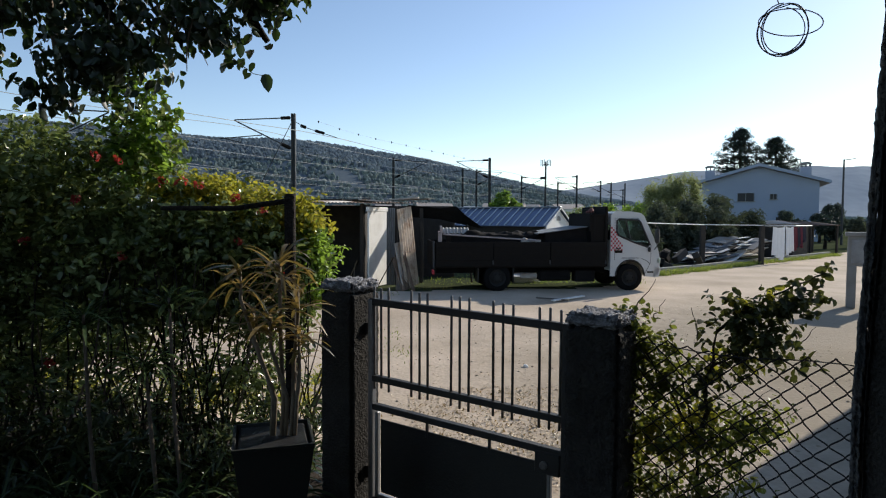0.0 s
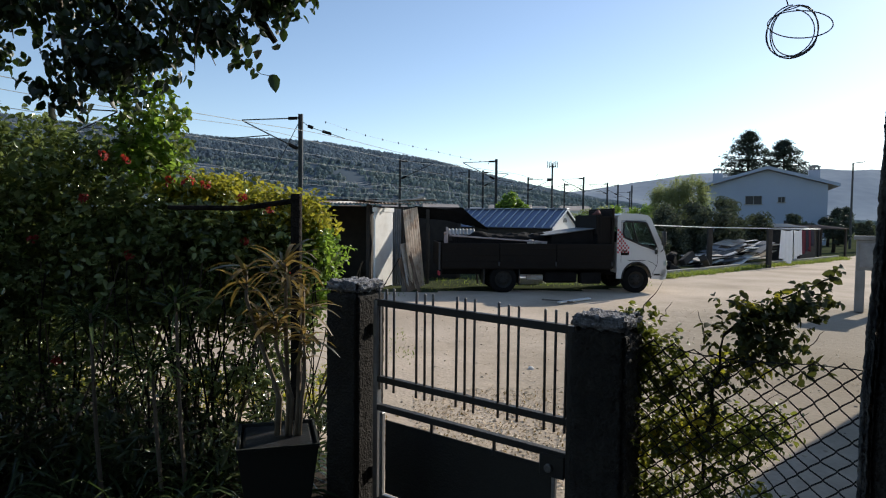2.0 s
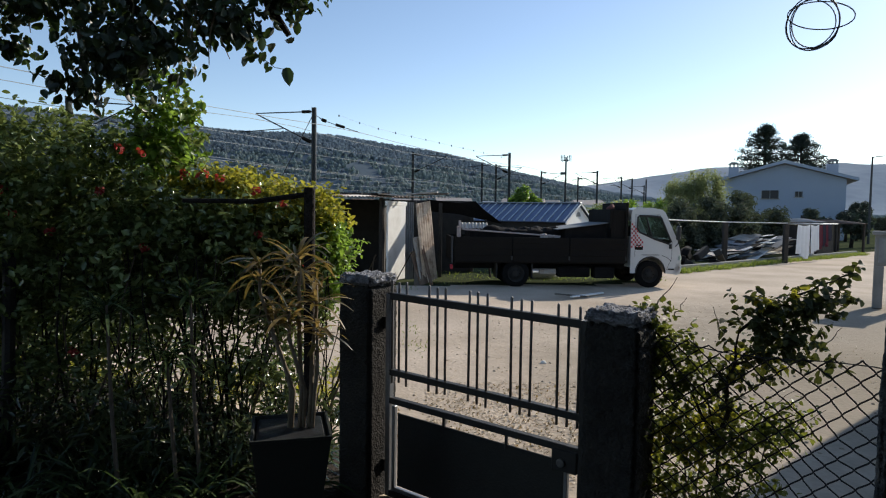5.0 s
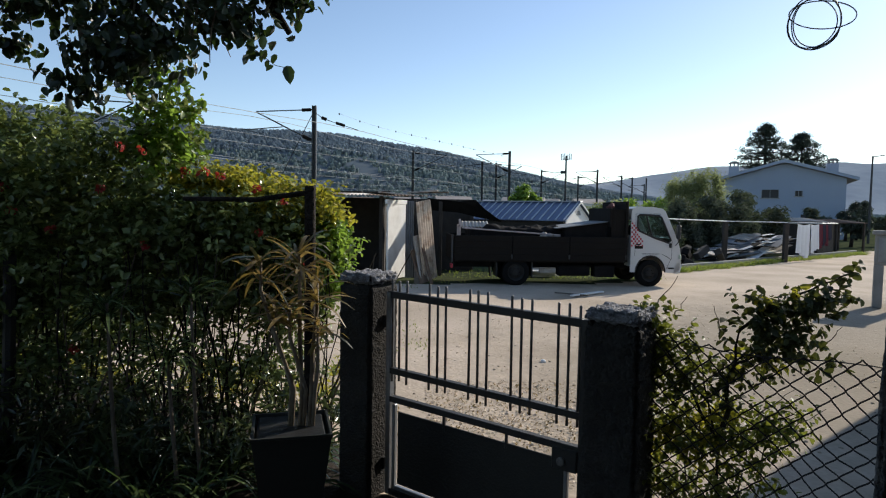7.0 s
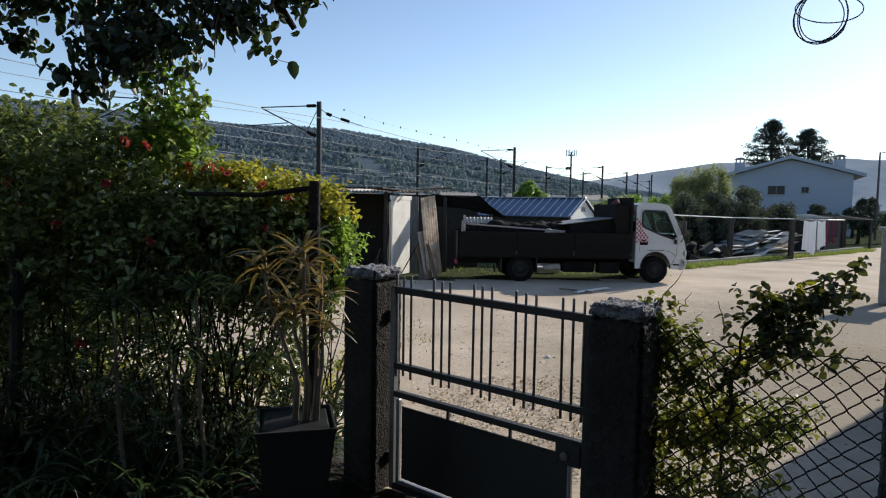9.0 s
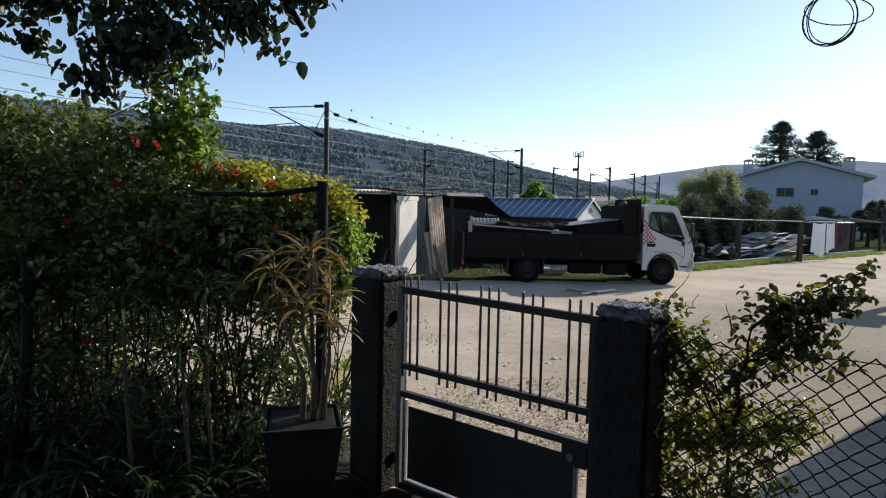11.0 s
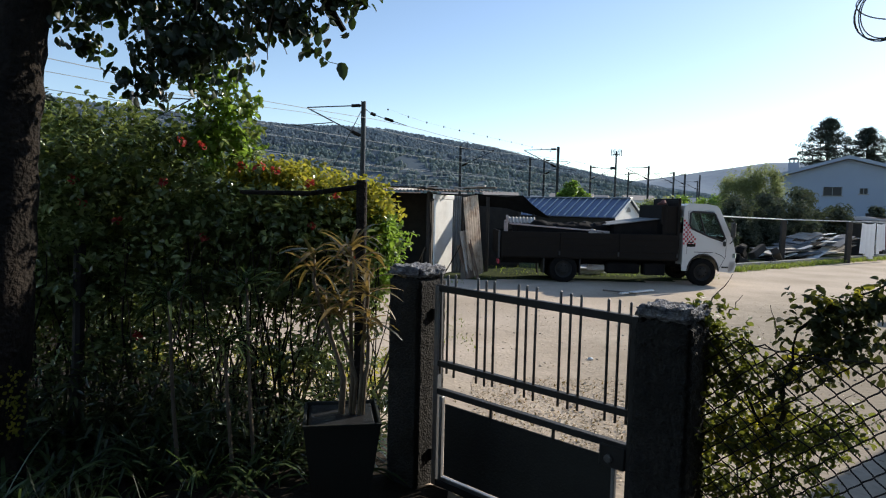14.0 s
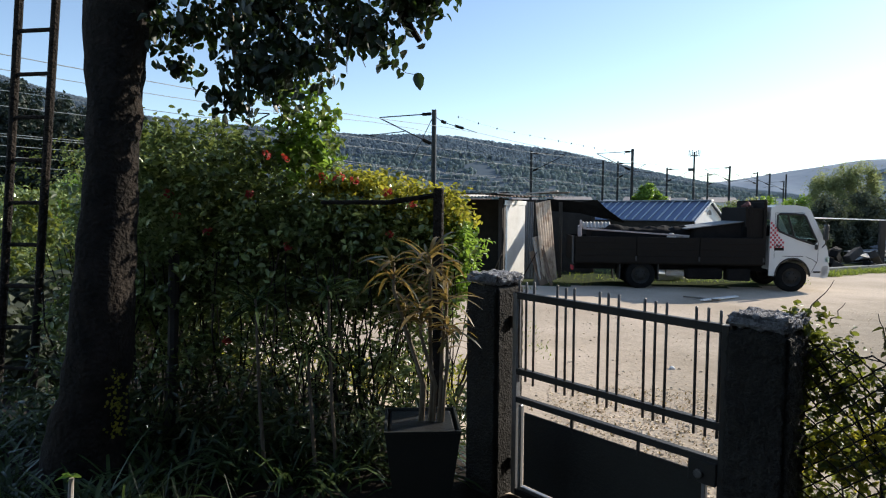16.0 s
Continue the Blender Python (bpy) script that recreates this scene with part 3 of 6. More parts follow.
def coil_of_wire():
    c = Vector((1.050, 1.788, 2.304))
    side = Vector((0.85, -0.52, 0)).normalized()
    up = Vector((0, 0, 1))
    pts = []
    turns = [(0.070, 0.0, 0.0, 1.08), (0.063, 0.006, 0.002, 1.12), (0.066, -0.006, -0.003, 1.02)]
    for r, ox, oz, st in turns:
        for k in range(28):
            a = math.pi / 2 + 2 * math.pi * k / 28
            pts.append(c + side * (math.cos(a) * r * 0.93 + ox) + up * (math.sin(a) * r * st + oz) + Vector((0.3, 0.9, 0)) * 0.004 * math.sin(a * 2 + r * 90))
    ob = thing("wire_coil", Matrix(), "loose coil of grey wire hanging in the air", "wire coil")
    part("winding", Build().tube(pts, 0.0017, 6), COIL_WIRE, ob, "", True)
    loop = []
    for k in range(40):
        a = 2 * math.pi * k / 39
        loop.append(c + side * (0.018 + math.cos(a) * 0.082) + up * (0.018 + math.sin(a) * 0.042 - 0.01 * math.cos(a)) + Vector((0.3, 0.9, 0)) * 0.012 * math.sin(a))
    part("winding", Build().tube(loop, 0.0017, 6), COIL_WIRE, ob, "", True)
    third = [c + side * (math.cos(a) * 0.062 + 0.004) + up * (math.sin(a) * 0.074 - 0.002) + Vector((0.3, 0.9, 0)) * 0.01 * math.cos(a * 3) for a in [2 * math.pi * k / 30 for k in range(31)]]
    part("winding", Build().tube(third, 0.0017, 6), COIL_WIRE, ob, "", True)
    bind = [c + side * math.cos(a) * 0.067 + up * math.sin(a) * 0.073 for a in [-0.6 - 1.0 * k / 12 for k in range(13)]]
    part("binding", Build().tube(bind, 0.004, 6), COIL_WIRE, ob, "", True)
    hang = [c + up * 0.074 + side * -0.012, c + up * 0.115 + side * -0.024, c + up * 0.25 + side * -0.018, c + up * 0.62 + side * 0.004]
    part("hanging_wire", Build().tube(hang, 0.0017, 6), COIL_WIRE, ob, "", True)


coil_of_wire()


# ---- truck ----
RIM_STEEL = material("dusty_dark_rim", (0.036, 0.035, 0.033), 0.8, 0.0, 0.4, 8, 60, 0.3, spec=0.2)


def wheel(parent, x, y, r, w, out):
    """A wheel whose axle runs along y; out: the side of its hub."""
    prof = [(r * 0.62, -w / 2), (r * 0.93, -w / 2), (r, -w * 0.36), (r, w * 0.36), (r * 0.93, w / 2), (r * 0.62, w / 2)]
    tyre = Build()
    n = 32
    pts = [(x + math.cos(2 * math.pi * k / n) * q, y + d, r + math.sin(2 * math.pi * k / n) * q) for k in range(n) for q, d in prof]
    m = len(prof)
    tyre.add(pts, [(k * m + i, k * m + i + 1, ((k + 1) % n) * m + i + 1, ((k + 1) % n) * m + i) for k in range(n) for i in range(m - 1)])
    t = part("wheel", tyre, RUBBER, parent, "black truck tyre on a steel rim", True)
    rim = Build()
    prof = [(r * 0.64, w * 0.46), (r * 0.60, w * 0.30), (r * 0.40, w * 0.12), (r * 0.36, w * 0.34), (r * 0.16, w * 0.36), (0.001, w * 0.40)]
    pts = [(x + math.cos(2 * math.pi * k / n) * q, y + d * out, r + math.sin(2 * math.pi * k / n) * q) for k in range(n) for q, d in prof]
    rim.add(pts, [(k * 6 + i, k * 6 + i + 1, ((k + 1) % n) * 6 + i + 1, ((k + 1) % n) * 6 + i) for k in range(n) for i in range(5)])
    part("rim", rim, RIM_STEEL, t, "dusty dark steel rim", True)
    for k in range(6):
        a = k * math.pi / 3
        part("wheel_nut", Build().tube([(x + math.cos(a) * r * 0.28, y + out * w * 0.33, r + math.sin(a) * r * 0.28), (x + math.cos(a) * r * 0.28, y + out * w * 0.44, r + math.sin(a) * r * 0.28)], r * 0.04, 6), DARK_METAL, t)


def build_truck():
    t = thing("flatbed_truck", pose(0.19, 14.72, 0.0, 0, 0, 4.2), "white-cabbed small flatbed truck with dark brown drop sides, loaded with scrap", "truck")
    W = 1.75
    # cab shell: a side outline with the wheel arch cut from it
    arch = [(5.0 + 0.37 * math.cos(a), 0.36 + 0.40 * math.sin(a)) for a in [math.pi * k / 12 for k in range(13)]]
    outline = [(5.63, 0.34), (5.73, 0.42), (5.765, 0.62), (5.74, 0.92), (5.66, 1.18), (5.34, 1.84), (5.26, 1.91), (5.0, 1.95), (4.62, 1.945), (4.52, 1.90), (4.5, 1.8), (4.5, 0.36)]
    window = [(4.645, 1.45), (4.70, 1.36), (5.10, 1.19), (5.44, 1.08), (5.50, 1.14), (5.24, 1.70), (5.18, 1.74), (4.70, 1.76), (4.65, 1.72)]

    def side_panel(y0, y1, name):
        bm = bmesh.new()
        ring = [bm.verts.new((p[0], y0, p[1])) for p in outline[:-1]] + [bm.verts.new((p[0], y0, p[1])) for p in [(4.5, 0.36)] + arch[::-1]]
        hole = [bm.verts.new((p[0], y0, p[1])) for p in window]
        edges = [bm.edges.new((r[i], r[(i + 1) % len(r)])) for r in (ring, hole) for i in range(len(r))]
        bmesh.ops.triangle_fill(bm, edges=edges, use_beauty=True, use_dissolve=False)
        cut = [f for f in bm.faces if inside(f.calc_center_median(), window)]
        bmesh.ops.delete(bm, geom=cut, context="FACES_ONLY")
        ext = bmesh.ops.extrude_face_region(bm, geom=bm.faces[:])
        for v in ext["geom"]:
            if isinstance(v, bmesh.types.BMVert):
                v.co.y = y1
        bm.verts.index_update()
        b = Build()
        b.add([v.co for v in bm.verts], [[v.index for v in f.verts] for f in bm.faces])
        bm.free()
        return part(name, b, WHITE_PAINT, t)

    def inside(p, poly):
        hit = False
        for (x0, z0), (x1, z1) in zip(poly, poly[1:] + poly[:1]):
            if (z0 > p.z) != (z1 > p.z) and p.x < (x1 - x0) * (p.z - z0) / (z1 - z0) + x0:
                hit = not hit
        return hit

    near = side_panel(0.0, 0.04, "cab_side")
    side_panel(W - 0.04, W, "cab_side")
    skin = Build()
    for a, c in ((outline[0], outline[3]),):
        skin.prism([(5.63, 0.34), (5.73, 0.42), (5.765, 0.62), (5.74, 0.92), (5.66, 1.18), (5.60, 1.18), (5.68, 0.9), (5.70, 0.62), (5.66, 0.45), (5.6, 0.40)], 0.04, W - 0.04)
    part("cab_front", skin, WHITE_PAINT, t)
    roof = Build().prism([(5.34, 1.84), (5.26, 1.91), (5.0, 1.95), (4.62, 1.945), (4.52, 1.90), (4.5, 1.8), (4.54, 1.8), (4.56, 1.87), (4.64, 1.905), (5.0, 1.91), (5.24, 1.87), (5.31, 1.82)], 0.04, W - 0.04)
    part("cab_roof", roof, WHITE_PAINT, t)
    part("cab_back", Build().box(4.505, 4.53, 0.04, W - 0.04, 0.5, 1.25), WHITE_PAINT, t)
    part("cab_back", Build().box(4.505, 4.53, 0.04, W - 0.04, 1.62, 1.8), WHITE_PAINT, t)
    part("cab_floor", Build().box(4.55, 5.6, 0.05, W - 0.05, 0.72, 0.80), BLACK_PLASTIC, t)
    part("windscreen", Build().prism([(5.655, 1.19), (5.335, 1.835), (5.325, 1.83), (5.645, 1.185)], 0.05, W - 0.05), GLASS, t)
    inset = [(5.06 + (x - 5.06) * 0.995, 1.43 + (z - 1.43) * 0.995) for x, z in window]
    w = part("side_window", Build().prism(inset, 0.012, 0.018), GLASS, t, "clear greenish side window")
    part("side_window", Build().prism(inset, W - 0.018, W - 0.012), GLASS, t)
    rim = Build()
    ring = [(x, z) for x, z in window]
    rim.tube([(x, -0.002, z) for x, z in ring + ring[:2]], 0.024, 6, False)
    part("window_seal", rim, BLACK_PLASTIC, w)
    part("window_divider", Build().tube([(4.86, 0.01, 1.76), (5.02, 0.01, 1.23)], 0.020, 6), BLACK_PLASTIC, w)
    # dashboard, seat and wheel inside
    part("dashboard", Build().prism([(5.25, 0.85), (5.62, 0.85), (5.60, 1.16), (5.35, 1.20), (5.25, 1.1)], 0.06, W - 0.06), BLACK_PLASTIC, t)
    for y in (0.2, 1.1):
        part("seat", Build().box(4.62, 5.1, y, y + 0.5, 0.8, 0.98, 0.05).box(4.60, 4.74, y, y + 0.5, 0.98, 1.5, 0.05), BLACK_PLASTIC, t)
    ringp = [(5.12 + 0.10 * math.cos(a) * 0.6, 0.45 + 0.19 * math.sin(a), 1.20 + 0.16 * math.cos(a)) for a in [2 * math.pi * k / 20 for k in range(21)]]
    part("steering_wheel", Build().tube(ringp, 0.014, 6, False), BLACK_PLASTIC, t, "", True)
    # outside fittings
    m = part("mirror", Build().box(5.60, 5.68, -0.16, -0.03, 1.18, 1.52, 0.02), BLACK_PLASTIC, t)
    part("mirror_arm", Build().tube([(5.60, 0.0, 1.62), (5.64, -0.09, 1.58), (5.64, -0.09, 1.1), (5.62, 0.0, 1.02)], 0.012, 6), BLACK_PLASTIC, m)
    part("mirror", Build().box(5.44, 5.50, -0.08, -0.01, 0.96, 1.08, 0.02), BLACK_PLASTIC, t)
    part("bumper", Build().prism([(5.66, 0.32), (5.75, 0.35), (5.785, 0.50), (5.775, 0.60), (5.62, 0.60), (5.60, 0.34)], 0.0, W), WHITE_PAINT, t)
    part("headlight", Build().box(5.66, 5.79, -0.004, 0.30, 0.66, 0.82, 0.03), GLASS, t, "clear headlight glass")
    part("headlight", Build().box(5.66, 5.79, W - 0.30, W + 0.004, 0.66, 0.82, 0.03), GLASS, t)
    part("side_marker", Build().box(4.78, 5.22, -0.005, 0.002, 0.80, 0.815, 0.001), DARK_STEEL, t, "thin dark lettering bar on the door")
    part("side_marker", Build().box(5.44, 5.60, -0.006, 0.002, 0.44, 0.48, 0.002), BLACK_PLASTIC, t, "dark lettering bar on the door")
    part("door_handle", Build().box(4.62, 4.74, -0.025, 0.0, 1.02, 1.05, 0.006), BLACK_PLASTIC, t)
    gap = [(4.60, 0.76), (4.60, 1.78), (5.20, 1.78), (5.53, 1.12), (5.53, 0.72), (5.38, 0.40)]
    part("door_gap", Build().tube([(x, 0.0, z) for x, z in gap], 0.005, 4), BLACK_PLASTIC, t)
    part("trim_stripe", Build().tube([(5.28, -0.001, 0.80), (5.42, -0.001, 0.74), (5.52, -0.001, 0.66)], 0.008, 4), BLACK_PLASTIC, t)
    part("wheel_arch_lip", Build().tube([(x, 0.0, z) for x, z in arch], 0.018, 6), BLACK_PLASTIC, t)
    # red chequers on the cab corner
    for i in range(7):
        for j in range(11):
            x, z = 4.50 + i * 0.044, 0.98 + j * 0.054
            edge = 4.55 + (1.60 - z) * 0.42 if z > 0.95 else 0
            if (i + j) % 2 == 0 and x < edge and z < 1.55:
                part("red_chequer", Build().box(x, x + 0.040, -0.004, 0.001, z, z + 0.050, 0.001), RED_PAINT, near)
    part("dark_red_badge", Build().box(4.60, 4.80, -0.005, 0.0, 0.93, 1.0, 0.002), BED_BROWN, near)
    # chassis
    for y in (0.42, W - 0.50):
        part("chassis_rail", Build().box(0.25, 5.2, y, y + 0.08, 0.42, 0.56, 0.006), DARK_METAL, t)
    for x in (0.3, 1.2, 2.3, 3.4):
        part("cross_member", Build().box(x, x + 0.07, 0.42, W - 0.42, 0.44, 0.52), DARK_METAL, t)
    part("fuel_tank", Build().box(2.75, 3.55, 0.12, 0.42, 0.24, 0.50, 0.04), DARK_METAL, t)
    part("tool_box", Build().box(3.65, 4.15, 0.10, 0.42, 0.22, 0.50, 0.02), DARK_METAL, t)
    part("side_guard", Build().box(2.30, 2.72, 0.2, 0.24, 0.30, 0.42, 0.01), PALE_SHEET, t, "pale bar under the bed")
    part("rear_axle", Build().tube([(1.7, 0.15, 0.33), (1.7, W - 0.15, 0.33)], 0.07, 10), DARK_METAL, t)
    part("front_axle", Build().tube([(5.0, 0.15, 0.33), (5.0, W - 0.15, 0.33)], 0.05, 10), DARK_METAL, t)
    for y in (0.13, 0.36):
        wheel(t, 1.70, y, 0.33, 0.20, -1)
        wheel(t, 1.70, W - y, 0.33, 0.20, 1)
    wheel(t, 5.0, 0.12, 0.33, 0.21, -1)
    wheel(t, 5.0, W - 0.12, 0.33, 0.21, 1)
    for x in (1.22, 2.08):
        part("mudguard", Build().box(x, x + 0.03, 0.05, 0.45, 0.22, 0.58, 0.005), BLACK_PLASTIC, t)
    part("tail_lamp", Build().box(0.13, 0.18, 0.05, 0.35, 0.42, 0.52, 0.01), RED_PAINT, t)
    # load bed
    bed = part("bed_floor", Build().box(0.19, 4.38, 0.0, W, 0.58, 0.66, 0.01), BED_BROWN, t)
    for i in range(3):
        x0 = 0.20 + i * 1.395
        s = part("drop_side", Build().box(x0, x0 + 1.38, -0.03, 0.005, 0.61, 1.20, 0.008), BED_BROWN, t)
        for k in range(1, 4):
            part("rib", Build().box(x0 + 0.01, x0 + 1.37, -0.042, -0.03, 0.61 + k * 0.15, 0.635 + k * 0.15, 0.004), BED_BROWN, s)
        part("latch", Build().box(x0 + 1.36, x0 + 1.395, -0.055, -0.03, 0.66, 0.76, 0.006), DARK_STEEL, s)
        part("drop_side", Build().box(x0, x0 + 1.38, W - 0.005, W + 0.03, 0.61, 1.20, 0.008), BED_BROWN, t)
    part("tailgate", Build().box(0.155, 0.19, 0.0, W, 0.61, 1.20, 0.008), BED_BROWN, t)
    part("corner_post", Build().box(0.13, 0.17, -0.04, 0.02, 0.56, 1.22, 0.006), DARK_STEEL, t, "steel rear corner post")
    # headboard: frame with rails
    hb = part("headboard", Build().box(4.36, 4.42, 0.0, W, 0.6, 2.02, 0.01), BED_BROWN, t)
    for y in (0.02, W / 2, W - 0.06):
        part("headboard_post", Build().box(4.36, 4.43, y, y + 0.05, 1.4, 2.06, 0.008), BED_BROWN, hb)
    for z in (1.56, 1.72, 1.88, 2.0):
        part("headboard_rail", Build().box(4.37, 4.41, 0.0, W, z, z + 0.07, 0.006), BED_BROWN, hb)
    part("front_rack", Build().box(4.06, 4.12, 0.05, 0.1, 0.64, 1.92, 0.006), BED_BROWN, hb)
    part("front_rack", Build().box(4.06, 4.12, W - 0.1, W - 0.05, 0.64, 1.92, 0.006), BED_BROWN, hb)
    part("front_rack", Build().box(4.1, 4.38, 0.05, 0.1, 1.82, 1.88, 0.006), BED_BROWN, hb)
    part("front_rack", Build().box(3.98, 4.02, 0.05, W - 0.05, 1.45, 1.90, 0.006), BED_BROWN, hb)
    part("front_rack", Build().box(4.02, 4.36, 0.06, 0.09, 1.2, 1.86, 0.006), BED_BROWN, hb)
    return t


TRUCK = build_truck()
TM = pose(0.19, 14.72, 0.0, 0, 0, 4.2)


def on_truck(name, b, mat, label, category, smooth=False):
    ob = part(name, b, mat, None, "", smooth)
    ob.matrix_world = TM
    return tagged(ob, label, category)


PINK_PAINT = material("faded_pink_paint", (0.42, 0.35, 0.34), 0.6, 0, 0.2, 5, 60, 0.1)
on_truck("pipe_frame", Build().box(0.36, 2.72, 0.10, 0.14, 1.13, 1.165, 0.006, pose(0, 0, 0.25, 0, 3.5, 0)).box(0.36, 2.72, 0.5, 0.54, 1.13, 1.165, 0.006, pose(0, 0, 0.25, 0, 3.5, 0)).box(0.31, 0.36, 0.10, 0.14, 0.655, 1.58, 0.006).box(0.31, 0.36, 0.5, 0.54, 0.655, 1.45, 0.006).box(0.31, 0.36, 0.10, 0.54, 1.40, 1.44, 0.006),
         PINK_PAINT, "faded pinkish-white pipe frame lying on the load bed", "pipe frame")
sheet = Build().prism([(2.72, 1.385), (3.97, 1.56), (3.97, 1.58), (2.72, 1.405)], 0.15, 1.55)
on_truck("sloping_sheet", sheet, GREY_SHEET, "grey metal sheet propped over the load", "sheet")
on_truck("scrap_crate", Build().prism([(2.92, 0.655), (3.95, 0.655), (3.95, 1.55), (2.92, 1.405)], 0.2, 1.5), DARK_METAL, "dark crate under a sheet on the load bed", "crate")
for x, y, h in ((2.42, 0.3, 0.17), (2.6, 0.42, 0.14), (2.75, 0.32, 0.11)):
    on_truck("tan_sack", Build().tube([(x, y, 0.66), (x, y, 1.0), (x + 0.01, y, 1.11 + h * 0.6), (x + 0.02, y, 1.12 + h)], [0.11, 0.12, 0.10, 0.045], 9), PALE_SHEET, "tan paper sack standing on the load", "sack", True)
heap = rough_block(0.62, 3.0, 0.45, 1.55, 0.655, 1.36, 0.11, 0.0, 51)
heap.v = [(x + 0.05 * noise.noise((x * 3, y * 3, z * 3)), y, z + (0.16 * noise.noise((x * 2.2, y * 2.2, 8)) + 0.05 * noise.noise((x * 8, y * 8, 2)) if z > 0.8 else 0)) for x, y, z in heap.v]
on_truck("scrap_load", heap, DARK_METAL, "dark heap of tangled scrap on the load bed", "scrap")
for i in range(9):
    x = random.uniform(0.6, 2.5)
    b = Build().tube([(x, random.uniform(0.3, 1.4), 0.66), (x + random.uniform(0.5, 1.6), random.uniform(0.4, 1.4), random.uniform(1.1, 1.36))], random.uniform(0.02, 0.05), 7)
    on_truck("scrap_pipe", b, random.choice((DARK_METAL, BED_BROWN, RUST_SHEET)), "dark scrap pipe thrown on the load bed", "pipe")
on_truck("scrap_drum", Build().tube([(1.5, 0.9, 0.66), (1.5, 0.9, 1.32)], 0.28, 18), DARK_METAL, "dark metal drum on the load bed", "drum", True)
on_truck("scrap_tank", Build().tube([(1.9, 0.7, 1.1), (2.5, 1.0, 1.16)], 0.2, 14), DARK_METAL, "dark round tank lying on the load", "tank", True)
BRICK_RED = material("faded_red_cloth", (0.16, 0.05, 0.04), 0.9, 0, 0.3, 10, 60, 0.3)
on_truck("red_scrap", Build().tube([(4.14, 0.3, 1.93), (4.18, 0.5, 1.98), (4.22, 0.75, 1.95), (4.2, 0.95, 1.93)], [0.03, 0.06, 0.05, 0.02], 8), BRICK_RED, "faded red bundle on the front rack", "bundle")


# ---- shed ----
def corrugated(w, h, pitch=0.075, amp=0.011, tear=0.0):
    """A corrugated sheet in x and z with an uneven foot, as a thin solid."""
    b = Build()
    n = int(w / pitch * 6)
    rows = 5
    for side in (0, 1):
        for j in range(rows):
            for i in range(n + 1):
                x = w * i / n
                z = h * j / (rows - 1)
                if j == 0:
                    z += tear * abs(noise.noise((x * 3, 7, h)))
                b.v.append((x, amp * math.sin(2 * math.pi * x / pitch) + side * 0.0025 + 0.01 * noise.noise((x * 1.5, z * 1.5, w)), z))
    m = (n + 1) * rows
    for s in (0, 1):
        for j in range(rows - 1):
            for i in range(n):
                a = s * m + j * (n + 1) + i
                b.f.append((a, a + 1, a + n + 2, a + n + 1))
    for i in range(n):
        b.f.append((i, i + 1, m + i + 1, m + i))
        a = (rows - 1) * (n + 1) + i
        b.f.append((a, a + 1, m + a + 1, m + a))
    return b


def placed(b, m):
    b.v = [tuple(m @ Vector(p)) for p in b.v]
    return b


STRIPED = material("sun_bleached_rusty_sheet", (0.68, 0.57, 0.45), 0.75, 0.0, 0.4, 5, 40, 0.2, (0.34, 0.22, 0.14), 0.42)


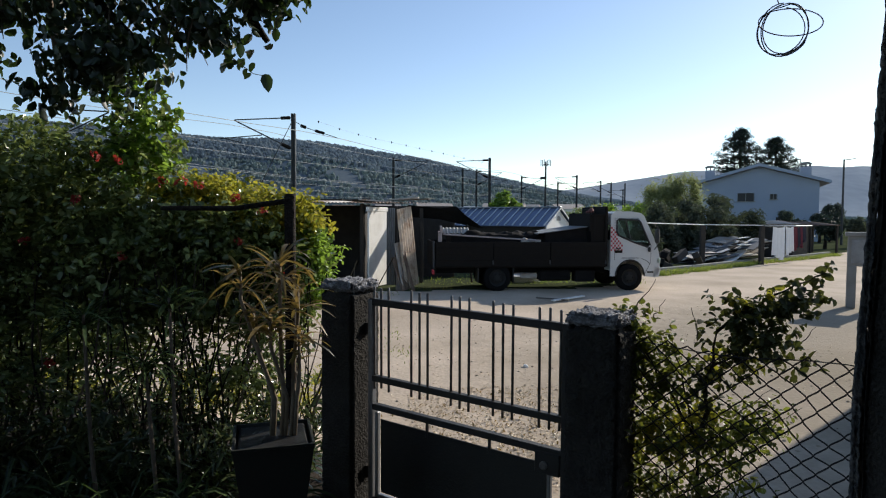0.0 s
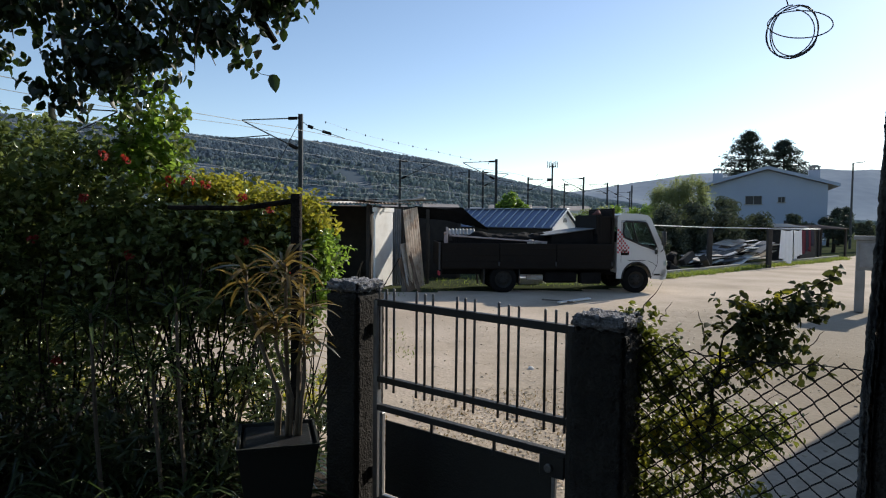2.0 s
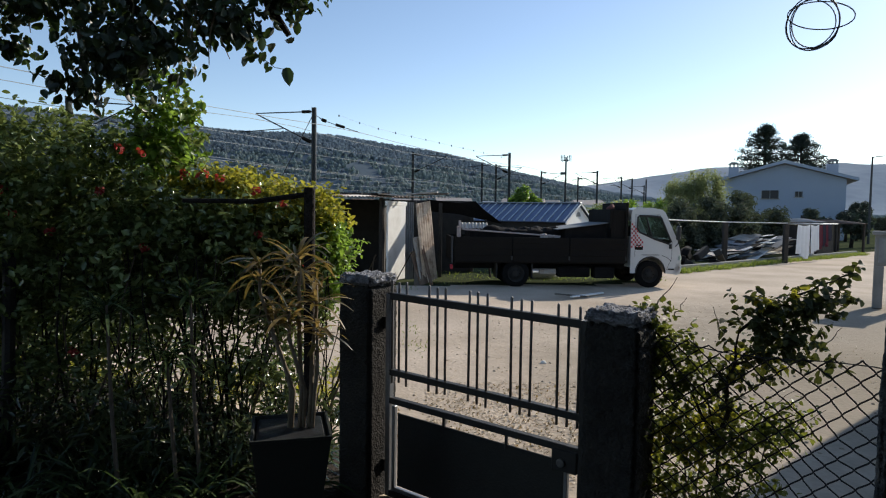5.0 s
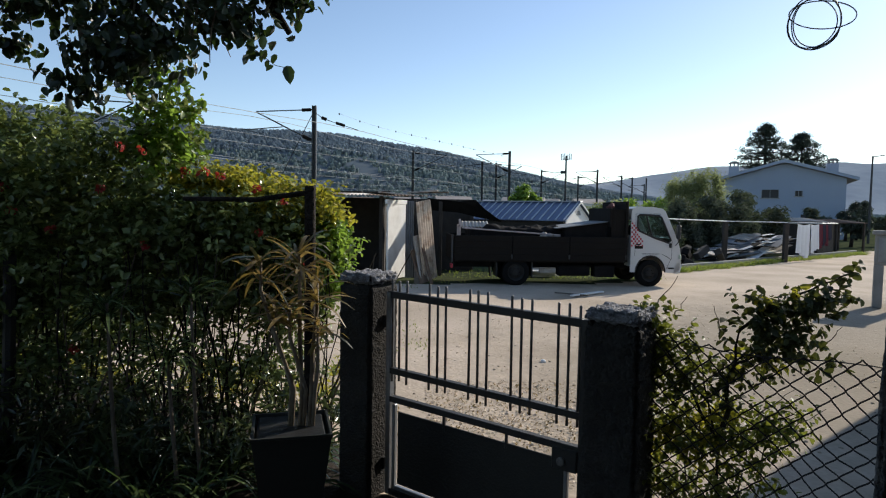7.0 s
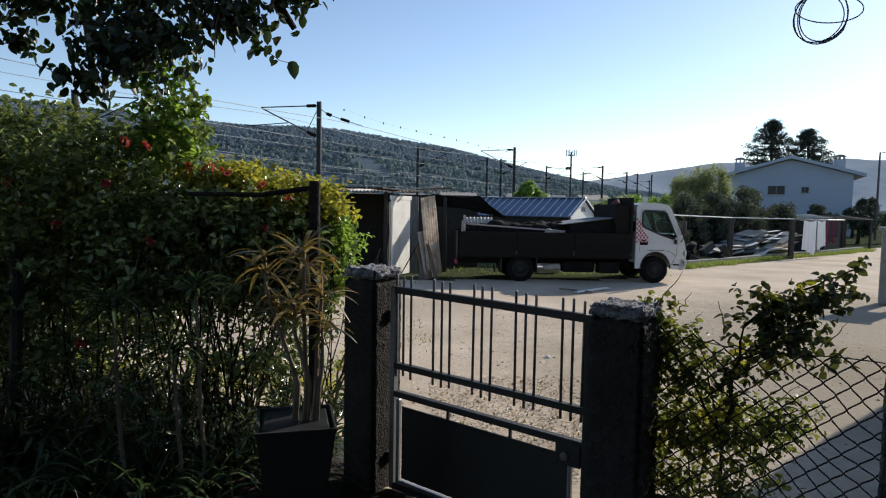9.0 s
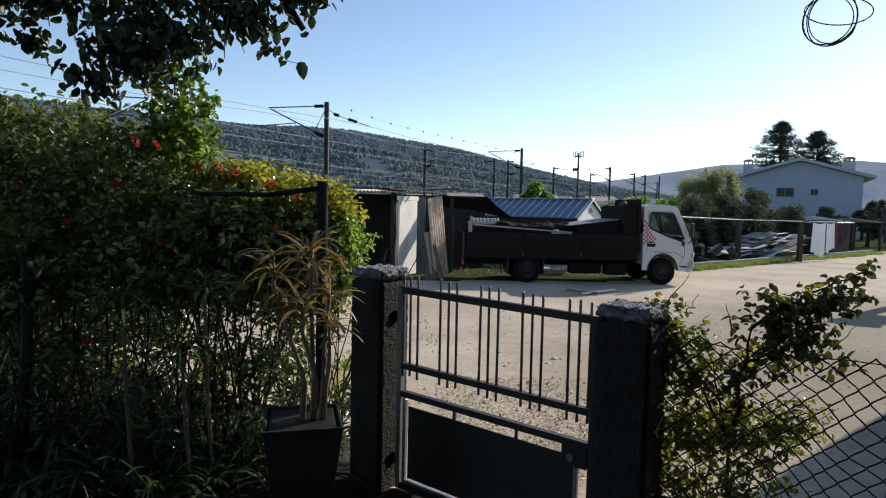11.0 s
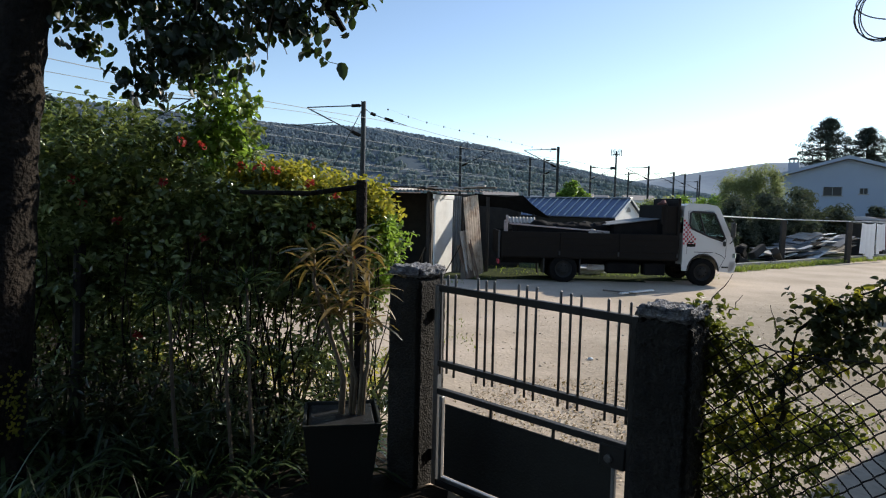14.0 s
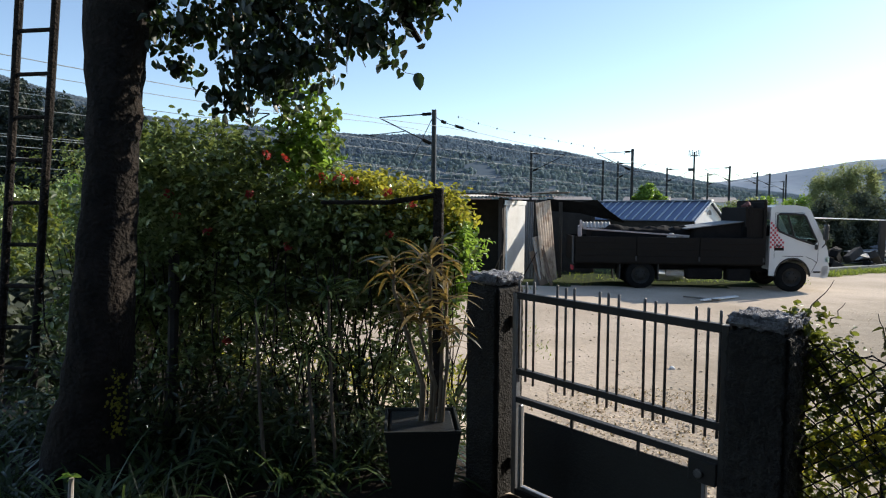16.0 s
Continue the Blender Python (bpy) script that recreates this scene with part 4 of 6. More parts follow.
def build_shed():
    s = thing("scrap_shed", Matrix(), "ramshackle shed of rusty corrugated sheets and boards with a sagging roof", "shed")
    for x, y, h in ((-1.45, 15.9, 2.12), (-0.62, 16.45, 2.08), (0.06, 17.0, 2.08), (1.0, 18.5, 2.1), (-1.5, 18.5, 2.15), (-4.6, 16.2, 2.1), (-4.6, 18.5, 2.15)):
        part("post", Build().box(x - 0.05, x + 0.05, y - 0.05, y + 0.05, 0, h, 0.01), DARK_WOOD, s)
    part("back_wall", Build().box(-4.8, 1.05, 18.6, 18.7, 0, 2.12), DARK_WOOD, s)
    part("side_wall", Build().box(-4.9, -4.8, 15.9, 18.6, 0, 2.1), DARK_WOOD, s)
    part("side_wall", Build().box(-1.45, -1.38, 16.0, 18.6, 0, 2.1), DARK_WOOD, s)
    part("front_sheet", placed(corrugated(0.29, 2.02, 0.07, 0.010), pose(-0.855, 16.18, 0.0, 0, 0, 39)), GREY_SHEET, s, "dull grey corrugated sheet beside the door")
    # leaning sheets and boards by the door
    part("leaning_sheet", placed(corrugated(0.70, 1.96, 0.12, 0.026), pose(-0.33, 14.98, 0.02, -3, -7, 64)), STRIPED, s, "pale weathered corrugated sheet leaning on the shed")
    part("leaning_sheet", placed(corrugated(0.26, 1.15, 0.075, 0.014), pose(-0.40, 14.90, 0.02, -8, -6, 60)), PALE_SHEET, s)
    part("leaning_board", Build().box(0, 0.26, 0, 0.02, 0, 0.85, 0.004, pose(-0.40, 14.88, 0.0, -14, -12, 42)), RUST_SHEET, s)
    part("leaning_board", Build().box(0, 0.09, 0, 0.02, 0, 1.0, 0.004, pose(-0.16, 14.9, 0.0, -12, -9, 40)), RUST_SHEET, s)
    part("leaning_board", Build().box(0, 0.16, 0, 0.02, 0, 0.7, 0.004, pose(-0.55, 14.8, 0.0, -14, 8, 30)), GREY_WOOD, s)
    # roof: overlapping uneven sheets
    for i in range(5):
        x = -4.9 + i * 0.78
        part("roof_sheet", placed(corrugated(0.86, 3.3, 0.09, 0.016), pose(x, 15.45 + random.uniform(-0.12, 0.1), 2.10 + random.uniform(-0.02, 0.04) + 0.006 * i, -88 + random.uniform(-1.0, 1.0), random.uniform(-2, 2), random.uniform(-3, 3))), random.choice((RUST_SHEET, RUST_SHEET, PALE_SHEET)), s)
    for x, w, mat in ((-1.15, 0.75, RUST_SHEET), (-0.5, 0.85, RUST_SHEET)):
        part("roof_sheet", placed(corrugated(w, 0.46, 0.09, 0.018), pose(x, 15.30 + random.uniform(-0.05, 0.05), 2.12 + random.uniform(0, 0.03), -88, random.uniform(-1, 2), random.uniform(-3, 3))), mat, s)
    sag = [(-0.30, 2.12, -0.29, 1.80), (0.55, 2.04, 0.56, 1.74), (1.00, 2.08, 1.03, 1.62), (1.25, 1.86, 1.37, 1.57), (1.70, 1.52, 1.73, 1.48)]
    b = Build()
    rows = 4
    for side in (0, 1):
        for j in range(rows):
            for x, z, x2, z2 in sag:
                u = j / (rows - 1)
                b.v.append((x + (x2 - x) * u, 16.9 + 0.25 * u + 0.015 * side, z + (z2 - z) * u + 0.012 * math.sin(j * 2.2 + x * 9)))
    m = rows * len(sag)
    for side in (0, 1):
        for j in range(rows - 1):
            for i in range(len(sag) - 1):
                q = side * m + j * len(sag) + i
                b.f.append((q, q + 1, q + 1 + len(sag), q + len(sag)))
    for i in range(len(sag) - 1):
        b.f.append((i, i + 1, m + i + 1, m + i))
    part("roof_sheet", b, DARK_METAL, s, "dark sagging roof sheet")
    part("roof_prop", Build().tube([(1.45, 17.06, 0), (1.30, 17.06, 1.60)], 0.03, 6), DARK_WOOD, s)
    for i in range(9):
        x = random.uniform(-3.2, -0.3)
        part("roof_batten", Build().box(0, random.uniform(0.4, 1.1), -0.04, 0.04, 0, 0.035, 0.004, pose(x, random.uniform(15.4, 15.75), 2.17 + random.uniform(0, 0.03), 0, random.uniform(-4, 4), random.uniform(-25, 25))), random.choice((GREY_WOOD, DARK_WOOD, PALE_SHEET)), s)
    d = part("door", Build().box(0, 0.96, -0.02, 0.02, 0.04, 2.0, 0.006, pose(-1.25, 15.30, 0, 0, 0, 66)), WHITE_BOARD, s, "open whitewashed board door")
    part("door_head", Build().box(-0.05, 1.02, -0.03, 0.03, 1.92, 2.03, 0.006, pose(-1.25, 15.30, 0, 0, 0, 66)), WHITE_BOARD, d)
    for z in (0.35, 1.1, 1.75):
        part("ledge", Build().box(0.03, 0.92, 0.02, 0.045, z, z + 0.09, 0.006, pose(-1.25, 15.30, 0, 0, 0, 66)), WHITE_BOARD, d)


build_shed()
on_truck("pale_sheet", placed(corrugated(0.72, 0.22, 0.09, 0.014), pose(0.42, 0.9, 1.38, -50, 0, 0)), PALE_SHEET, "pale corrugated sheet leaning on the load", "sheet")
# oddments lying round the truck
tagged(part("plank", Build().box(0, 1.15, 0, 0.09, 0.0, 0.03, 0.006, pose(2.85, 12.95, 0.02, 0, 0, 42)), WHITE_BOARD), "pale plank lying on the lane before the truck", "plank")
tagged(part("plank", Build().box(0, 0.75, 0, 0.05, 0.0, 0.03, 0.006, pose(2.55, 13.45, 0.02, 0, 0, -35)), GREY_WOOD), "grey batten lying on the lane before the truck", "plank")
for x, y, z, a in ((2.86, 17.1, 0.16, 6), (3.0, 17.25, 0.27, -9), (2.95, 17.2, 0.05, 15)):
    tagged(part("scrap_sheet", Build().box(-0.38, 0.38, -0.16, 0.16, -0.055, 0.055, 0.012, pose(x, y, z, 14, 0, a)), WHITE_BOARD), "weathered white slab stacked behind the truck", "scrap", "white slabs")


# ---- low building with the ribbed roof ----
RIB = material("bright_roof_rib", (0.55, 0.58, 0.62), 0.4, 0.4, 0.15, 3, 30, 0.05)


def build_hut():
    h = thing("low_hut", pose(4.72, 21.0, 0, 0, 0, -36.5), "low white hut with a shiny grey-blue ribbed metal roof", "hut")
    Lr, hw, ze, zr = 4.3, 1.12, 1.52, 2.12
    # Front wall in a dark material for the shade under its eave.
    part("wall", Build().box(-Lr, 0.0, -hw + 0.12, -hw + 0.2, 0, ze + 0.02), DARK_WOOD, h)
    part("wall", Build().box(-Lr, 0.0, hw - 0.2, hw - 0.12, 0, ze + 0.02), WHITE_BOARD, h)
    part("wall", Build().prism([(-hw + 0.12, 0), (hw - 0.12, 0), (hw - 0.12, ze + 0.02), (0, zr - 0.03), (-hw + 0.12, ze + 0.02)], -0.06, 0.0, "x"), WHITE_BOARD, h, "white gable end")
    part("wall", Build().prism([(-hw + 0.12, 0), (hw - 0.12, 0), (hw - 0.12, ze + 0.02), (0, zr - 0.03), (-hw + 0.12, ze + 0.02)], -Lr, -Lr + 0.06, "x"), WHITE_BOARD, h)
    win = part("gable_vent", Build().prism([(0.16 * math.cos(a), 1.70 + 0.16 * math.sin(a)) for a in [math.pi * k / 8 for k in range(9)]], 0.0, 0.012, "x"), CONCRETE, h, "half-round vent in the gable")
    for sgn in (-1, 1):
        r = part("roof_slope", Build().prism([(0, zr), (sgn * (hw + 0.05), ze - 0.02), (sgn * (hw + 0.05), ze + 0.01), (0, zr + 0.03)], -Lr - 0.1, 0.08, "x"), ROOF_SHEET, h)
        for k in range(16):
            x = -Lr - 0.06 + k * 0.29
            part("rib", Build().prism([(0, zr + 0.03), (sgn * (hw + 0.05), ze + 0.01), (sgn * (hw + 0.05), ze + 0.045), (0, zr + 0.065)], x, x + 0.04, "x"), RIB, r)
    part("ridge_cap", Build().box(-Lr - 0.12, 0.1, -0.1, 0.1, zr + 0.02, zr + 0.06, 0.015), STEEL, h)
    part("barge_board", Build().prism([(0, zr + 0.05), (-hw - 0.06, ze + 0.0), (-hw - 0.06, ze - 0.06), (0, zr - 0.02)], 0.08, 0.10, "x"), WHITE_PAINT, h)
    part("barge_board", Build().prism([(0, zr + 0.05), (hw + 0.06, ze + 0.0), (hw + 0.06, ze - 0.06), (0, zr - 0.02)], 0.08, 0.10, "x"), WHITE_PAINT, h)


build_hut()


# ---- white two-storey house ----
def holed(outline, holes, y0, y1):
    """A flat panel in x and z with openings through it, y0 to y1 thick."""
    bm = bmesh.new()
    rings = [[bm.verts.new((x, y0, z)) for x, z in ring] for ring in (outline, *holes)]
    edges = [bm.edges.new((r[k], r[(k + 1) % len(r)])) for r in rings for k in range(len(r))]
    bmesh.ops.triangle_fill(bm, edges=edges, use_beauty=True, use_dissolve=False)
    out = []
    for f in bm.faces:
        p = f.calc_center_median()
        if any(min(q[0] for q in h) < p.x < max(q[0] for q in h) and min(q[1] for q in h) < p.z < max(q[1] for q in h) for h in holes):
            out.append(f)
    bmesh.ops.delete(bm, geom=out, context="FACES_ONLY")
    ext = bmesh.ops.extrude_face_region(bm, geom=bm.faces[:])
    for v in ext["geom"]:
        if isinstance(v, bmesh.types.BMVert):
            v.co.y = y1
    bm.verts.index_update()
    b = Build().add([v.co for v in bm.verts], [[v.index for v in f.verts] for f in bm.faces])
    bm.free()
    return b


def build_house():
    h = thing("white_house", pose(28.75, 52.0, 0, 0, 0, -27), "white two-storey gabled house with chimneys", "house")
    hw, ze, zr, Ld = 4.45, 4.95, 6.25, 9.0
    openings = [(-1.62, -0.30, 3.35, 4.05), (0.85, 1.42, 3.5, 3.95), (1.35, 2.55, 0.0, 2.0)]
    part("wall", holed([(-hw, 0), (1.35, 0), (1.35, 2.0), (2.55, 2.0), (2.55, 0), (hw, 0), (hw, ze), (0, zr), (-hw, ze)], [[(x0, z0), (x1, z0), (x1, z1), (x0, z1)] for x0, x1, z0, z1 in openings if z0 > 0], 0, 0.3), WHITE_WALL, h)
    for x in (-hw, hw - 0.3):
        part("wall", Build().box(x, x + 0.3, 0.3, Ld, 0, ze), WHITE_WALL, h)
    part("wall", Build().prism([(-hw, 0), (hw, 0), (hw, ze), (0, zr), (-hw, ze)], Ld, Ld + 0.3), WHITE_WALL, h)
    for sgn in (-1, 1):
        r = part("roof", Build().prism([(0, zr + 0.05), (sgn * (hw + 0.75), ze - 0.17), (sgn * (hw + 0.75), ze + 0.05), (0, zr + 0.27)], -0.55, Ld + 0.6), ROOF_TILE, h)
        part("eaves_board", Build().prism([(0, zr + 0.02), (sgn * (hw + 0.78), ze - 0.2), (sgn * (hw + 0.78), ze + 0.06), (0, zr + 0.28)], -0.6, -0.555), WHITE_WALL, r)
    for x, y, zt in ((-3.9, 3.2, 6.62), (3.6, 2.0, 6.62)):
        c = part("chimney", Build().box(x - 0.42, x + 0.42, y - 0.32, y + 0.32, 4.9, zt - 0.35, 0.02), WHITE_WALL, h)
        part("chimney_cap", Build().prism([(x - 0.48, zt - 0.10), (x + 0.48, zt - 0.10), (x + 0.2, zt + 0.08), (x - 0.2, zt + 0.08)], y - 0.38, y + 0.38), WATTLE, c)
        for dx in (-0.32, 0, 0.32):
            part("cap_leg", Build().box(x + dx - 0.05, x + dx + 0.05, y - 0.3, y + 0.3, zt - 0.36, zt - 0.095), WATTLE, c)
    for x0, x1, z0, z1 in openings:
        w = part("window" if z0 > 0 else "garage_door", Build().box(x0, x1, 0.14, 0.17, z0, z1), HOUSE_GLASS, h, "dark window" if z0 > 0 else "dark garage door")
        n = 2 if x1 - x0 > 0.4 else 1
        for k in range(n + 1):
            x = x0 + (x1 - x0 - 0.06) * k / n
            part("frame", Build().box(x, x + 0.05, 0.10, 0.14, z0, z1), WATTLE if z0 > 0 else DARK_WOOD, w)
        if z0 > 0:
            part("sill", Build().box(x0 - 0.08, x1 + 0.08, -0.08, 0.10, z0 - 0.07, z0), CONCRETE, w)
    return h


build_house()


# ---- railway masts and wires ----
RAIL = Vector((0.472, 0.881, 0)).normalized()
ACROSS = Vector((RAIL.y, -RAIL.x, 0))


def rail_mast(x, y, top, arm, label="grey railway mast with an insulated bracket arm"):
    """A lattice-thin steel mast; arm: +1 to one side of the line, -1 to the other, 0 none."""
    ob = thing("railway_mast", Matrix.Translation((x, y, 0)), label, "mast", "railway masts")
    w = 0.13
    part("upright", Build().box(-w, -w * 0.5, -w, w, 0, top, 0.01).box(w * 0.5, w, -w, w, 0, top, 0.01).box(-w * 0.5, w * 0.5, -0.02, 0.02, 0, top), DARK_STEEL, ob)
    part("foot", Build().box(-0.4, 0.4, -0.4, 0.4, -0.1, 0.35, 0.03), CONCRETE, ob)
    if arm:
        a = Vector((arm, 0, 0))
        tie = part("tie_tube", Build().tube([a * 0.1 + Vector((0, 0, top - 0.25)), a * 3.55 + Vector((0, 0, top - 0.42))], 0.035, 6), DARK_STEEL, ob)
        part("insulator", Build().tube([a * 0.2 + Vector((0, 0, top - 0.255)), a * 0.75 + Vector((0, 0, top - 0.28))], 0.10, 8), BED_BROWN, tie)
        can = part("bracket_tube", Build().tube([a * 0.1 + Vector((0, 0, top - 2.15)), a * 3.55 + Vector((0, 0, top - 0.45))], 0.04, 6), DARK_STEEL, ob)
        part("insulator", Build().tube([a * 0.2 + Vector((0, 0, top - 2.1)), a * 0.7 + Vector((0, 0, top - 1.86))], 0.11, 8), BED_BROWN, can)
        reg = part("registration_tube", Build().tube([a * 1.9 + Vector((0, 0, top - 1.32)), a * 4.4 + Vector((0, 0, top - 1.55))], 0.03, 6), DARK_STEEL, ob)
        part("steady_arm", Build().tube([a * 4.2 + Vector((0, 0, top - 1.54)), a * 3.2 + Vector((0, 0, top - 1.78))], 0.02, 6), DARK_STEEL, reg)
    return ob


rail_mast(-7.70, 38.70, 8.1, -1, "tall grey railway mast with an insulated bracket arm and guy wire")
rail_mast(-2.78, 67.0, 8.2, 1)
rail_mast(7.48, 66.6, 8.25, -1)
rail_mast(-20.5, 35.0, 7.9, 1)
for x, y, top, arm in ((5.7, 82.7, 8.4, 0), (7.9, 86.6, 8.6, 1), (17.0, 103.7, 8.9, 1), (25.6, 101.0, 8.9, -1), (27.4, 123.0, 9.2, 1), (34.5, 118.0, 9.1, -1), (39.0, 126.0, 9.3, -1), (46.5, 140.0, 9.9, 0), (52, 158, 9.5, -1)):
    rail_mast(x, y, top, arm)
# feeder insulators and guy on the first mast
feed = thing("feeder_wire", Matrix(), "feeder wire with insulators beside the railway mast", "wire")
part("wire", Build().tube([(-7.6, 38.7, 7.65), (-7.2, 38.7, 7.35), (-6.6, 38.8, 7.15), (-5.1, 39.5, 6.75)], 0.022, 5), DARK_STEEL, feed)
part("insulator", Build().tube([(-7.25, 38.7, 7.38), (-6.95, 38.72, 7.27)], 0.10, 8), BED_BROWN, feed)
part("insulator", Build().tube([(-6.4, 38.9, 7.1), (-5.9, 39.1, 6.97)], 0.09, 8), BED_BROWN, feed)
guy = tagged(part("guy_wire", Build().tube([(-7.75, 38.7, 7.7), (-9.6, 38.0, 3.6)], 0.025, 5), DARK_STEEL), "straight steel guy wire of the railway mast", "wire")
for off, z, sag in ((-3.4, 7.5, 0.5), (-3.9, 6.4, 0.05), (-6.8, 6.2, 0.05), (2.2, 6.75, 0.35), (-10.4, 5.6, 0.3), (-11.0, 5.1, 0.3), (-11.6, 4.6, 0.3), (-12.2, 4.1, 0.25), (-8.5, 5.2, 0.2)):
    pts = []
    for k in range(-34, 126, 4):
        base = Vector((-7.7, 38.7, 0)) + RAIL * k + ACROSS * off
        span = (k % 32) / 32
        pts.append((base.x, base.y, z - sag * 4 * span * (1 - span)))
    tagged(part("overhead_wire", Build().tube(pts, 0.020, 4, False), STEEL), "thin grey overhead wire along the railway", "wire", "overhead wires")
for k in range(14):
    base = Vector((-7.7, 38.7, 0)) + RAIL * (-0.4 + 2.1 * k) + ACROSS * 2.2
    z = 7.14 + 0.27 * max(0, 1 - k / 3) ** 2
    b = Build().tube([base + Vector((0, 0, z - 0.07)), base + Vector((0, 0, z)), base + Vector((0, 0, z + 0.07))], [0.02, 0.05, 0.02], 6)
    tagged(part("wire_marker", b, DARK_STEEL), "small dark marker hung on the railway's upper wire", "marker", "wire markers")
tagged(part("overhead_wire", Build().tube([Vector((-7.7, 38.7, 7.14 + 0.3 * max(0, 1 - k / 3) ** 2)) + RAIL * (-0.4 + 2.1 * k) + ACROSS * 2.2 for k in range(14)], 0.006, 4, False), STEEL), "hair-thin upper wire along the railway", "wire", "overhead wires")
# telephone mast with aerials
ant = thing("antenna_mast", Matrix.Translation((22.3, 110, 0)), "slim mast with a ring of panel aerials", "mast")
part("pole", Build().tube([(0, 0, 0), (0, 0, 11.9)], [0.22, 0.14], 8), DARK_STEEL, ant)
for k in range(6):
    a = k * math.pi / 3
    part("aerial", Build().box(-0.06, 0.06, -0.04, 0.04, 11.1, 12.2, 0.02, Matrix.Translation((math.cos(a) * 0.85, math.sin(a) * 0.85, 0))), DARK_STEEL, ant)
part("ring", Build().tube([(math.cos(2 * math.pi * k / 12) * 0.6, math.sin(2 * math.pi * k / 12) * 0.6, 11.3) for k in range(13)], 0.05, 5), DARK_STEEL, ant)
part("dish", Build().tube([(-0.9, 0, 9.0), (-0.2, 0, 9.0)], 0.25, 10), DARK_STEEL, ant)

# ---- meter box on its pier ----
mb = thing("meter_box", pose(8.58, 12.15, 0, 0, 0, -34), "pale concrete meter cabinet on two legs", "cabinet")
part("cabinet", Build().box(0, 0.62, 0, 0.4, 0.84, 1.44, 0.012), CONCRETE, mb)
part("top_slab", Build().box(-0.05, 0.67, -0.04, 0.44, 1.44, 1.52, 0.012), CONCRETE, mb)
part("leg", Build().box(0.0, 0.16, 0.0, 0.4, 0, 0.84, 0.01), CONCRETE, mb)
part("leg", Build().box(0.48, 0.62, 0.0, 0.4, 0, 0.84, 0.01), CONCRETE, mb)
part("door", Build().box(0.06, 0.56, -0.012, 0.0, 0.9, 1.38, 0.004), STEEL, mb)

# ---- unseen wall, added to shade the lane ----
nb = Build().box(0, 6, -3.2, 0, 0, 3.3, 0.02, pose(6.95, 8.05, 0, 0, 0, -40))
structure("wall_neighbour", nb, STUCCO, "unseen plain wall added to cast shade on the lane")


# ---- yard across the lane ----
def post(x, y, h, w, mat, label):
    return tagged(part("fence_post", Build().box(x - w / 2, x + w / 2, y - w / 2, y + w / 2, 0, h, 0.01), mat), label, "post", "fence posts")


kerb_pts = [(7.2, 19.6), (9.6, 21.5), (13.0, 24.4), (17.2, 27.8), (21.0, 31.0)]
kerb = Build()
for (x0, y0), (x1, y1) in zip(kerb_pts, kerb_pts[1:]):
    L = math.hypot(x1 - x0, y1 - y0)
    kerb.box(0, L - 0.02, 0, 0.14, 0, 0.16, 0.015, pose(x0, y0, 0, 0, 0, math.degrees(math.atan2(y1 - y0, x1 - x0))))
structure("kerb", kerb, CONCRETE, "low pale concrete kerb along the plot")
for x, y in ((10.72, 23.2), (13.45, 24.0)):
    post(x, y, 1.55, 0.16, DARK_WOOD, "dark squared fence post behind the kerb")
rail_line = [(6.4, 17.6, 1.66), (8.3, 20.4, 1.62), (10.72, 23.12, 1.57), (13.45, 23.92, 1.55)]
tagged(part("clothes_line", Build().tube(rail_line, 0.018, 5), WHITE_PAINT), "taut pale line strung between the posts", "line")


def laundry(x, y, w, h, mat, label, seed, ang=38):
    b = Build()
    nx, nz = 14, 9
    for s in (0, 1):
        for j in range(nz):
            for i in range(nx):
                u, v = i / (nx - 1), j / (nz - 1)
                fold = 0.05 * math.sin(u * 21 + seed) * (0.4 + v)
                b.v.append((u * w, fold + s * 0.004, -v * h * (1 - 0.08 * math.sin(u * 5 + seed)) - 0.05 * math.sin(u * math.pi)))
    m = nx * nz
    for s in (0, 1):
        for j in range(nz - 1):
            for i in range(nx - 1):
                a = s * m + j * nx + i
                b.f.append((a, a + 1, a + nx + 1, a + nx))
    ob = part("hanging_cloth", b, mat, None, "", True)
    ob.matrix_world = pose(x, y, 1.50, 0, 0, ang)
    return tagged(ob, label, "laundry", "laundry")


laundry(13.98, 24.10, 1.12, 1.22, CLOTH_WHITE, "white sheet hung out to dry", 1)
laundry(14.90, 24.82, 0.80, 1.08, CLOTH_WHITE, "white towel hung out to dry", 4)
laundry(15.58, 25.37, 0.30, 0.9, CLOTH_RED, "dark red garment on the line", 2)
laundry(15.84, 25.58, 0.28, 0.8, CLOTH_DARK, "dark garment on the line", 3)
laundry(16.08, 25.77, 0.26, 0.85, CLOTH_RED, "red garment on the line", 6)
laundry(16.32, 25.96, 0.3, 0.6, CLOTH_DARK, "small dark garment on the line", 8)
tagged(part("laundry_line", Build().tube([(13.45, 23.9, 1.53), (13.72, 23.97, 1.5), (16.9, 26.5, 1.5)], 0.008, 4), STEEL), "thin wire carrying the laundry", "line")
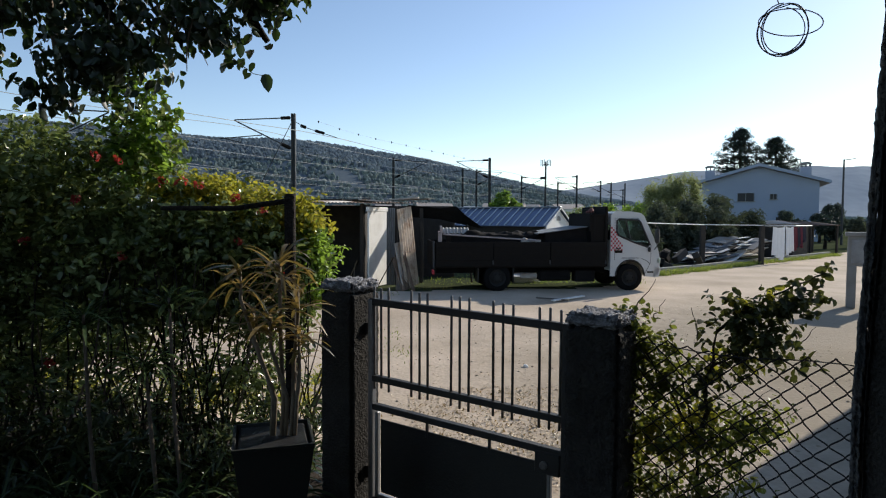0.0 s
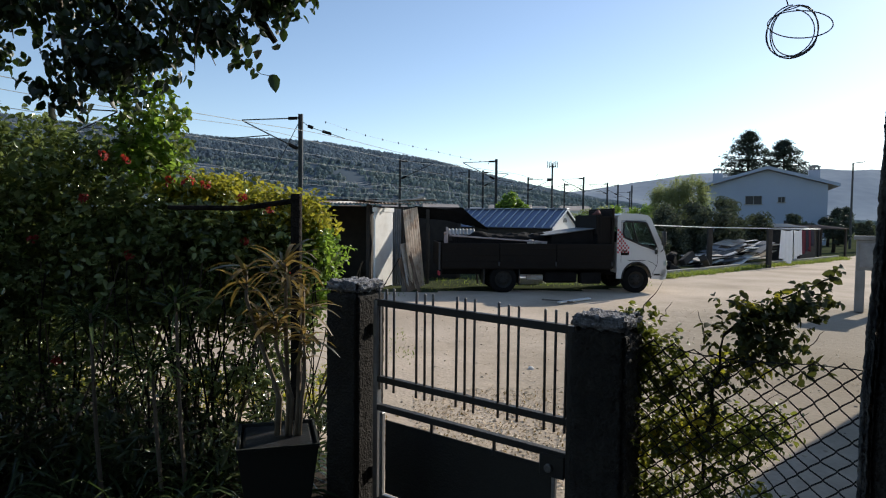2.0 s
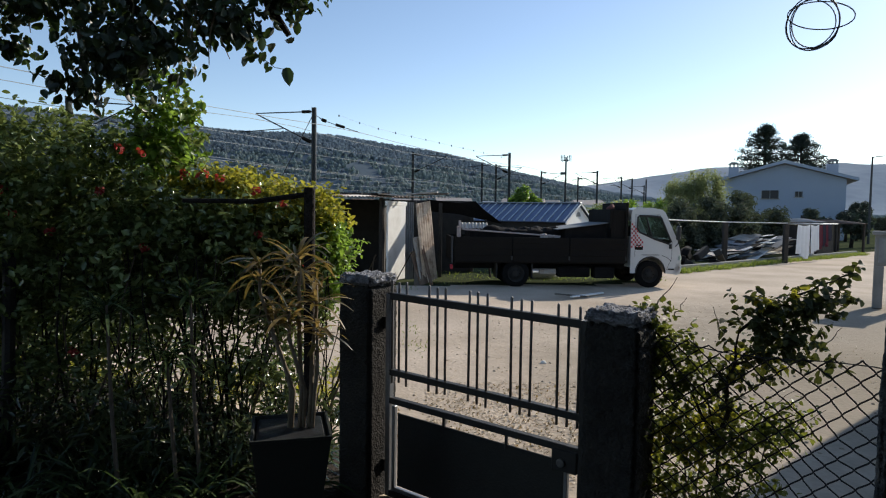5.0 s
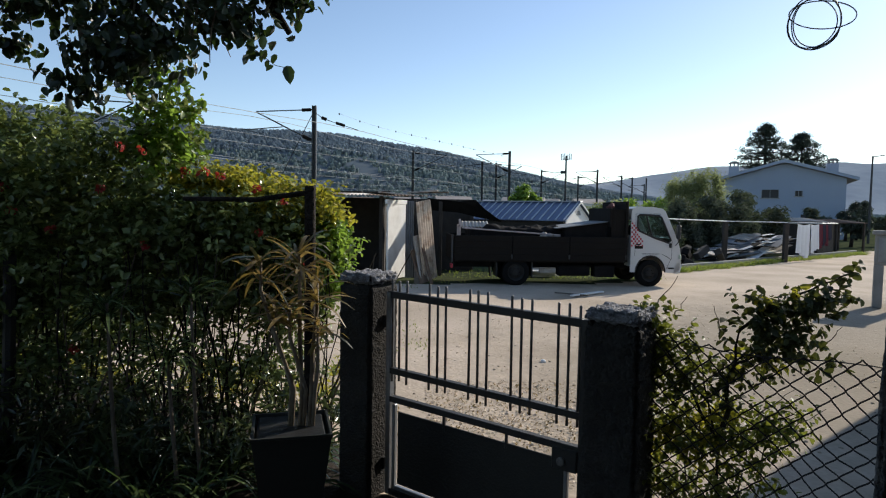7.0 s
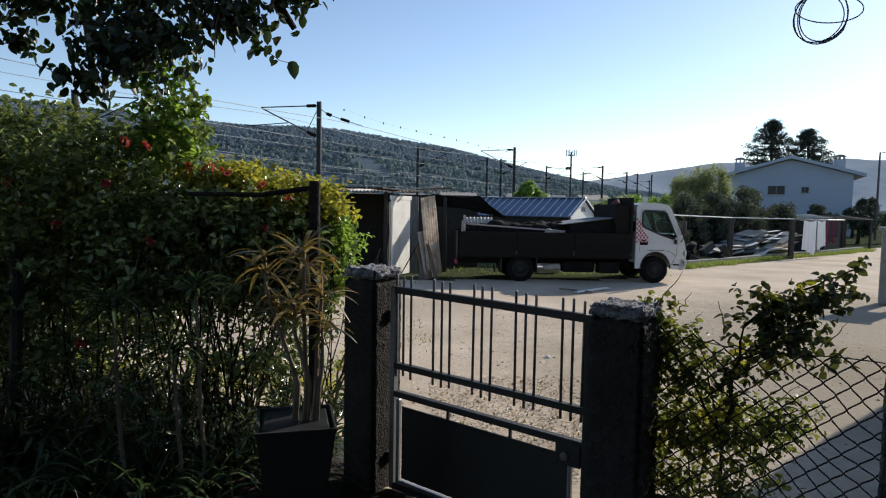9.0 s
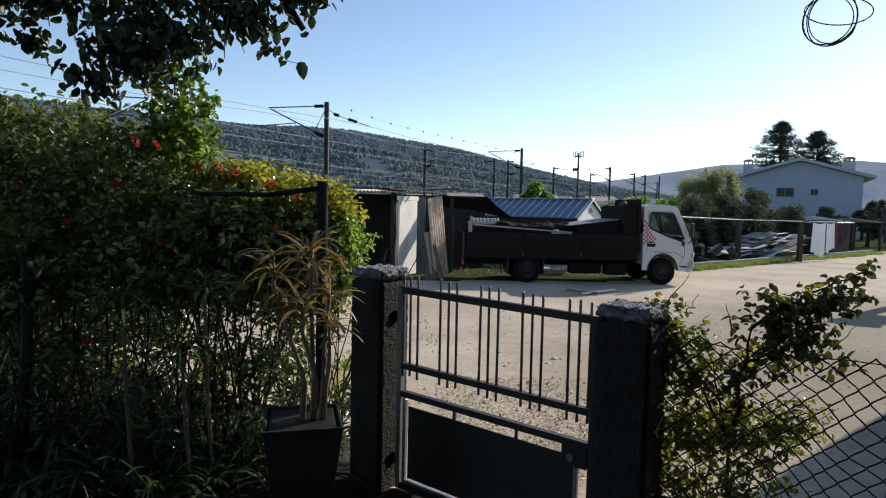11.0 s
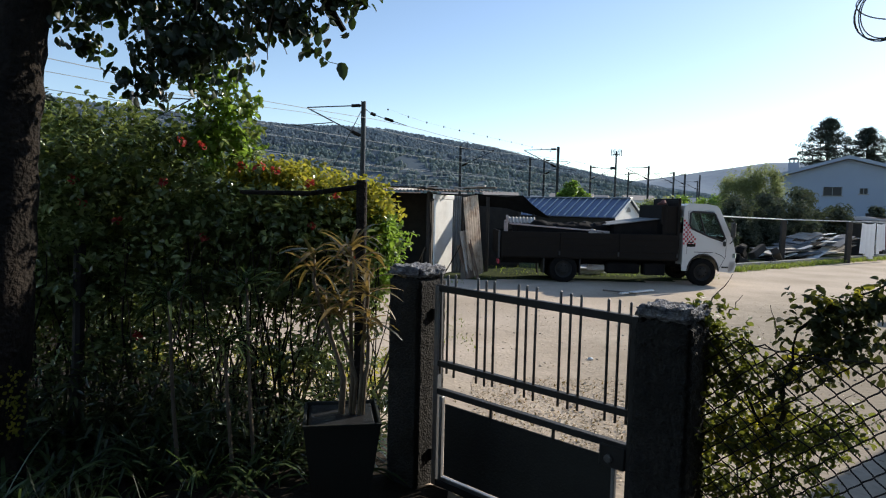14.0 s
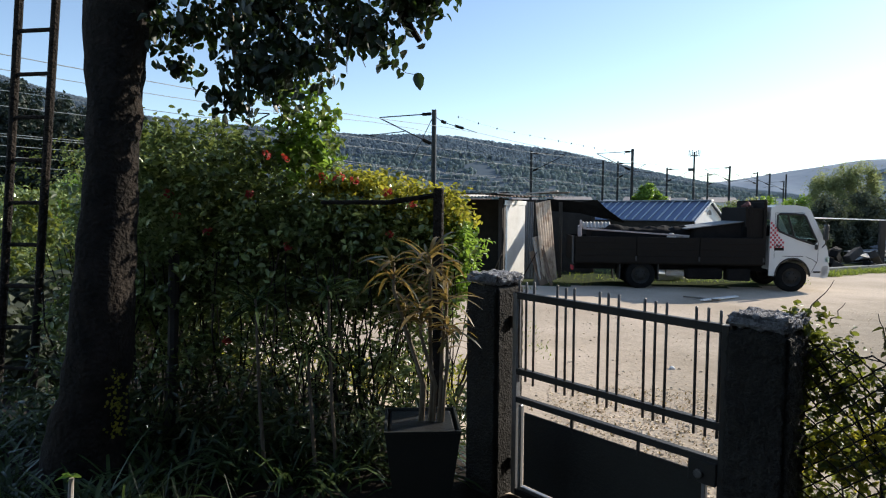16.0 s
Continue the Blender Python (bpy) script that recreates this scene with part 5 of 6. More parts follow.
# heap of sheets and boards
for i in range(80):
    u = random.random()
    x, y = 10.9 + 3.2 * u + random.uniform(-0.2, 0.2), 23.9 + u * 0.9 + random.uniform(0.2, 2.2)
    z = 0.06 + (0.25 + 0.75 * u) * random.uniform(0.05, 0.95)
    b = Build().box(-random.uniform(0.3, 0.9), random.uniform(0.3, 0.9), -random.uniform(0.06, 0.28), random.uniform(0.06, 0.28), -0.012, 0.012, 0.004, pose(x, y, z, random.uniform(-10, 10), random.uniform(-22, 0), random.uniform(-10, 40)))
    tagged(part("scrap_sheet", b, random.choice((GREY_SHEET, WHITE_BOARD, WHITE_BOARD, DARK_WOOD, DARK_METAL, WHITE_BOARD, PALE_SHEET))), "weathered sheet thrown on a scrap heap", "scrap", "scrap heap")
for i in range(4):
    b = placed(corrugated(1.3, 0.9, 0.09, 0.015), pose(11.4 + i * 0.5, 24.6 + i * 0.4, 0.25 + i * 0.17, -80 - 2 * i, -9, 20 + 6 * i))
    tagged(part("corrugated_sheet", b, random.choice((GREY_SHEET, PALE_SHEET, STEEL))), "grey corrugated sheet on the scrap heap", "scrap", "scrap heap")
for i in range(14):
    x, y = random.uniform(7.6, 10.2), random.uniform(21.8, 24.5)
    b = Build().box(-0.4, 0.4, -0.12, 0.12, -0.1, 0.14, 0.02, pose(x, y, random.uniform(0.05, 0.45), random.uniform(-30, 30), random.uniform(-30, 30), random.uniform(0, 90)))
    tagged(part("junk_piece", b, random.choice((DARK_METAL, DARK_WOOD, DARK_WOOD, DARK_METAL, CONCRETE))), "piece of junk behind the fence", "scrap", "scrap heap")
# dark plank shed and low roofs at the end of the lane
sh = thing("plank_shed", pose(17.1, 27.9, 0, 0, 0, 38), "small dark plank shed beside the lane", "shed")
for k in range(12):
    part("plank", Build().box(k * 0.145, k * 0.145 + 0.138, 0, 0.03, 0, 1.45 + random.uniform(-0.03, 0.03), 0.004), DARK_WOOD, sh)
part("side", Build().box(0, 0.03, 0.03, 1.4, 0, 1.45), DARK_WOOD, sh)
part("side", Build().box(1.71, 1.74, 0.03, 1.4, 0, 1.45), DARK_WOOD, sh)
part("roof", Build().box(-0.1, 1.85, -0.15, 1.5, 1.47, 1.52, 0.01), STEEL, sh)
for x, y, w, z, mat in ((17.2, 31.0, 3.4, 1.55, PALE_SHEET), (20.3, 31.5, 2.2, 1.5, RUST_SHEET), (15.2, 29.6, 2.2, 1.62, STEEL)):
    lr = thing("low_shelter", pose(x, y, 0, 0, 0, 20), "low open shelter with a pale sheet roof", "shelter")
    part("roof", placed(corrugated(w, 1.7, 0.09, 0.015), pose(0, 0, z, -84, 0, 0)), mat, lr)
    for dx in (0.1, w - 0.1):
        part("leg", Build().box(dx - 0.05, dx + 0.05, 0.1, 0.2, 0, z, 0.01), DARK_WOOD, lr)
        part("leg", Build().box(dx - 0.05, dx + 0.05, 1.5, 1.6, 0, z, 0.01), DARK_WOOD, lr)
    part("back", Build().box(0, w, 1.6, 1.64, 0, z), DARK_WOOD, lr)
lamp = thing("street_pole", Matrix.Translation((30.2, 43.5, 0)), "slim grey street lamp pole with a short arm", "pole")
part("pole", Build().tube([(0, 0, 0), (0, 0, 6.1)], [0.09, 0.055], 8), DARK_STEEL, lamp)
part("arm", Build().tube([(0, 0, 6.05), (0.7, -0.2, 6.15)], 0.03, 6), DARK_STEEL, lamp)


# ---- far village at the hill's foot ----
for x, y, w, l, h in ((-12, 240, 9, 8, 5), (6, 255, 14, 9, 6), (21, 262, 8, 8, 5), (34, 250, 16, 10, 6), (-30, 248, 8, 8, 5), (47, 268, 9, 8, 6), (62, 260, 12, 9, 6), (75, 275, 9, 9, 5), (-48, 244, 9, 9, 5), (90, 282, 14, 9, 6)):
    v = thing("village_house", pose(x, y, 0, 0, 0, random.uniform(-30, 30)), "small distant village house at the foot of the hill", "house", "village")
    mat = random.choice((WHITE_PAINT, WATTLE, CONCRETE))
    part("wall", Build().box(-w / 2, w / 2, -l / 2, l / 2, 0, h), mat, v)
    part("roof", Build().prism([(-l / 2 - 0.4, h), (l / 2 + 0.4, h), (0, h + 2)], -w / 2 - 0.4, w / 2 + 0.4, "x"), random.choice((ROOF_TILE, RUST_SHEET, STEEL)), v)
    for k in (-0.25, 0.25):
        part("window", Build().box(k * w - 0.6, k * w + 0.6, -l / 2 - 0.05, -l / 2 + 0.01, h * 0.5, h * 0.75), HOUSE_GLASS, v)

# ---- plants ----
def strip_mesh(name, o, d, length, width, bend, mat, seg=5):
    """Strap leaves: ribbons that leave o along d and bend over, with a fold down the middle."""
    n = len(o)
    o, d = np.asarray(o, float), np.asarray(d, float)
    d = d / np.linalg.norm(d, axis=1, keepdims=True)
    L = (np.ones(n) * length * rng.uniform(0.6, 1.25, n))[:, None]
    side = np.cross(d, np.array([0, 0, 1.0]))
    side /= np.linalg.norm(side, axis=1, keepdims=True) + 1e-6
    side = side + rng.normal(0, 0.25, (n, 3))
    b = (bend * rng.uniform(0.5, 1.5, n))[:, None]
    rows = []
    for k in range(seg + 1):
        u = k / seg
        p = o + d * L * u + np.array([0, 0, -1.0]) * b * L * u ** 2.2
        w = width * (0.55 + 1.2 * u) * (1 - u) ** 0.55 if u < 1 else 0.002
        w = min(w, width)
        nrm = np.cross(side, d)
        rows += [p + side * w / 2 + nrm * w * 0.15, p, p - side * w / 2 + nrm * w * 0.15]
    pts = np.stack(rows, 1)
    m = 3 * (seg + 1)
    quads = []
    for k in range(seg):
        for c in (0, 1):
            a = 3 * k + c
            quads.append([a, a + 1, a + 4, a + 3])
    q = np.array(quads)[None] + (np.arange(n) * m)[:, None, None]
    me = bpy.data.meshes.new(name)
    me.vertices.add(n * m)
    me.vertices.foreach_set("co", pts.reshape(-1))
    nf = n * len(quads)
    me.loops.add(nf * 4)
    me.loops.foreach_set("vertex_index", q.reshape(-1).astype(np.int32))
    me.polygons.add(nf)
    me.polygons.foreach_set("loop_start", np.arange(0, nf * 4, 4, dtype=np.int32))
    me.update(calc_edges=True)
    me.materials.append(mat)
    return me


def straps(name, o, d, length, width, bend, mat, parent=None, label=""):
    ob = new(name, strip_mesh(name, o, d, length, width, bend, mat))
    if parent:
        ob.parent = parent
    if label:
        tagged(ob, label)
    return ob


def fan(n, lift=0.3):
    """n directions that stand round an upright stem."""
    a = rng.uniform(0, 2 * math.pi, n)
    z = rng.uniform(lift, lift + 1.3, n)
    return np.stack([np.cos(a), np.sin(a), z], 1)


def hedge():
    """The flowering hedge along the front fence: stems, leafy sprays with dark gaps, a lit yellow-green top, red flowers."""
    h = thing("flowering_hedge", Matrix(), "tall overgrown hedge with red flowers and a sunlit yellow-green top", "hedge")
    mass = [((-2.75, 3.7, 1.88), (0.42, 0.35, 0.40)), ((-2.25, 3.6, 1.86), (0.45, 0.35, 0.40)), ((-2.4, 3.8, 1.48), (0.6, 0.35, 0.38)), ((-1.75, 3.75, 1.74), (0.45, 0.35, 0.38)), ((-1.6, 3.75, 1.45), (0.5, 0.28, 0.28)),
            ((-1.35, 3.85, 1.62), (0.5, 0.35, 0.30)), ((-0.95, 3.8, 1.58), (0.36, 0.30, 0.24)), ((-0.74, 3.78, 1.42), (0.16, 0.26, 0.34)), ((-1.1, 3.8, 1.38), (0.45, 0.3, 0.26)), ((-3.0, 3.9, 1.5), (0.35, 0.35, 0.5)), ((-2.9, 3.75, 1.15), (0.4, 0.3, 0.3))]
    back = [((x, y + 0.22, z), (sx, sy * 0.6, sz * 0.95)) for (x, y, z), (sx, sy, sz) in mass]
    c, n = clumps(8500, back, 0.7)
    leaves("inner_leaves", c, n, 0.060, 0.036, HEDGE_LEAF, h)
    c, n = sprays(1750, 13, mass, 0.15, 0.35)
    leaves("leaves", c, n, 0.043, 0.025, HEDGE_LEAF, h, fine=True)
    top = [((-1.3, 3.85, 1.89), (0.36, 0.26, 0.07)), ((-0.92, 3.82, 1.79), (0.32, 0.26, 0.07)), ((-0.70, 3.80, 1.70), (0.12, 0.2, 0.08))]
    flank = [((-0.64, 3.78, 1.56), (0.10, 0.2, 0.16)), ((-0.60, 3.76, 1.36), (0.07, 0.18, 0.20))]
    c, n = sprays(170, 11, flank, 0.10, 0.8)
    leaves("lit_flank_leaves", c, n, 0.036, 0.022, FRESH_LEAF, h, fine=True)
    c, n = sprays(420, 12, top, 0.11, 0.7, 0.7)
    leaves("top_leaves", c, n, 0.036, 0.021, YELLOW_LEAF, h, "sunlit yellow-green top leaves", fine=True)
    vine = [((-1.54, 3.6, 2.12), (0.20, 0.25, 0.2)), ((-1.68, 3.6, 2.10), (0.25, 0.25, 0.2)), ((-1.56, 3.55, 2.30), (0.16, 0.2, 0.16)), ((-1.62, 3.5, 2.42), (0.2, 0.2, 0.12)), ((-1.44, 3.6, 2.28), (0.07, 0.1, 0.2)), ((-1.42, 3.6, 2.05), (0.07, 0.1, 0.16))]
    c, n = sprays(60, 10, vine, 0.10, 0.8)
    leaves("climbing_foliage", c, n, 0.045, 0.031, HEDGE_LEAF, h, fine=True)
    c, n = sprays(120, 10, vine, 0.10, 0.95)
    leaves("climbing_foliage", c, n, 0.045, 0.031, FRESH_LEAF, h, "light green climbing shoots, brighter for the sun on them", fine=True)
    shoots = [((-1.95, 3.6, 2.10), (0.3, 0.3, 0.14)), ((-2.5, 3.6, 2.16), (0.4, 0.3, 0.12)), ((-1.2, 3.6, 1.66), (0.5, 0.22, 0.22)), ((-2.3, 3.4, 1.9), (0.5, 0.2, 0.2)), ((-1.7, 3.45, 1.62), (0.5, 0.15, 0.3)), ((-2.5, 3.4, 1.45), (0.5, 0.15, 0.3))]
    c, n = sprays(330, 11, shoots, 0.16, 0.9)
    leaves("foliage", c, n, 0.046, 0.028, HEDGE_LEAF, h, fine=True)
    skirt = [((-2.5, 3.55, 1.25), (0.6, 0.22, 0.15)), ((-1.8, 3.6, 1.24), (0.5, 0.22, 0.14)), ((-1.15, 3.62, 1.24), (0.45, 0.22, 0.13)), ((-2.9, 3.5, 1.1), (0.3, 0.2, 0.2))]
    c, n = sprays(300, 10, skirt, 0.17, 0.9, 0.2)
    leaves("skirt_leaves", c, n, 0.048, 0.027, HEDGE_LEAF, h, fine=True)
    # thin growth between the stems, and the dense dark foot
    thin = [((-2.6, 3.65, 1.05), (0.6, 0.25, 0.26)), ((-1.6, 3.7, 1.14), (0.6, 0.2, 0.20)), ((-0.95, 3.7, 1.14), (0.35, 0.2, 0.20)), ((-2.3, 3.75, 1.2), (0.7, 0.2, 0.2)), ((-3.0, 3.6, 0.95), (0.3, 0.3, 0.34)), ((-2.2, 3.6, 0.82), (0.7, 0.25, 0.16)), ((-1.1, 3.65, 0.80), (0.5, 0.25, 0.10)), ((-1.9, 3.9, 0.92), (1.2, 0.2, 0.22))]
    c, n = sprays(1250, 10, thin, 0.15, 0.95)
    leaves("thin_leaves", c, n, 0.042, 0.021, HEDGE_LEAF, h, fine=True)
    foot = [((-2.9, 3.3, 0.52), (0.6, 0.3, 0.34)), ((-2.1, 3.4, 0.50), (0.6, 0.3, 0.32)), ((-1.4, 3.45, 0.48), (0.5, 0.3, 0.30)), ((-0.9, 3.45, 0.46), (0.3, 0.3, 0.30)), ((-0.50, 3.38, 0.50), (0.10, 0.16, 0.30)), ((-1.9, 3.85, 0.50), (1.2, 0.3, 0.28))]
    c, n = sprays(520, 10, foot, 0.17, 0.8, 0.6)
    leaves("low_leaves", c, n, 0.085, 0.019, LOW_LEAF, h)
    for i in range(170):
        x = random.uniform(-3.2, -0.6)
        y = random.uniform(3.45, 4.0)
        pts = [(x, y, 0.25)]
        lean = random.uniform(-0.09, 0.09)
        for k in range(1, 6):
            pts.append((pts[-1][0] + lean + random.uniform(-0.06, 0.06), pts[-1][1] + random.uniform(-0.05, 0.05), 0.25 + k * 0.25))
        r = random.uniform(0.6, 1.3)
        part("stem", Build().tube(pts, [0.008 * r, 0.007 * r, 0.006 * r, 0.005 * r, 0.004 * r, 0.003], 5), TWIG if i % 6 == 0 else BARK, h)
    for x, y, z in ((-1.62, 3.2, 2.06), (-1.52, 3.22, 2.04), (-1.2, 3.45, 1.93), (-1.28, 3.42, 1.95), (-2.06, 3.33, 1.63), (-2.3, 3.3, 1.85), (-0.98, 3.42, 1.62), (-0.75, 3.45, 1.42), (-2.28, 3.35, 1.72), (-1.9, 3.25, 1.0), (-1.4, 3.45, 1.95), (-2.55, 3.3, 1.78), (-1.75, 3.25, 1.85), (-1.0, 3.45, 1.86), (-0.86, 3.45, 1.80), (-1.55, 3.3, 1.55), (-2.7, 3.3, 1.95)):
        c, n = cloud(13, (x, y, z), (0.026, 0.022, 0.020))
        leaves("flower", c, n, 0.026, 0.020, RED_PETAL, h, "red blossom")


hedge()

c, n = sprays(280, 9, [((x, y, 0.20), (r, r, 0.16)) for x, y, r in ((-1.55, 5.3, 0.30), (-1.05, 5.0, 0.24), (-2.1, 5.6, 0.32), (-2.8, 5.4, 0.3), (-0.75, 5.6, 0.2), (-3.5, 5.8, 0.4))], 0.22, 0.7, 1.0)
tagged(leaves("weeds", c, n, 0.055, 0.022, YELLOW_LEAF), "sunlit yellow-green weeds behind the hedge", "weeds", "", "stuff")

# posts and rail of the old front fence within the hedge
tagged(part("hedge_post", Build().box(-0.685, -0.635, 3.19, 3.24, 0.28, 1.875, 0.006), BARK), "dark weathered fence post standing in the hedge", "post", "hedge posts")
tagged(part("hedge_post", Build().tube([(-2.40, 3.42, 0.28), (-2.36, 3.42, 0.9), (-2.34, 3.42, 1.50)], 0.032, 8), DARK_WOOD), "dark round post half hidden by leaves", "post", "hedge posts")
tagged(part("hedge_rail", Build().tube([(-0.64, 3.22, 1.845), (-0.95, 3.26, 1.80), (-1.35, 3.32, 1.80)], [0.015, 0.014, 0.012], 7), BARK), "dark rail nailed to the post in the hedge", "rail")


# ---- the tree in the yard ----
def yard_tree():
    t = thing("yard_tree", Matrix(), "dark leaning tree trunk with mossy bark and a broad overhanging crown", "tree")
    pts = [(-2.50, 2.8, 0.2), (-2.47, 2.8, 0.5), (-2.38, 2.8, 0.9), (-2.32, 2.8, 1.4), (-2.27, 2.8, 1.9), (-2.24, 2.8, 2.3), (-2.24, 2.82, 2.7), (-2.18, 2.85, 3.2), (-2.05, 2.9, 3.9), (-1.9, 3.0, 4.8)]
    rad = [0.225, 0.19, 0.160, 0.140, 0.125, 0.125, 0.15, 0.15, 0.12, 0.06]
    b = Build()
    fine_p, fine_r = [], []
    for i in range(len(pts) - 1):
        for k in range(6):
            u = k / 6
            fine_p.append(Vector(pts[i]).lerp(Vector(pts[i + 1]), u))
            fine_r.append(rad[i] * (1 - u) + rad[i + 1] * u)
    b.tube(fine_p, fine_r, 26, True)
    b.v = [tuple(Vector(p) + (Vector(p) - Vector((-2.35, 2.8, p[2]))).normalized() * (0.022 * noise.noise(Vector(p) * 7) + 0.012 * noise.noise(Vector((p[0] * 26, p[1] * 26, p[2] * 7))))) for p in b.v]
    part("trunk", b, BARK, t, "", True)
    limbs = [[(-2.2, 2.85, 3.1), (-1.8, 2.95, 3.3), (-1.3, 3.0, 3.1), (-0.9, 3.1, 2.85), (-0.75, 3.15, 2.62)],
             [(-2.22, 2.82, 2.75), (-1.9, 2.9, 2.9), (-1.55, 3.0, 2.8), (-1.3, 3.0, 2.55)],
             [(-2.1, 2.9, 3.7), (-1.3, 2.7, 3.9), (-0.5, 2.5, 3.9), (0.1, 2.3, 3.7)],
             [(-2.2, 2.85, 3.2), (-2.5, 2.4, 3.6), (-2.6, 1.6, 3.9)],
             [(-2.2, 2.85, 3.3), (-2.8, 3.0, 3.6), (-3.4, 3.2, 3.9)]]
    for l in limbs:
        part("limb", Build().tube(l, [0.06 - 0.045 * i / (len(l) - 1) for i in range(len(l))], 8), BARK, t, "", True)
    part("pale_limb", Build().tube([(-1.70, 3.05, 2.35), (-1.72, 3.05, 2.6), (-1.76, 3.0, 3.0), (-1.85, 2.95, 3.3)], [0.012, 0.018, 0.022, 0.03], 7), TWIG, t, "", True)
    core = [((-1.55, 3.0, 2.80), (0.40, 0.35, 0.25)), ((-1.2, 3.0, 2.85), (0.35, 0.3, 0.22)), ((-0.85, 3.05, 2.88), (0.30, 0.25, 0.17)), ((-1.62, 3.0, 2.52), (0.22, 0.25, 0.22)), ((-1.38, 3.0, 2.55), (0.24, 0.25, 0.2)), ((-1.10, 3.02, 2.66), (0.22, 0.2, 0.12))]
    c, n = clumps(2100, core, 0.8)
    c = c + np.array([0.05, 0, 0])
    leaves("leaves", c, n * np.array([1, 1, 0.3]), 0.054, 0.034, TREE_LEAF, t, droop=1.2, fine=True)
    loose = [((-1.95, 3.0, 2.72), (0.38, 0.3, 0.16)), ((-1.5, 3.0, 2.45), (0.36, 0.25, 0.22)), ((-1.0, 3.05, 2.62), (0.28, 0.2, 0.14)), ((-0.78, 3.1, 2.78), (0.18, 0.2, 0.12)), ((-1.72, 3.0, 2.33), (0.12, 0.15, 0.13)), ((-2.05, 3.0, 2.52), (0.16, 0.15, 0.08)), ((-1.85, 3.0, 2.36), (0.10, 0.1, 0.08))]
    loose += [((-0.72, 3.1, 2.86), (0.22, 0.2, 0.10)), ((-2.2, 3.0, 2.72), (0.25, 0.2, 0.14))]
    c, n = clumps(1500, loose, 1.0)
    c = c + np.array([0.03, 0, 0])
    leaves("leaves", c, n * np.array([1, 1, 0.3]), 0.054, 0.035, TREE_LEAF, t, droop=1.4, fine=True)
    for i in range(10):
        x, z = random.uniform(-2.0, -1.0), random.uniform(2.7, 2.9)
        p = Vector((x, random.uniform(2.9, 3.1), z))
        dx, dz = random.uniform(-0.03, 0.04), random.uniform(0.05, 0.08)
        pts = [p + Vector((k * dx + 0.004 * k * k, 0, -k * dz)) for k in range(5)]
        part("twig", Build().tube(pts, [0.006, 0.005, 0.004, 0.003, 0.002], 5), TWIG, t)
    # one twig hanging free
    tw = [(-1.06, 3.15, 2.68), (-0.983, 3.18, 2.587), (-0.905, 3.2, 2.525), (-0.835, 3.2, 2.475), (-0.77, 3.2, 2.462)]
    part("twig", Build().tube(tw, [0.004, 0.003, 0.0025, 0.002, 0.0015], 5), TWIG, t)
    for tip, size in (((-0.95, 3.19, 2.55), 0.055), ((-0.905, 3.2, 2.525), 0.05), ((-0.87, 3.2, 2.50), 0.035), ((-0.83, 3.2, 2.53), 0.06), ((-0.845, 3.2, 2.475), 0.04), ((-0.775, 3.2, 2.475), 0.085), ((-1.0, 3.18, 2.60), 0.05)):
        leaves("twig_leaf", np.array([tip]), np.array([(0.1, -1.0, 0.35)]), size, size * 0.6, TREE_LEAF, t, jitter=0.2, droop=1.0, fine=True)
    # Sunlit spots on the mossy bark, put in as small yellow leaves.
    c = np.array([(-2.235 + 0.015 * math.sin(k * 1.7), 2.75 + 0.03 * math.cos(k * 2.3), 0.60 + 0.0022 * k) for k in range(150)]) + rng.normal(0, 0.02, (150, 3))
    tagged(leaves("sun_flecks", c, np.tile((0.8, -0.5, 0.1), (150, 1)), 0.018, 0.015, YELLOW_LEAF, t, jitter=0.3), "yellow flecks for the sunlit spots on the mossy bark", "", "", "stuff")
    # the unseen crown above the view, added to shade the yard
    high = [((-1.9, 2.9, 4.0), (1.5, 1.3, 0.7)), ((-0.6, 2.5, 4.1), (1.2, 1.1, 0.6)), ((-2.6, 1.8, 4.2), (1.2, 1.2, 0.7)), ((-3.1, 3.3, 4.2), (1.0, 1.0, 0.6)), ((-1.6, 2.8, 3.3), (0.9, 0.6, 0.35)), ((0.2, 2.4, 3.9), (0.6, 0.7, 0.4))]
    c, n = clumps(5500, high, 0.5)
    leaves("crown", c, n, 0.13, 0.075, TREE_LEAF, t)
    return t


yard_tree()


# ---- ladder ----
lad = thing("ladder", Matrix(), "dark wooden ladder leaning up beside the tree", "ladder")
A0, A1, B0, B1 = Vector((-3.84, 3.6, 0.28)), Vector((-3.50, 3.6, 3.6)), Vector((-3.57, 3.6, 0.28)), Vector((-3.22, 3.6, 3.6))
for p, q in ((A0, A1), (B0, B1)):
    part("rail", Build().tube([p, p.lerp(q, 0.5), q], 0.026, 8), BARK, lad)
for k in range(12):
    u = 0.03 + k * 0.085
    part("rung", Build().tube([A0.lerp(A1, u), B0.lerp(B1, u)], 0.014, 7), BARK, lad)
stake = thing("plant_stake", Matrix(), "short pale cut stem with one leaf in the bed", "stake")
part("stem", Build().tube([(-2.03, 2.2, 0.28), (-2.03, 2.2, 0.50), (-2.02, 2.2, 0.63)], [0.014, 0.012, 0.010], 8), PALE_SHEET, stake)
leaves("leaves", np.array([(-2.02, 2.2, 0.64)] * 7), np.tile((0, 0, 1.0), (7, 1)), 0.06, 0.03, FRESH_LEAF, stake)


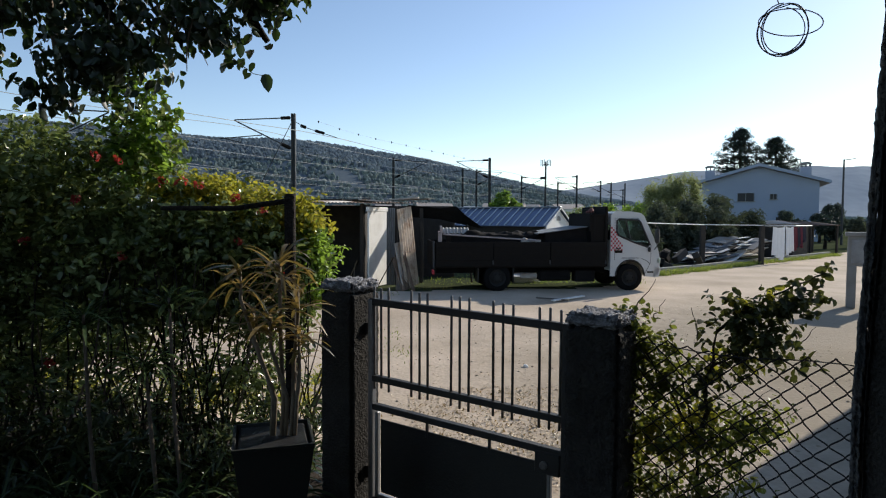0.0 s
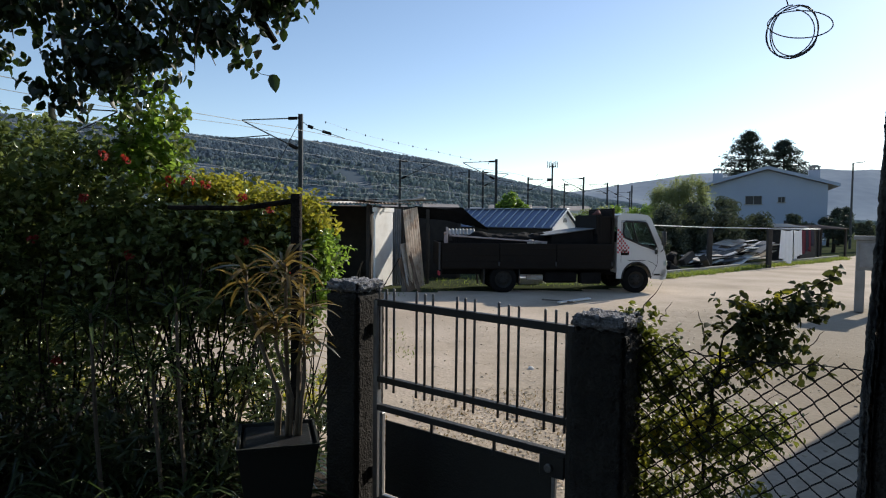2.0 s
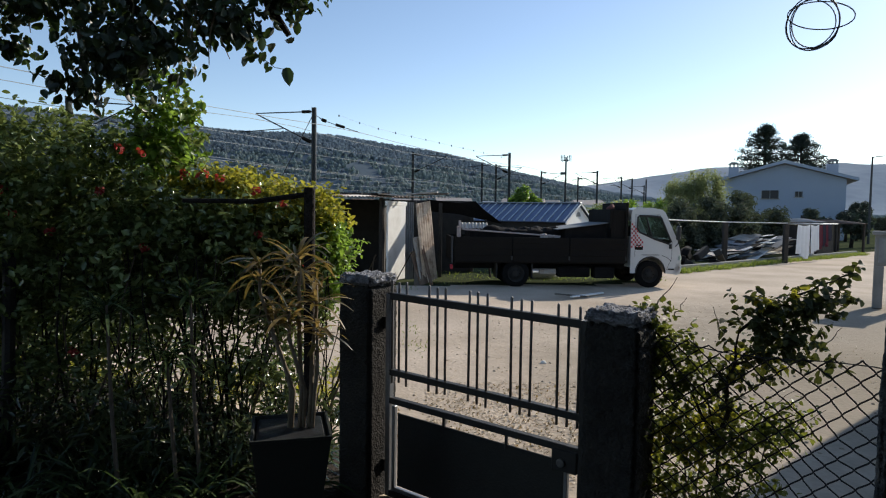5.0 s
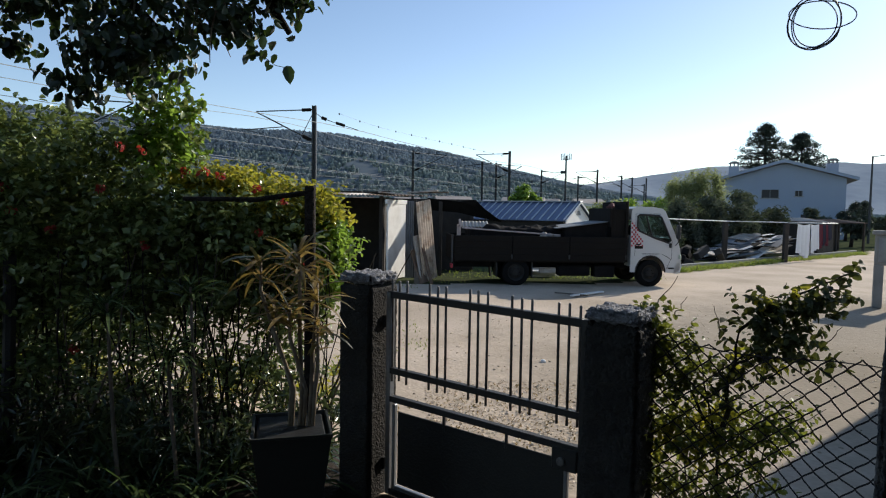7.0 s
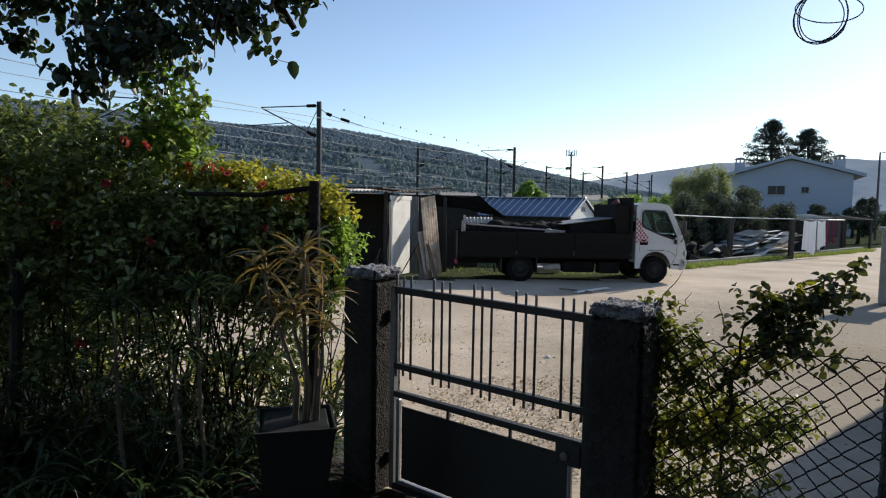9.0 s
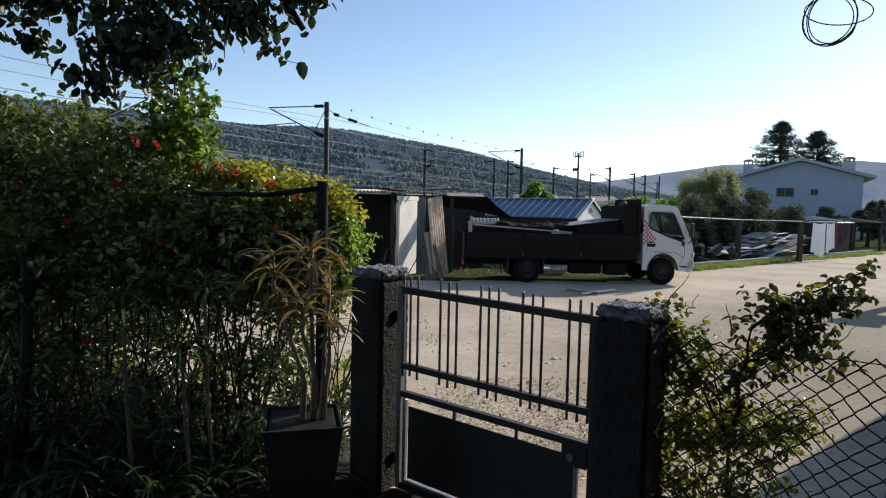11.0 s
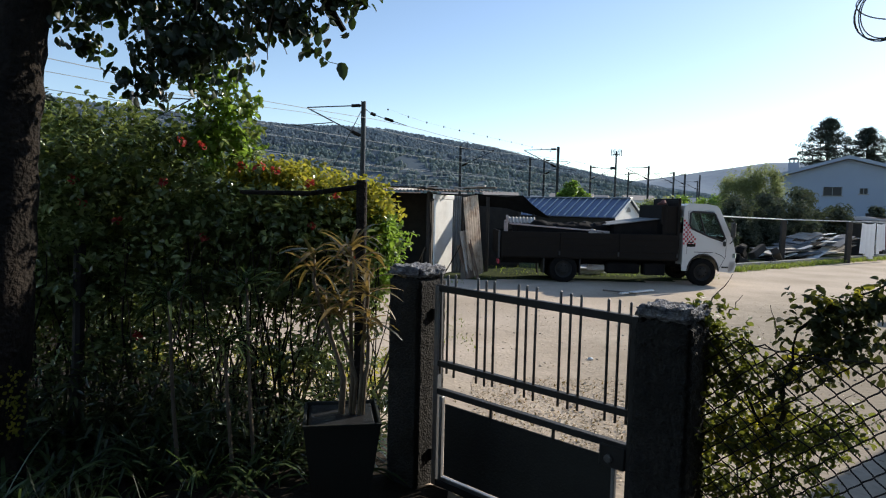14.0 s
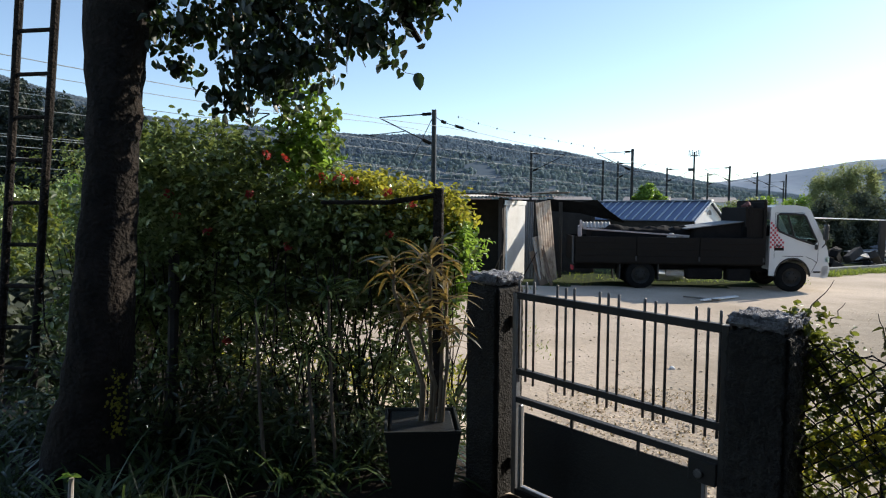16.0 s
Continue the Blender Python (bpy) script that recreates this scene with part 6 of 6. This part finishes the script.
# ---- potted dracaena ----
def potted(x, y, rim_z):
    p = thing("potted_plant", Matrix.Translation((x, y, 0)), "leggy potted plant with strap leaves in a square dark pot", "potted plant")
    h0, wt, wb = 0.285, 0.165, 0.095
    turn = Matrix.Rotation(0.25, 4, "Z")
    prof = [(wb, h0), (wt - 0.004, rim_z - 0.012), (wt, rim_z - 0.010), (wt, rim_z), (wt - 0.010, rim_z), (wt - 0.022, rim_z - 0.06)]
    pot = Build()
    for w, z in prof:
        for cx, cy in ((-1, -1), (1, -1), (1, 1), (-1, 1)):
            pot.v.append(tuple(turn @ Vector((cx * w, cy * w, z))))
    for k in range(len(prof) - 1):
        for i in range(4):
            pot.f.append((k * 4 + i, k * 4 + (i + 1) % 4, (k + 1) * 4 + (i + 1) % 4, (k + 1) * 4 + i))
    pot.f.append((3, 2, 1, 0))
    part("pot", pot, POT, p)
    part("soil", Build().box(-0.143, 0.143, -0.143, 0.143, rim_z - 0.07, rim_z - 0.008, 0.01, turn), BLACK_PLASTIC, p)
    heads = [(0.035, 0.0, 1.56, 0.23, 38), (-0.12, -0.04, 1.53, 0.20, 26), (0.10, 0.05, 1.44, 0.18, 32), (0.0, -0.03, 1.33, 0.19, 28), (-0.09, 0.04, 1.34, 0.19, 22), (0.11, 0.02, 1.24, 0.14, 26)]
    for i, (hx, hy, hz, L, n) in enumerate(heads):
        sx = (0.035, 0.0, 0.075, 0.05, -0.01, 0.09)[i]
        pts = [(sx, 0.0, rim_z - 0.06), (sx + 0.01, 0.01, rim_z + 0.15), (sx * 0.6 + hx * 0.4 + random.uniform(-0.015, 0.015), hy / 2, (rim_z + hz) / 2), (hx, hy, hz - 0.12), (hx, hy, hz)]
        part("cane", Build().tube(pts, [0.009, 0.010, 0.009, 0.008, 0.006], 7), CANE, p, "", True)
        o = np.array([(hx, hy, hz + rng.uniform(-0.10, 0.02)) for _ in range(n)])
        straps("leaf_rosette", o, fan(n, -0.05), L, 0.019, 0.45, STRAP_LEAF, p, "narrow yellow-brown strap leaves")


potted(-0.625, 2.66, 0.825)
for x, y, z, L in ((-1.62, 3.05, 1.28, 0.30), (-1.35, 3.1, 1.02, 0.30), (-1.25, 3.15, 1.35, 0.22)):
    d = thing("strap_plant", Matrix(), "tall strap-leaved plant growing before the hedge", "plant", "strap plants")
    part("cane", Build().tube([(x + 0.05, y, 0.26), (x + 0.02, y, 0.7), (x, y, z)], [0.012, 0.010, 0.007], 7), TWIG, d)
    o = np.array([(x, y, z + rng.uniform(-0.08, 0.02)) for _ in range(40)])
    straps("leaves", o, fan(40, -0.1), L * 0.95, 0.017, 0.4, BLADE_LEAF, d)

# low bed of dark blades in the shade
count = 0
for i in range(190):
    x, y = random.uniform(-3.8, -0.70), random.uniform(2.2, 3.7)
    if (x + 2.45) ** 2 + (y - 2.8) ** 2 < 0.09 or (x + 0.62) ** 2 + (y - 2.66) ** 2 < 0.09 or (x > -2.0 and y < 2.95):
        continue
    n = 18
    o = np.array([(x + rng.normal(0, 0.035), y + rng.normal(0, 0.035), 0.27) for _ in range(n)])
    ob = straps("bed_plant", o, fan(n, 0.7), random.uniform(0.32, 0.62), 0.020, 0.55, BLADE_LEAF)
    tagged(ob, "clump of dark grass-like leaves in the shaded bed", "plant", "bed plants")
for x in (-1.85, -1.7, -1.3, -2.6):
    o = np.array([(x + rng.normal(0, 0.05), 2.45 + rng.normal(0, 0.05), 0.27) for _ in range(24)])
    tagged(straps("dry_tuft", o, fan(24, 2.2), 0.32, 0.005, 0.15, TREE_LEAF), "dry brown stalks in the garden bed", "plant", "dry stalks")


# ---- rose bush by the fence ----
def branch(p, q, r, jitter, n=5):
    pts = [Vector(p).lerp(Vector(q), k / n) + Vector((random.uniform(-jitter, jitter), random.uniform(-jitter, jitter), random.uniform(-jitter, jitter) * 0.4)) * (0 < k < n) for k in range(n + 1)]
    return pts, Build().tube(pts, [r * (1 - 0.7 * k / n) for k in range(n + 1)], 5)


def rose_bush():
    b = thing("rose_bush", Matrix(), "straggling rose bush with sunlit leaves beside the wire fence", "bush")
    root = (1.10, 2.38, 0.22)
    stems = [((1.10, 2.34, 0.95), (1.13, 2.30, 1.33), 0.011), ((1.13, 2.30, 1.33), (1.30, 2.27, 1.46), 0.007), ((1.30, 2.27, 1.46), (1.50, 2.23, 1.56), 0.005), ((1.12, 2.31, 1.2), (1.36, 2.27, 1.30), 0.006),
             ((1.09, 2.36, 0.9), (0.88, 2.42, 1.26), 0.007), ((0.88, 2.42, 1.26), (0.82, 2.43, 1.40), 0.005), ((1.08, 2.36, 0.9), (1.0, 2.40, 1.30), 0.005), ((1.11, 2.34, 0.9), (1.34, 2.28, 1.02), 0.006)]
    part("stem", branch(root, stems[0][0], 0.014, 0.015, 6)[1], BARK, b)
    for p, q, r in stems:
        part("stem", branch(p, q, r, 0.012, 6)[1], BARK, b)
    for dx in (-0.16, -0.08, 0.1, 0.2):
        part("stem", branch((root[0] + dx * 0.5, root[1], root[2]), (root[0] + dx, 2.36, 0.95), 0.007, 0.02, 6)[1], TWIG, b)
    # head above the wire, its leaves darkened because it stands against the light
    head = [((1.19, 2.28, 1.39), (0.07, 0.06, 0.07)), ((1.27, 2.28, 1.38), (0.10, 0.06, 0.09)), ((1.38, 2.26, 1.42), (0.08, 0.06, 0.08)), ((1.24, 2.28, 1.30), (0.10, 0.06, 0.06)), ((1.36, 2.26, 1.32), (0.06, 0.05, 0.05)), ((1.45, 2.25, 1.47), (0.04, 0.04, 0.04)), ((1.17, 2.30, 1.20), (0.07, 0.05, 0.07)), ((1.29, 2.28, 1.22), (0.07, 0.05, 0.05)), ((1.10, 2.33, 1.10), (0.05, 0.05, 0.06))]
    c, n = sprays(150, 9, head, 0.07, 0.7, 0.2)
    leaves("leaves", c, n, 0.031, 0.021, DARK_ROSE, b, "upper leaves coloured dark as a backlit silhouette", fine=True)
    tips = [((1.50, 2.23, 1.54), (0.02, 0.02, 0.025)), ((1.10, 2.30, 1.33), (0.02, 0.03, 0.03)), ((1.14, 2.29, 1.45), (0.03, 0.03, 0.01)), ((1.42, 2.25, 1.22), (0.03, 0.03, 0.03))]
    c, n = sprays(12, 7, tips, 0.06, 0.8)
    leaves("leaves", c, n, 0.036, 0.026, DARK_ROSE, b, fine=True)
    # Yellow leaves here and at the foot stand for the sunlit ones.
    c, n = sprays(14, 7, [((1.24, 2.27, 1.44), (0.08, 0.04, 0.02)), ((1.2, 2.3, 1.22), (0.1, 0.05, 0.04))], 0.06, 0.8)
    leaves("sunlit_rose_leaves", c, n, 0.034, 0.024, YELLOW_LEAF, b, "sunlit yellow-green leaves", fine=True)
    # green branches beside the pillar
    side = [((0.86, 2.42, 1.24), (0.06, 0.05, 0.09)), ((0.95, 2.41, 1.25), (0.07, 0.05, 0.05)), ((0.84, 2.43, 1.12), (0.05, 0.05, 0.05)), ((0.96, 2.40, 1.10), (0.07, 0.05, 0.07)), ((0.84, 2.43, 1.36), (0.05, 0.04, 0.03)), ((0.88, 2.42, 1.33), (0.03, 0.03, 0.05)), ((1.02, 2.38, 1.14), (0.06, 0.05, 0.08)), ((0.90, 2.42, 1.16), (0.08, 0.05, 0.08))]
    c, n = sprays(150, 9, side, 0.075, 0.8)
    leaves("leaves", c, n, 0.028, 0.018, BUSH_GREEN, b, fine=True)
    # tangled foot
    foot = [((0.92, 2.42, 0.92), (0.12, 0.12, 0.13)), ((1.10, 2.37, 0.88), (0.17, 0.12, 0.14)), ((0.90, 2.45, 0.66), (0.14, 0.14, 0.18)), ((1.26, 2.32, 0.90), (0.11, 0.1, 0.13)), ((1.12, 2.36, 0.64), (0.2, 0.13, 0.16)), ((1.34, 2.3, 0.98), (0.06, 0.06, 0.07))]
    c, n = sprays(430, 9, foot, 0.09, 0.85)
    leaves("leaves", c, n, 0.026, 0.016, BUSH_GREEN, b, fine=True)
    c, n = sprays(110, 8, [((0.95, 2.42, 0.90), (0.16, 0.1, 0.13)), ((1.10, 2.40, 0.92), (0.10, 0.1, 0.10))], 0.09, 0.9)
    leaves("sunlit_rose_leaves", c, n, 0.025, 0.016, YELLOW_LEAF, b, "sunlit yellow-green leaves", fine=True)
    for p, q in (((0.86, 2.42, 1.40), (0.93, 2.4, 1.52)), ((0.93, 2.42, 1.36), (0.97, 2.4, 1.44)), ((1.42, 2.25, 1.28), (1.47, 2.23, 1.36)), ((1.06, 2.31, 1.30), (1.03, 2.3, 1.42)), ((1.3, 2.28, 0.95), (1.44, 2.25, 1.05)), ((1.2, 2.3, 1.0), (1.33, 2.26, 1.12))):
        part("bare_twig", branch(p, q, 0.003, 0.008, 5)[1], TWIG, b)


rose_bush()


# ---- trees and bushes across the lane ----
def tree(name, x, y, trunk_h, blobs, n, leaf, width, mat, label, category="tree", r=0.15, group=""):
    t = thing(name, Matrix.Translation((x, y, 0)), label, category, group)
    part("trunk", Build().tube([(0, 0, -0.05), (0.05, 0, trunk_h * 0.5), (0, 0.05, trunk_h)], [r, r * 0.8, r * 0.5], 8), BARK, t, "", True)
    for c, s in blobs:
        part("limb", Build().tube([(0, 0, trunk_h * 0.6), (c[0] * 0.5, c[1] * 0.5, (trunk_h * 0.6 + c[2]) / 2), c], [r * 0.4, r * 0.3, r * 0.1], 5), BARK, t)
    small = []
    for c, s in blobs:
        for _ in range(16):
            d = Vector((random.gauss(0, 1), random.gauss(0, 1), random.gauss(0, 1))).normalized()
            small.append(((c[0] + d.x * s[0] * 0.75, c[1] + d.y * s[1] * 0.75, c[2] + d.z * s[2] * 0.75), (s[0] * random.uniform(0.22, 0.42), s[1] * 0.32, s[2] * random.uniform(0.22, 0.42))))
    c, m = clumps(n, small, 0.6)
    leaves("crown", c, m, leaf, width, mat, t)
    return t


tree("willow_tree", 14.1, 34.5, 2.2, [((-0.8, 0, 2.8), (0.9, 0.9, 1.4)), ((0.7, 0, 3.1), (0.9, 0.9, 1.4)), ((0, 0, 1.5), (1.6, 1.1, 1.2)), ((0.0, 0, 3.8), (0.8, 0.6, 0.8)), ((-0.2, 0.3, 2.6), (1.3, 0.8, 1.2))], 11000, 0.17, 0.05, OLIVE_LEAF, "grey-green feathery tree beside the white house")
wt = thing("willow_shoots", Matrix.Translation((14.1, 34.5, 0)), "upright feathery pale shoots of a grey-green shrub", "shrub")
c, n = sprays(420, 14, [((-0.9, -0.3, 2.9), (0.7, 0.6, 0.8)), ((0.5, -0.3, 3.3), (0.9, 0.6, 0.7)), ((1.2, -0.2, 2.6), (0.6, 0.6, 0.9)), ((-0.2, -0.4, 1.8), (1.6, 0.6, 1.0))], 0.85, 0.8, 1.6)
leaves("foliage", c, n, 0.17, 0.035, OLIVE_LEAF, wt)
part("stem", Build().tube([(0, 0, -0.05), (0.1, 0, 1.4), (0, 0, 3.0)], [0.08, 0.06, 0.03], 7), BARK, wt)
for x, y, s, mat in ((14.2, 29.8, 1.35, BUSH_LEAF), (15.5, 30.2, 1.35, BUSH_LEAF), (12.6, 29.0, 1.25, BUSH_LEAF), (11.2, 27.6, 1.15, BUSH_LEAF), (9.9, 26.6, 1.1, BUSH_LEAF), (8.6, 25.0, 0.95, BUSH_LEAF), (12.9, 27.4, 1.1, BUSH_LEAF), (16.6, 31.5, 1.0, BUSH_LEAF)):
    tree("dark_bush", x, y, 1.2 * s, [((0, 0, 1.35 * s), (1.0 * s, 0.9 * s, 0.9 * s)), ((-0.5 * s, 0, 0.7 * s), (0.8 * s, 0.7 * s, 0.7 * s)), ((0.6 * s, 0, 0.8 * s), (0.7 * s, 0.7 * s, 0.7 * s))], 5000, 0.14, 0.075, mat, "dusty dark green bush behind the plot", "bush", 0.08, "bushes")
for x, y, s in ((6.7, 27, 0.95), (8.1, 30, 1.05), (10.2, 38, 1.3), (12.6, 40, 1.3), (14.8, 42, 1.35), (7.7, 33, 1.1), (17.5, 46, 1.3), (20.5, 50, 1.4)):
    tree("green_bush", x, y, 1.2 * s, [((0, 0, 1.4 * s), (1.1 * s, 0.9 * s, 0.8 * s)), ((-0.6 * s, 0, 0.8 * s), (0.8 * s, 0.7 * s, 0.8 * s)), ((0.7 * s, 0, 0.9 * s), (0.8 * s, 0.7 * s, 0.7 * s))], 3600, 0.19, 0.10, random.choice((FRESH_LEAF, OLIVE_LEAF, HEDGE_LEAF)), "green bush along the railway side", "bush", 0.08, "bushes")
tree("fresh_green_tree", 6.2, 45.0, 2.4, [((0, 0, 3.0), (0.8, 0.8, 0.8)), ((-0.6, 0, 2.4), (0.8, 0.7, 0.6)), ((0.7, 0, 2.4), (0.7, 0.7, 0.6))], 4500, 0.22, 0.13, FRESH_LEAF, "fresh light green tree behind the hut")


def pine(x, y, h, r):
    """A pine with tiers of limbs that end in tufts of needles."""
    t = thing("pine_tree", Matrix.Translation((x, y, 0)), "dark full-crowned pine rising behind the white house", "tree", "pines")
    part("trunk", Build().tube([(0, 0, -0.05), (0.15, 0, h * 0.5), (0, 0.1, h * 0.96)], [0.32, 0.22, 0.06], 8), BARK, t, "", True)
    tufts = [((0, 0, h - 0.35), (0.45, 0.45, 0.4))]
    for k in range(9):
        u = k / 8
        z, reach = h * (0.54 + 0.42 * u), r * (min(1.0, 0.78 + 0.9 * u) - 0.80 * u ** 1.5)
        turn = random.uniform(0, 6)
        for j in range(7):
            a = turn + j * 0.9 + random.uniform(-0.25, 0.25)
            q = reach * random.uniform(0.72, 1.1)
            tip = (math.cos(a) * q, math.sin(a) * q, z + random.uniform(-0.1, 0.35))
            part("limb", Build().tube([(0, 0, z - 0.3), (tip[0] * 0.6, tip[1] * 0.6, z - 0.2), tip], [0.07, 0.05, 0.02], 5), BARK, t)
            for w in (0.28, 0.55, 0.8, 1.0):
                tufts.append(((tip[0] * w, tip[1] * w, tip[2] + random.uniform(-0.1, 0.2)), (0.62, 0.62, 0.36)))
    c, m = clumps(10000, tufts, 0.7)
    leaves("crown", c, m, 0.30, 0.08, PINE_LEAF, t)


pine(39.0, 75, 12.8, 3.6)
pine(44.0, 76, 12.0, 3.7)
for x, y, s in ((33.4, 49.5, 0.9), (37.2, 55, 1.0), (39.5, 58, 1.0), (31.2, 47.5, 0.7), (22.0, 35.5, 0.55), (25.0, 37.5, 0.6), (28.0, 39.0, 0.6), (24.0, 40.0, 0.7)):
    tree("garden_tree", x, y, 1.6 * s, [((0, 0, 2.5 * s), (0.9 * s, 0.9 * s, 0.9 * s)), ((0.3, 0, 1.6 * s), (1.0 * s, 0.9 * s, 0.7 * s))], 2500, 0.2, 0.08, random.choice((BUSH_LEAF, PINE_LEAF)), "small dark garden tree beside the white house", "tree", 0.12, "garden trees")
# garden seen beyond the trunk
for x, y, s, mat in ((-8.6, 9.5, 1.0, BUSH_GREEN), (-10.8, 10.5, 1.1, HEDGE_LEAF), (-7.2, 8.4, 0.7, BUSH_GREEN), (-9.8, 13, 1.2, FRESH_LEAF), (-12.5, 14, 1.2, HEDGE_LEAF), (-6.3, 7.6, 0.6, BUSH_LEAF), (-14, 17, 1.4, FRESH_LEAF), (-4.7, 5.0, 0.55, BUSH_LEAF), (-5.3, 6.3, 0.7, BUSH_GREEN), (-4.4, 4.3, 0.5, BUSH_LEAF), (-6.6, 6.4, 0.6, BUSH_GREEN), (-15.5, 19, 1.9, HEDGE_LEAF), (-18.5, 21, 2.1, BUSH_GREEN)):
    tree("garden_bush", x, y, 1.0 * s, [((0, 0, 1.3 * s), (1.0 * s, 0.9 * s, 0.8 * s)), ((-0.6 * s, 0, 0.7 * s), (0.8 * s, 0.7 * s, 0.6 * s)), ((0.7 * s, 0, 0.8 * s), (0.7 * s, 0.7 * s, 0.6 * s))], 2500, 0.13, 0.07, mat, "sunlit green bush in the neighbouring garden", "bush", 0.07, "garden bushes")
for x, y, h in ((-58, 60, 16.5), (-53.5, 62, 15), (-48, 64, 13.0), (-62, 62, 17), (-56, 58, 14.5), (-51, 59, 12.5), (-60, 59, 14), (-31, 43, 7.6), (-27, 40, 6.0)):
    tree("tall_tree", x, y, h * 0.7, [((0, 0, h * 0.85), (2.2, 2, 1.9)), ((-1.3, 0, h * 0.65), (1.8, 1.6, 1.4)), ((1.4, 0, h * 0.68), (1.8, 1.6, 1.4)), ((0, 0, h * 0.45), (2.6, 2, 2.2)), ((-1.2, 0, h * 0.52), (2.0, 2, 1.8)), ((1.2, 0, h * 0.3), (2.4, 2, 2.0))], 3200, 0.62, 0.3, PINE_LEAF, "tall dark tree on the slope beyond the railway", "tree", 0.3, "tall trees")


# ---- grass ----
def grass(name, spots, n_each, length, label, mat=GRASS):
    o = []
    for x, y, sx, sy in spots:
        k = int(n_each * sx * sy) + 4
        xs, ys = rng.uniform(x - sx, x + sx, k), rng.uniform(y - sy, y + sy, k)
        o += [(a, c, ground_height(a, c) - 0.01) for a, c in zip(xs, ys)]
    ob = straps(name, np.array(o), fan(len(o), 0.8), length, 0.012 + length * 0.03, 0.35, mat)
    return tagged(ob, label, "grass", "", "stuff")


verge = []
for (x0, y0), (x1, y1) in zip(kerb_pts, kerb_pts[1:]):
    for k in range(18):
        u = k / 18
        verge.append((x0 + (x1 - x0) * u + 0.15, y0 + (y1 - y0) * u - 0.38 + random.uniform(-0.08, 0.08), 0.2, random.uniform(0.1, 0.28)))
grass("verge_grass", verge, 1500, 0.26, "green weeds along the foot of the kerb")
grass("shed_grass", [(1.6, 16.9, 2.6, 0.5), (4.6, 17.2, 1.6, 0.6), (0.2, 15.3, 0.6, 0.3), (-0.9, 14.3, 0.5, 0.25), (3.0, 18.5, 3.5, 1.0)], 260, 0.11, "rough grass behind and under the truck")
grass("gate_grass", [(-0.55, 8.6, 0.5, 0.5), (-0.9, 9.6, 0.6, 0.5), (-0.3, 7.8, 0.25, 0.4), (-1.5, 6.5, 0.8, 0.8), (-2.6, 6.2, 0.8, 0.8)], 220, 0.09, "thin grass at the edge of the lane")
grass("field_grass", [(-11, 12, 4, 4), (-9, 8, 2.5, 2)], 130, 0.22, "tall sunlit grass in the neighbouring garden")
grass("dry_straw", [(0.75, 4.6, 0.8, 0.6), (0.3, 5.2, 0.7, 0.6), (0.9, 5.6, 0.8, 0.7)], 900, 0.045, "dry straw and litter on the ground before the gate", STRAP_LEAF)

# ---- litter ----
def litter(name, n, box, label):
    x0, x1, y0, y1 = box
    c = np.stack([rng.uniform(x0, x1, n), rng.uniform(y0, y1, n), np.zeros(n)], 1)
    c[:, 2] = [ground_height(x, y) + 0.006 for x, y in c[:, :2]]
    tagged(leaves(name, c, np.tile((0, 0, 2.0), (n, 1)), 0.028, 0.014, LITTER, droop=0.0), label, "litter", "", "stuff")


litter("gate_litter", 4200, (-0.1, 1.7, 3.9, 6.4), "dry straw and leaf litter before the gate")
litter("lane_litter", 2200, (-1.0, 6.0, 6.0, 12.5), "scattered bits of straw on the sandy lane")

# ---- stones ----
for i in range(260):
    x, y = random.uniform(-0.6, 4.2), random.uniform(4.2, 11.5)
    r = random.uniform(0.006, 0.02)
    if i == 0:
        x, y, r = 1.262, 7.23, 0.04
    b = Build()
    n = 7
    pts = []
    for j, (q, h) in enumerate(((0.8, -0.3), (1.0, 0.1), (0.6, 0.6))):
        pts += [(x + math.cos(k * 6.283 / n) * r * q * random.uniform(0.8, 1.2), y + math.sin(k * 6.283 / n) * r * q, ground_height(x, y) + r * h) for k in range(n)]
    pts.append((x, y, ground_height(x, y) + r * 0.75))
    b.add(pts, [(s * n + k, s * n + (k + 1) % n, (s + 1) * n + (k + 1) % n, (s + 1) * n + k) for s in range(2) for k in range(n)] + [(2 * n + k, 2 * n + (k + 1) % n, 3 * n) for k in range(n)])
    tagged(part("stone", b, WHITE_BOARD if i == 0 else SAND, None, "", True), "pale stone lying on the sandy lane" if i == 0 else "small loose stone on the sandy lane", "stone", "loose stones")
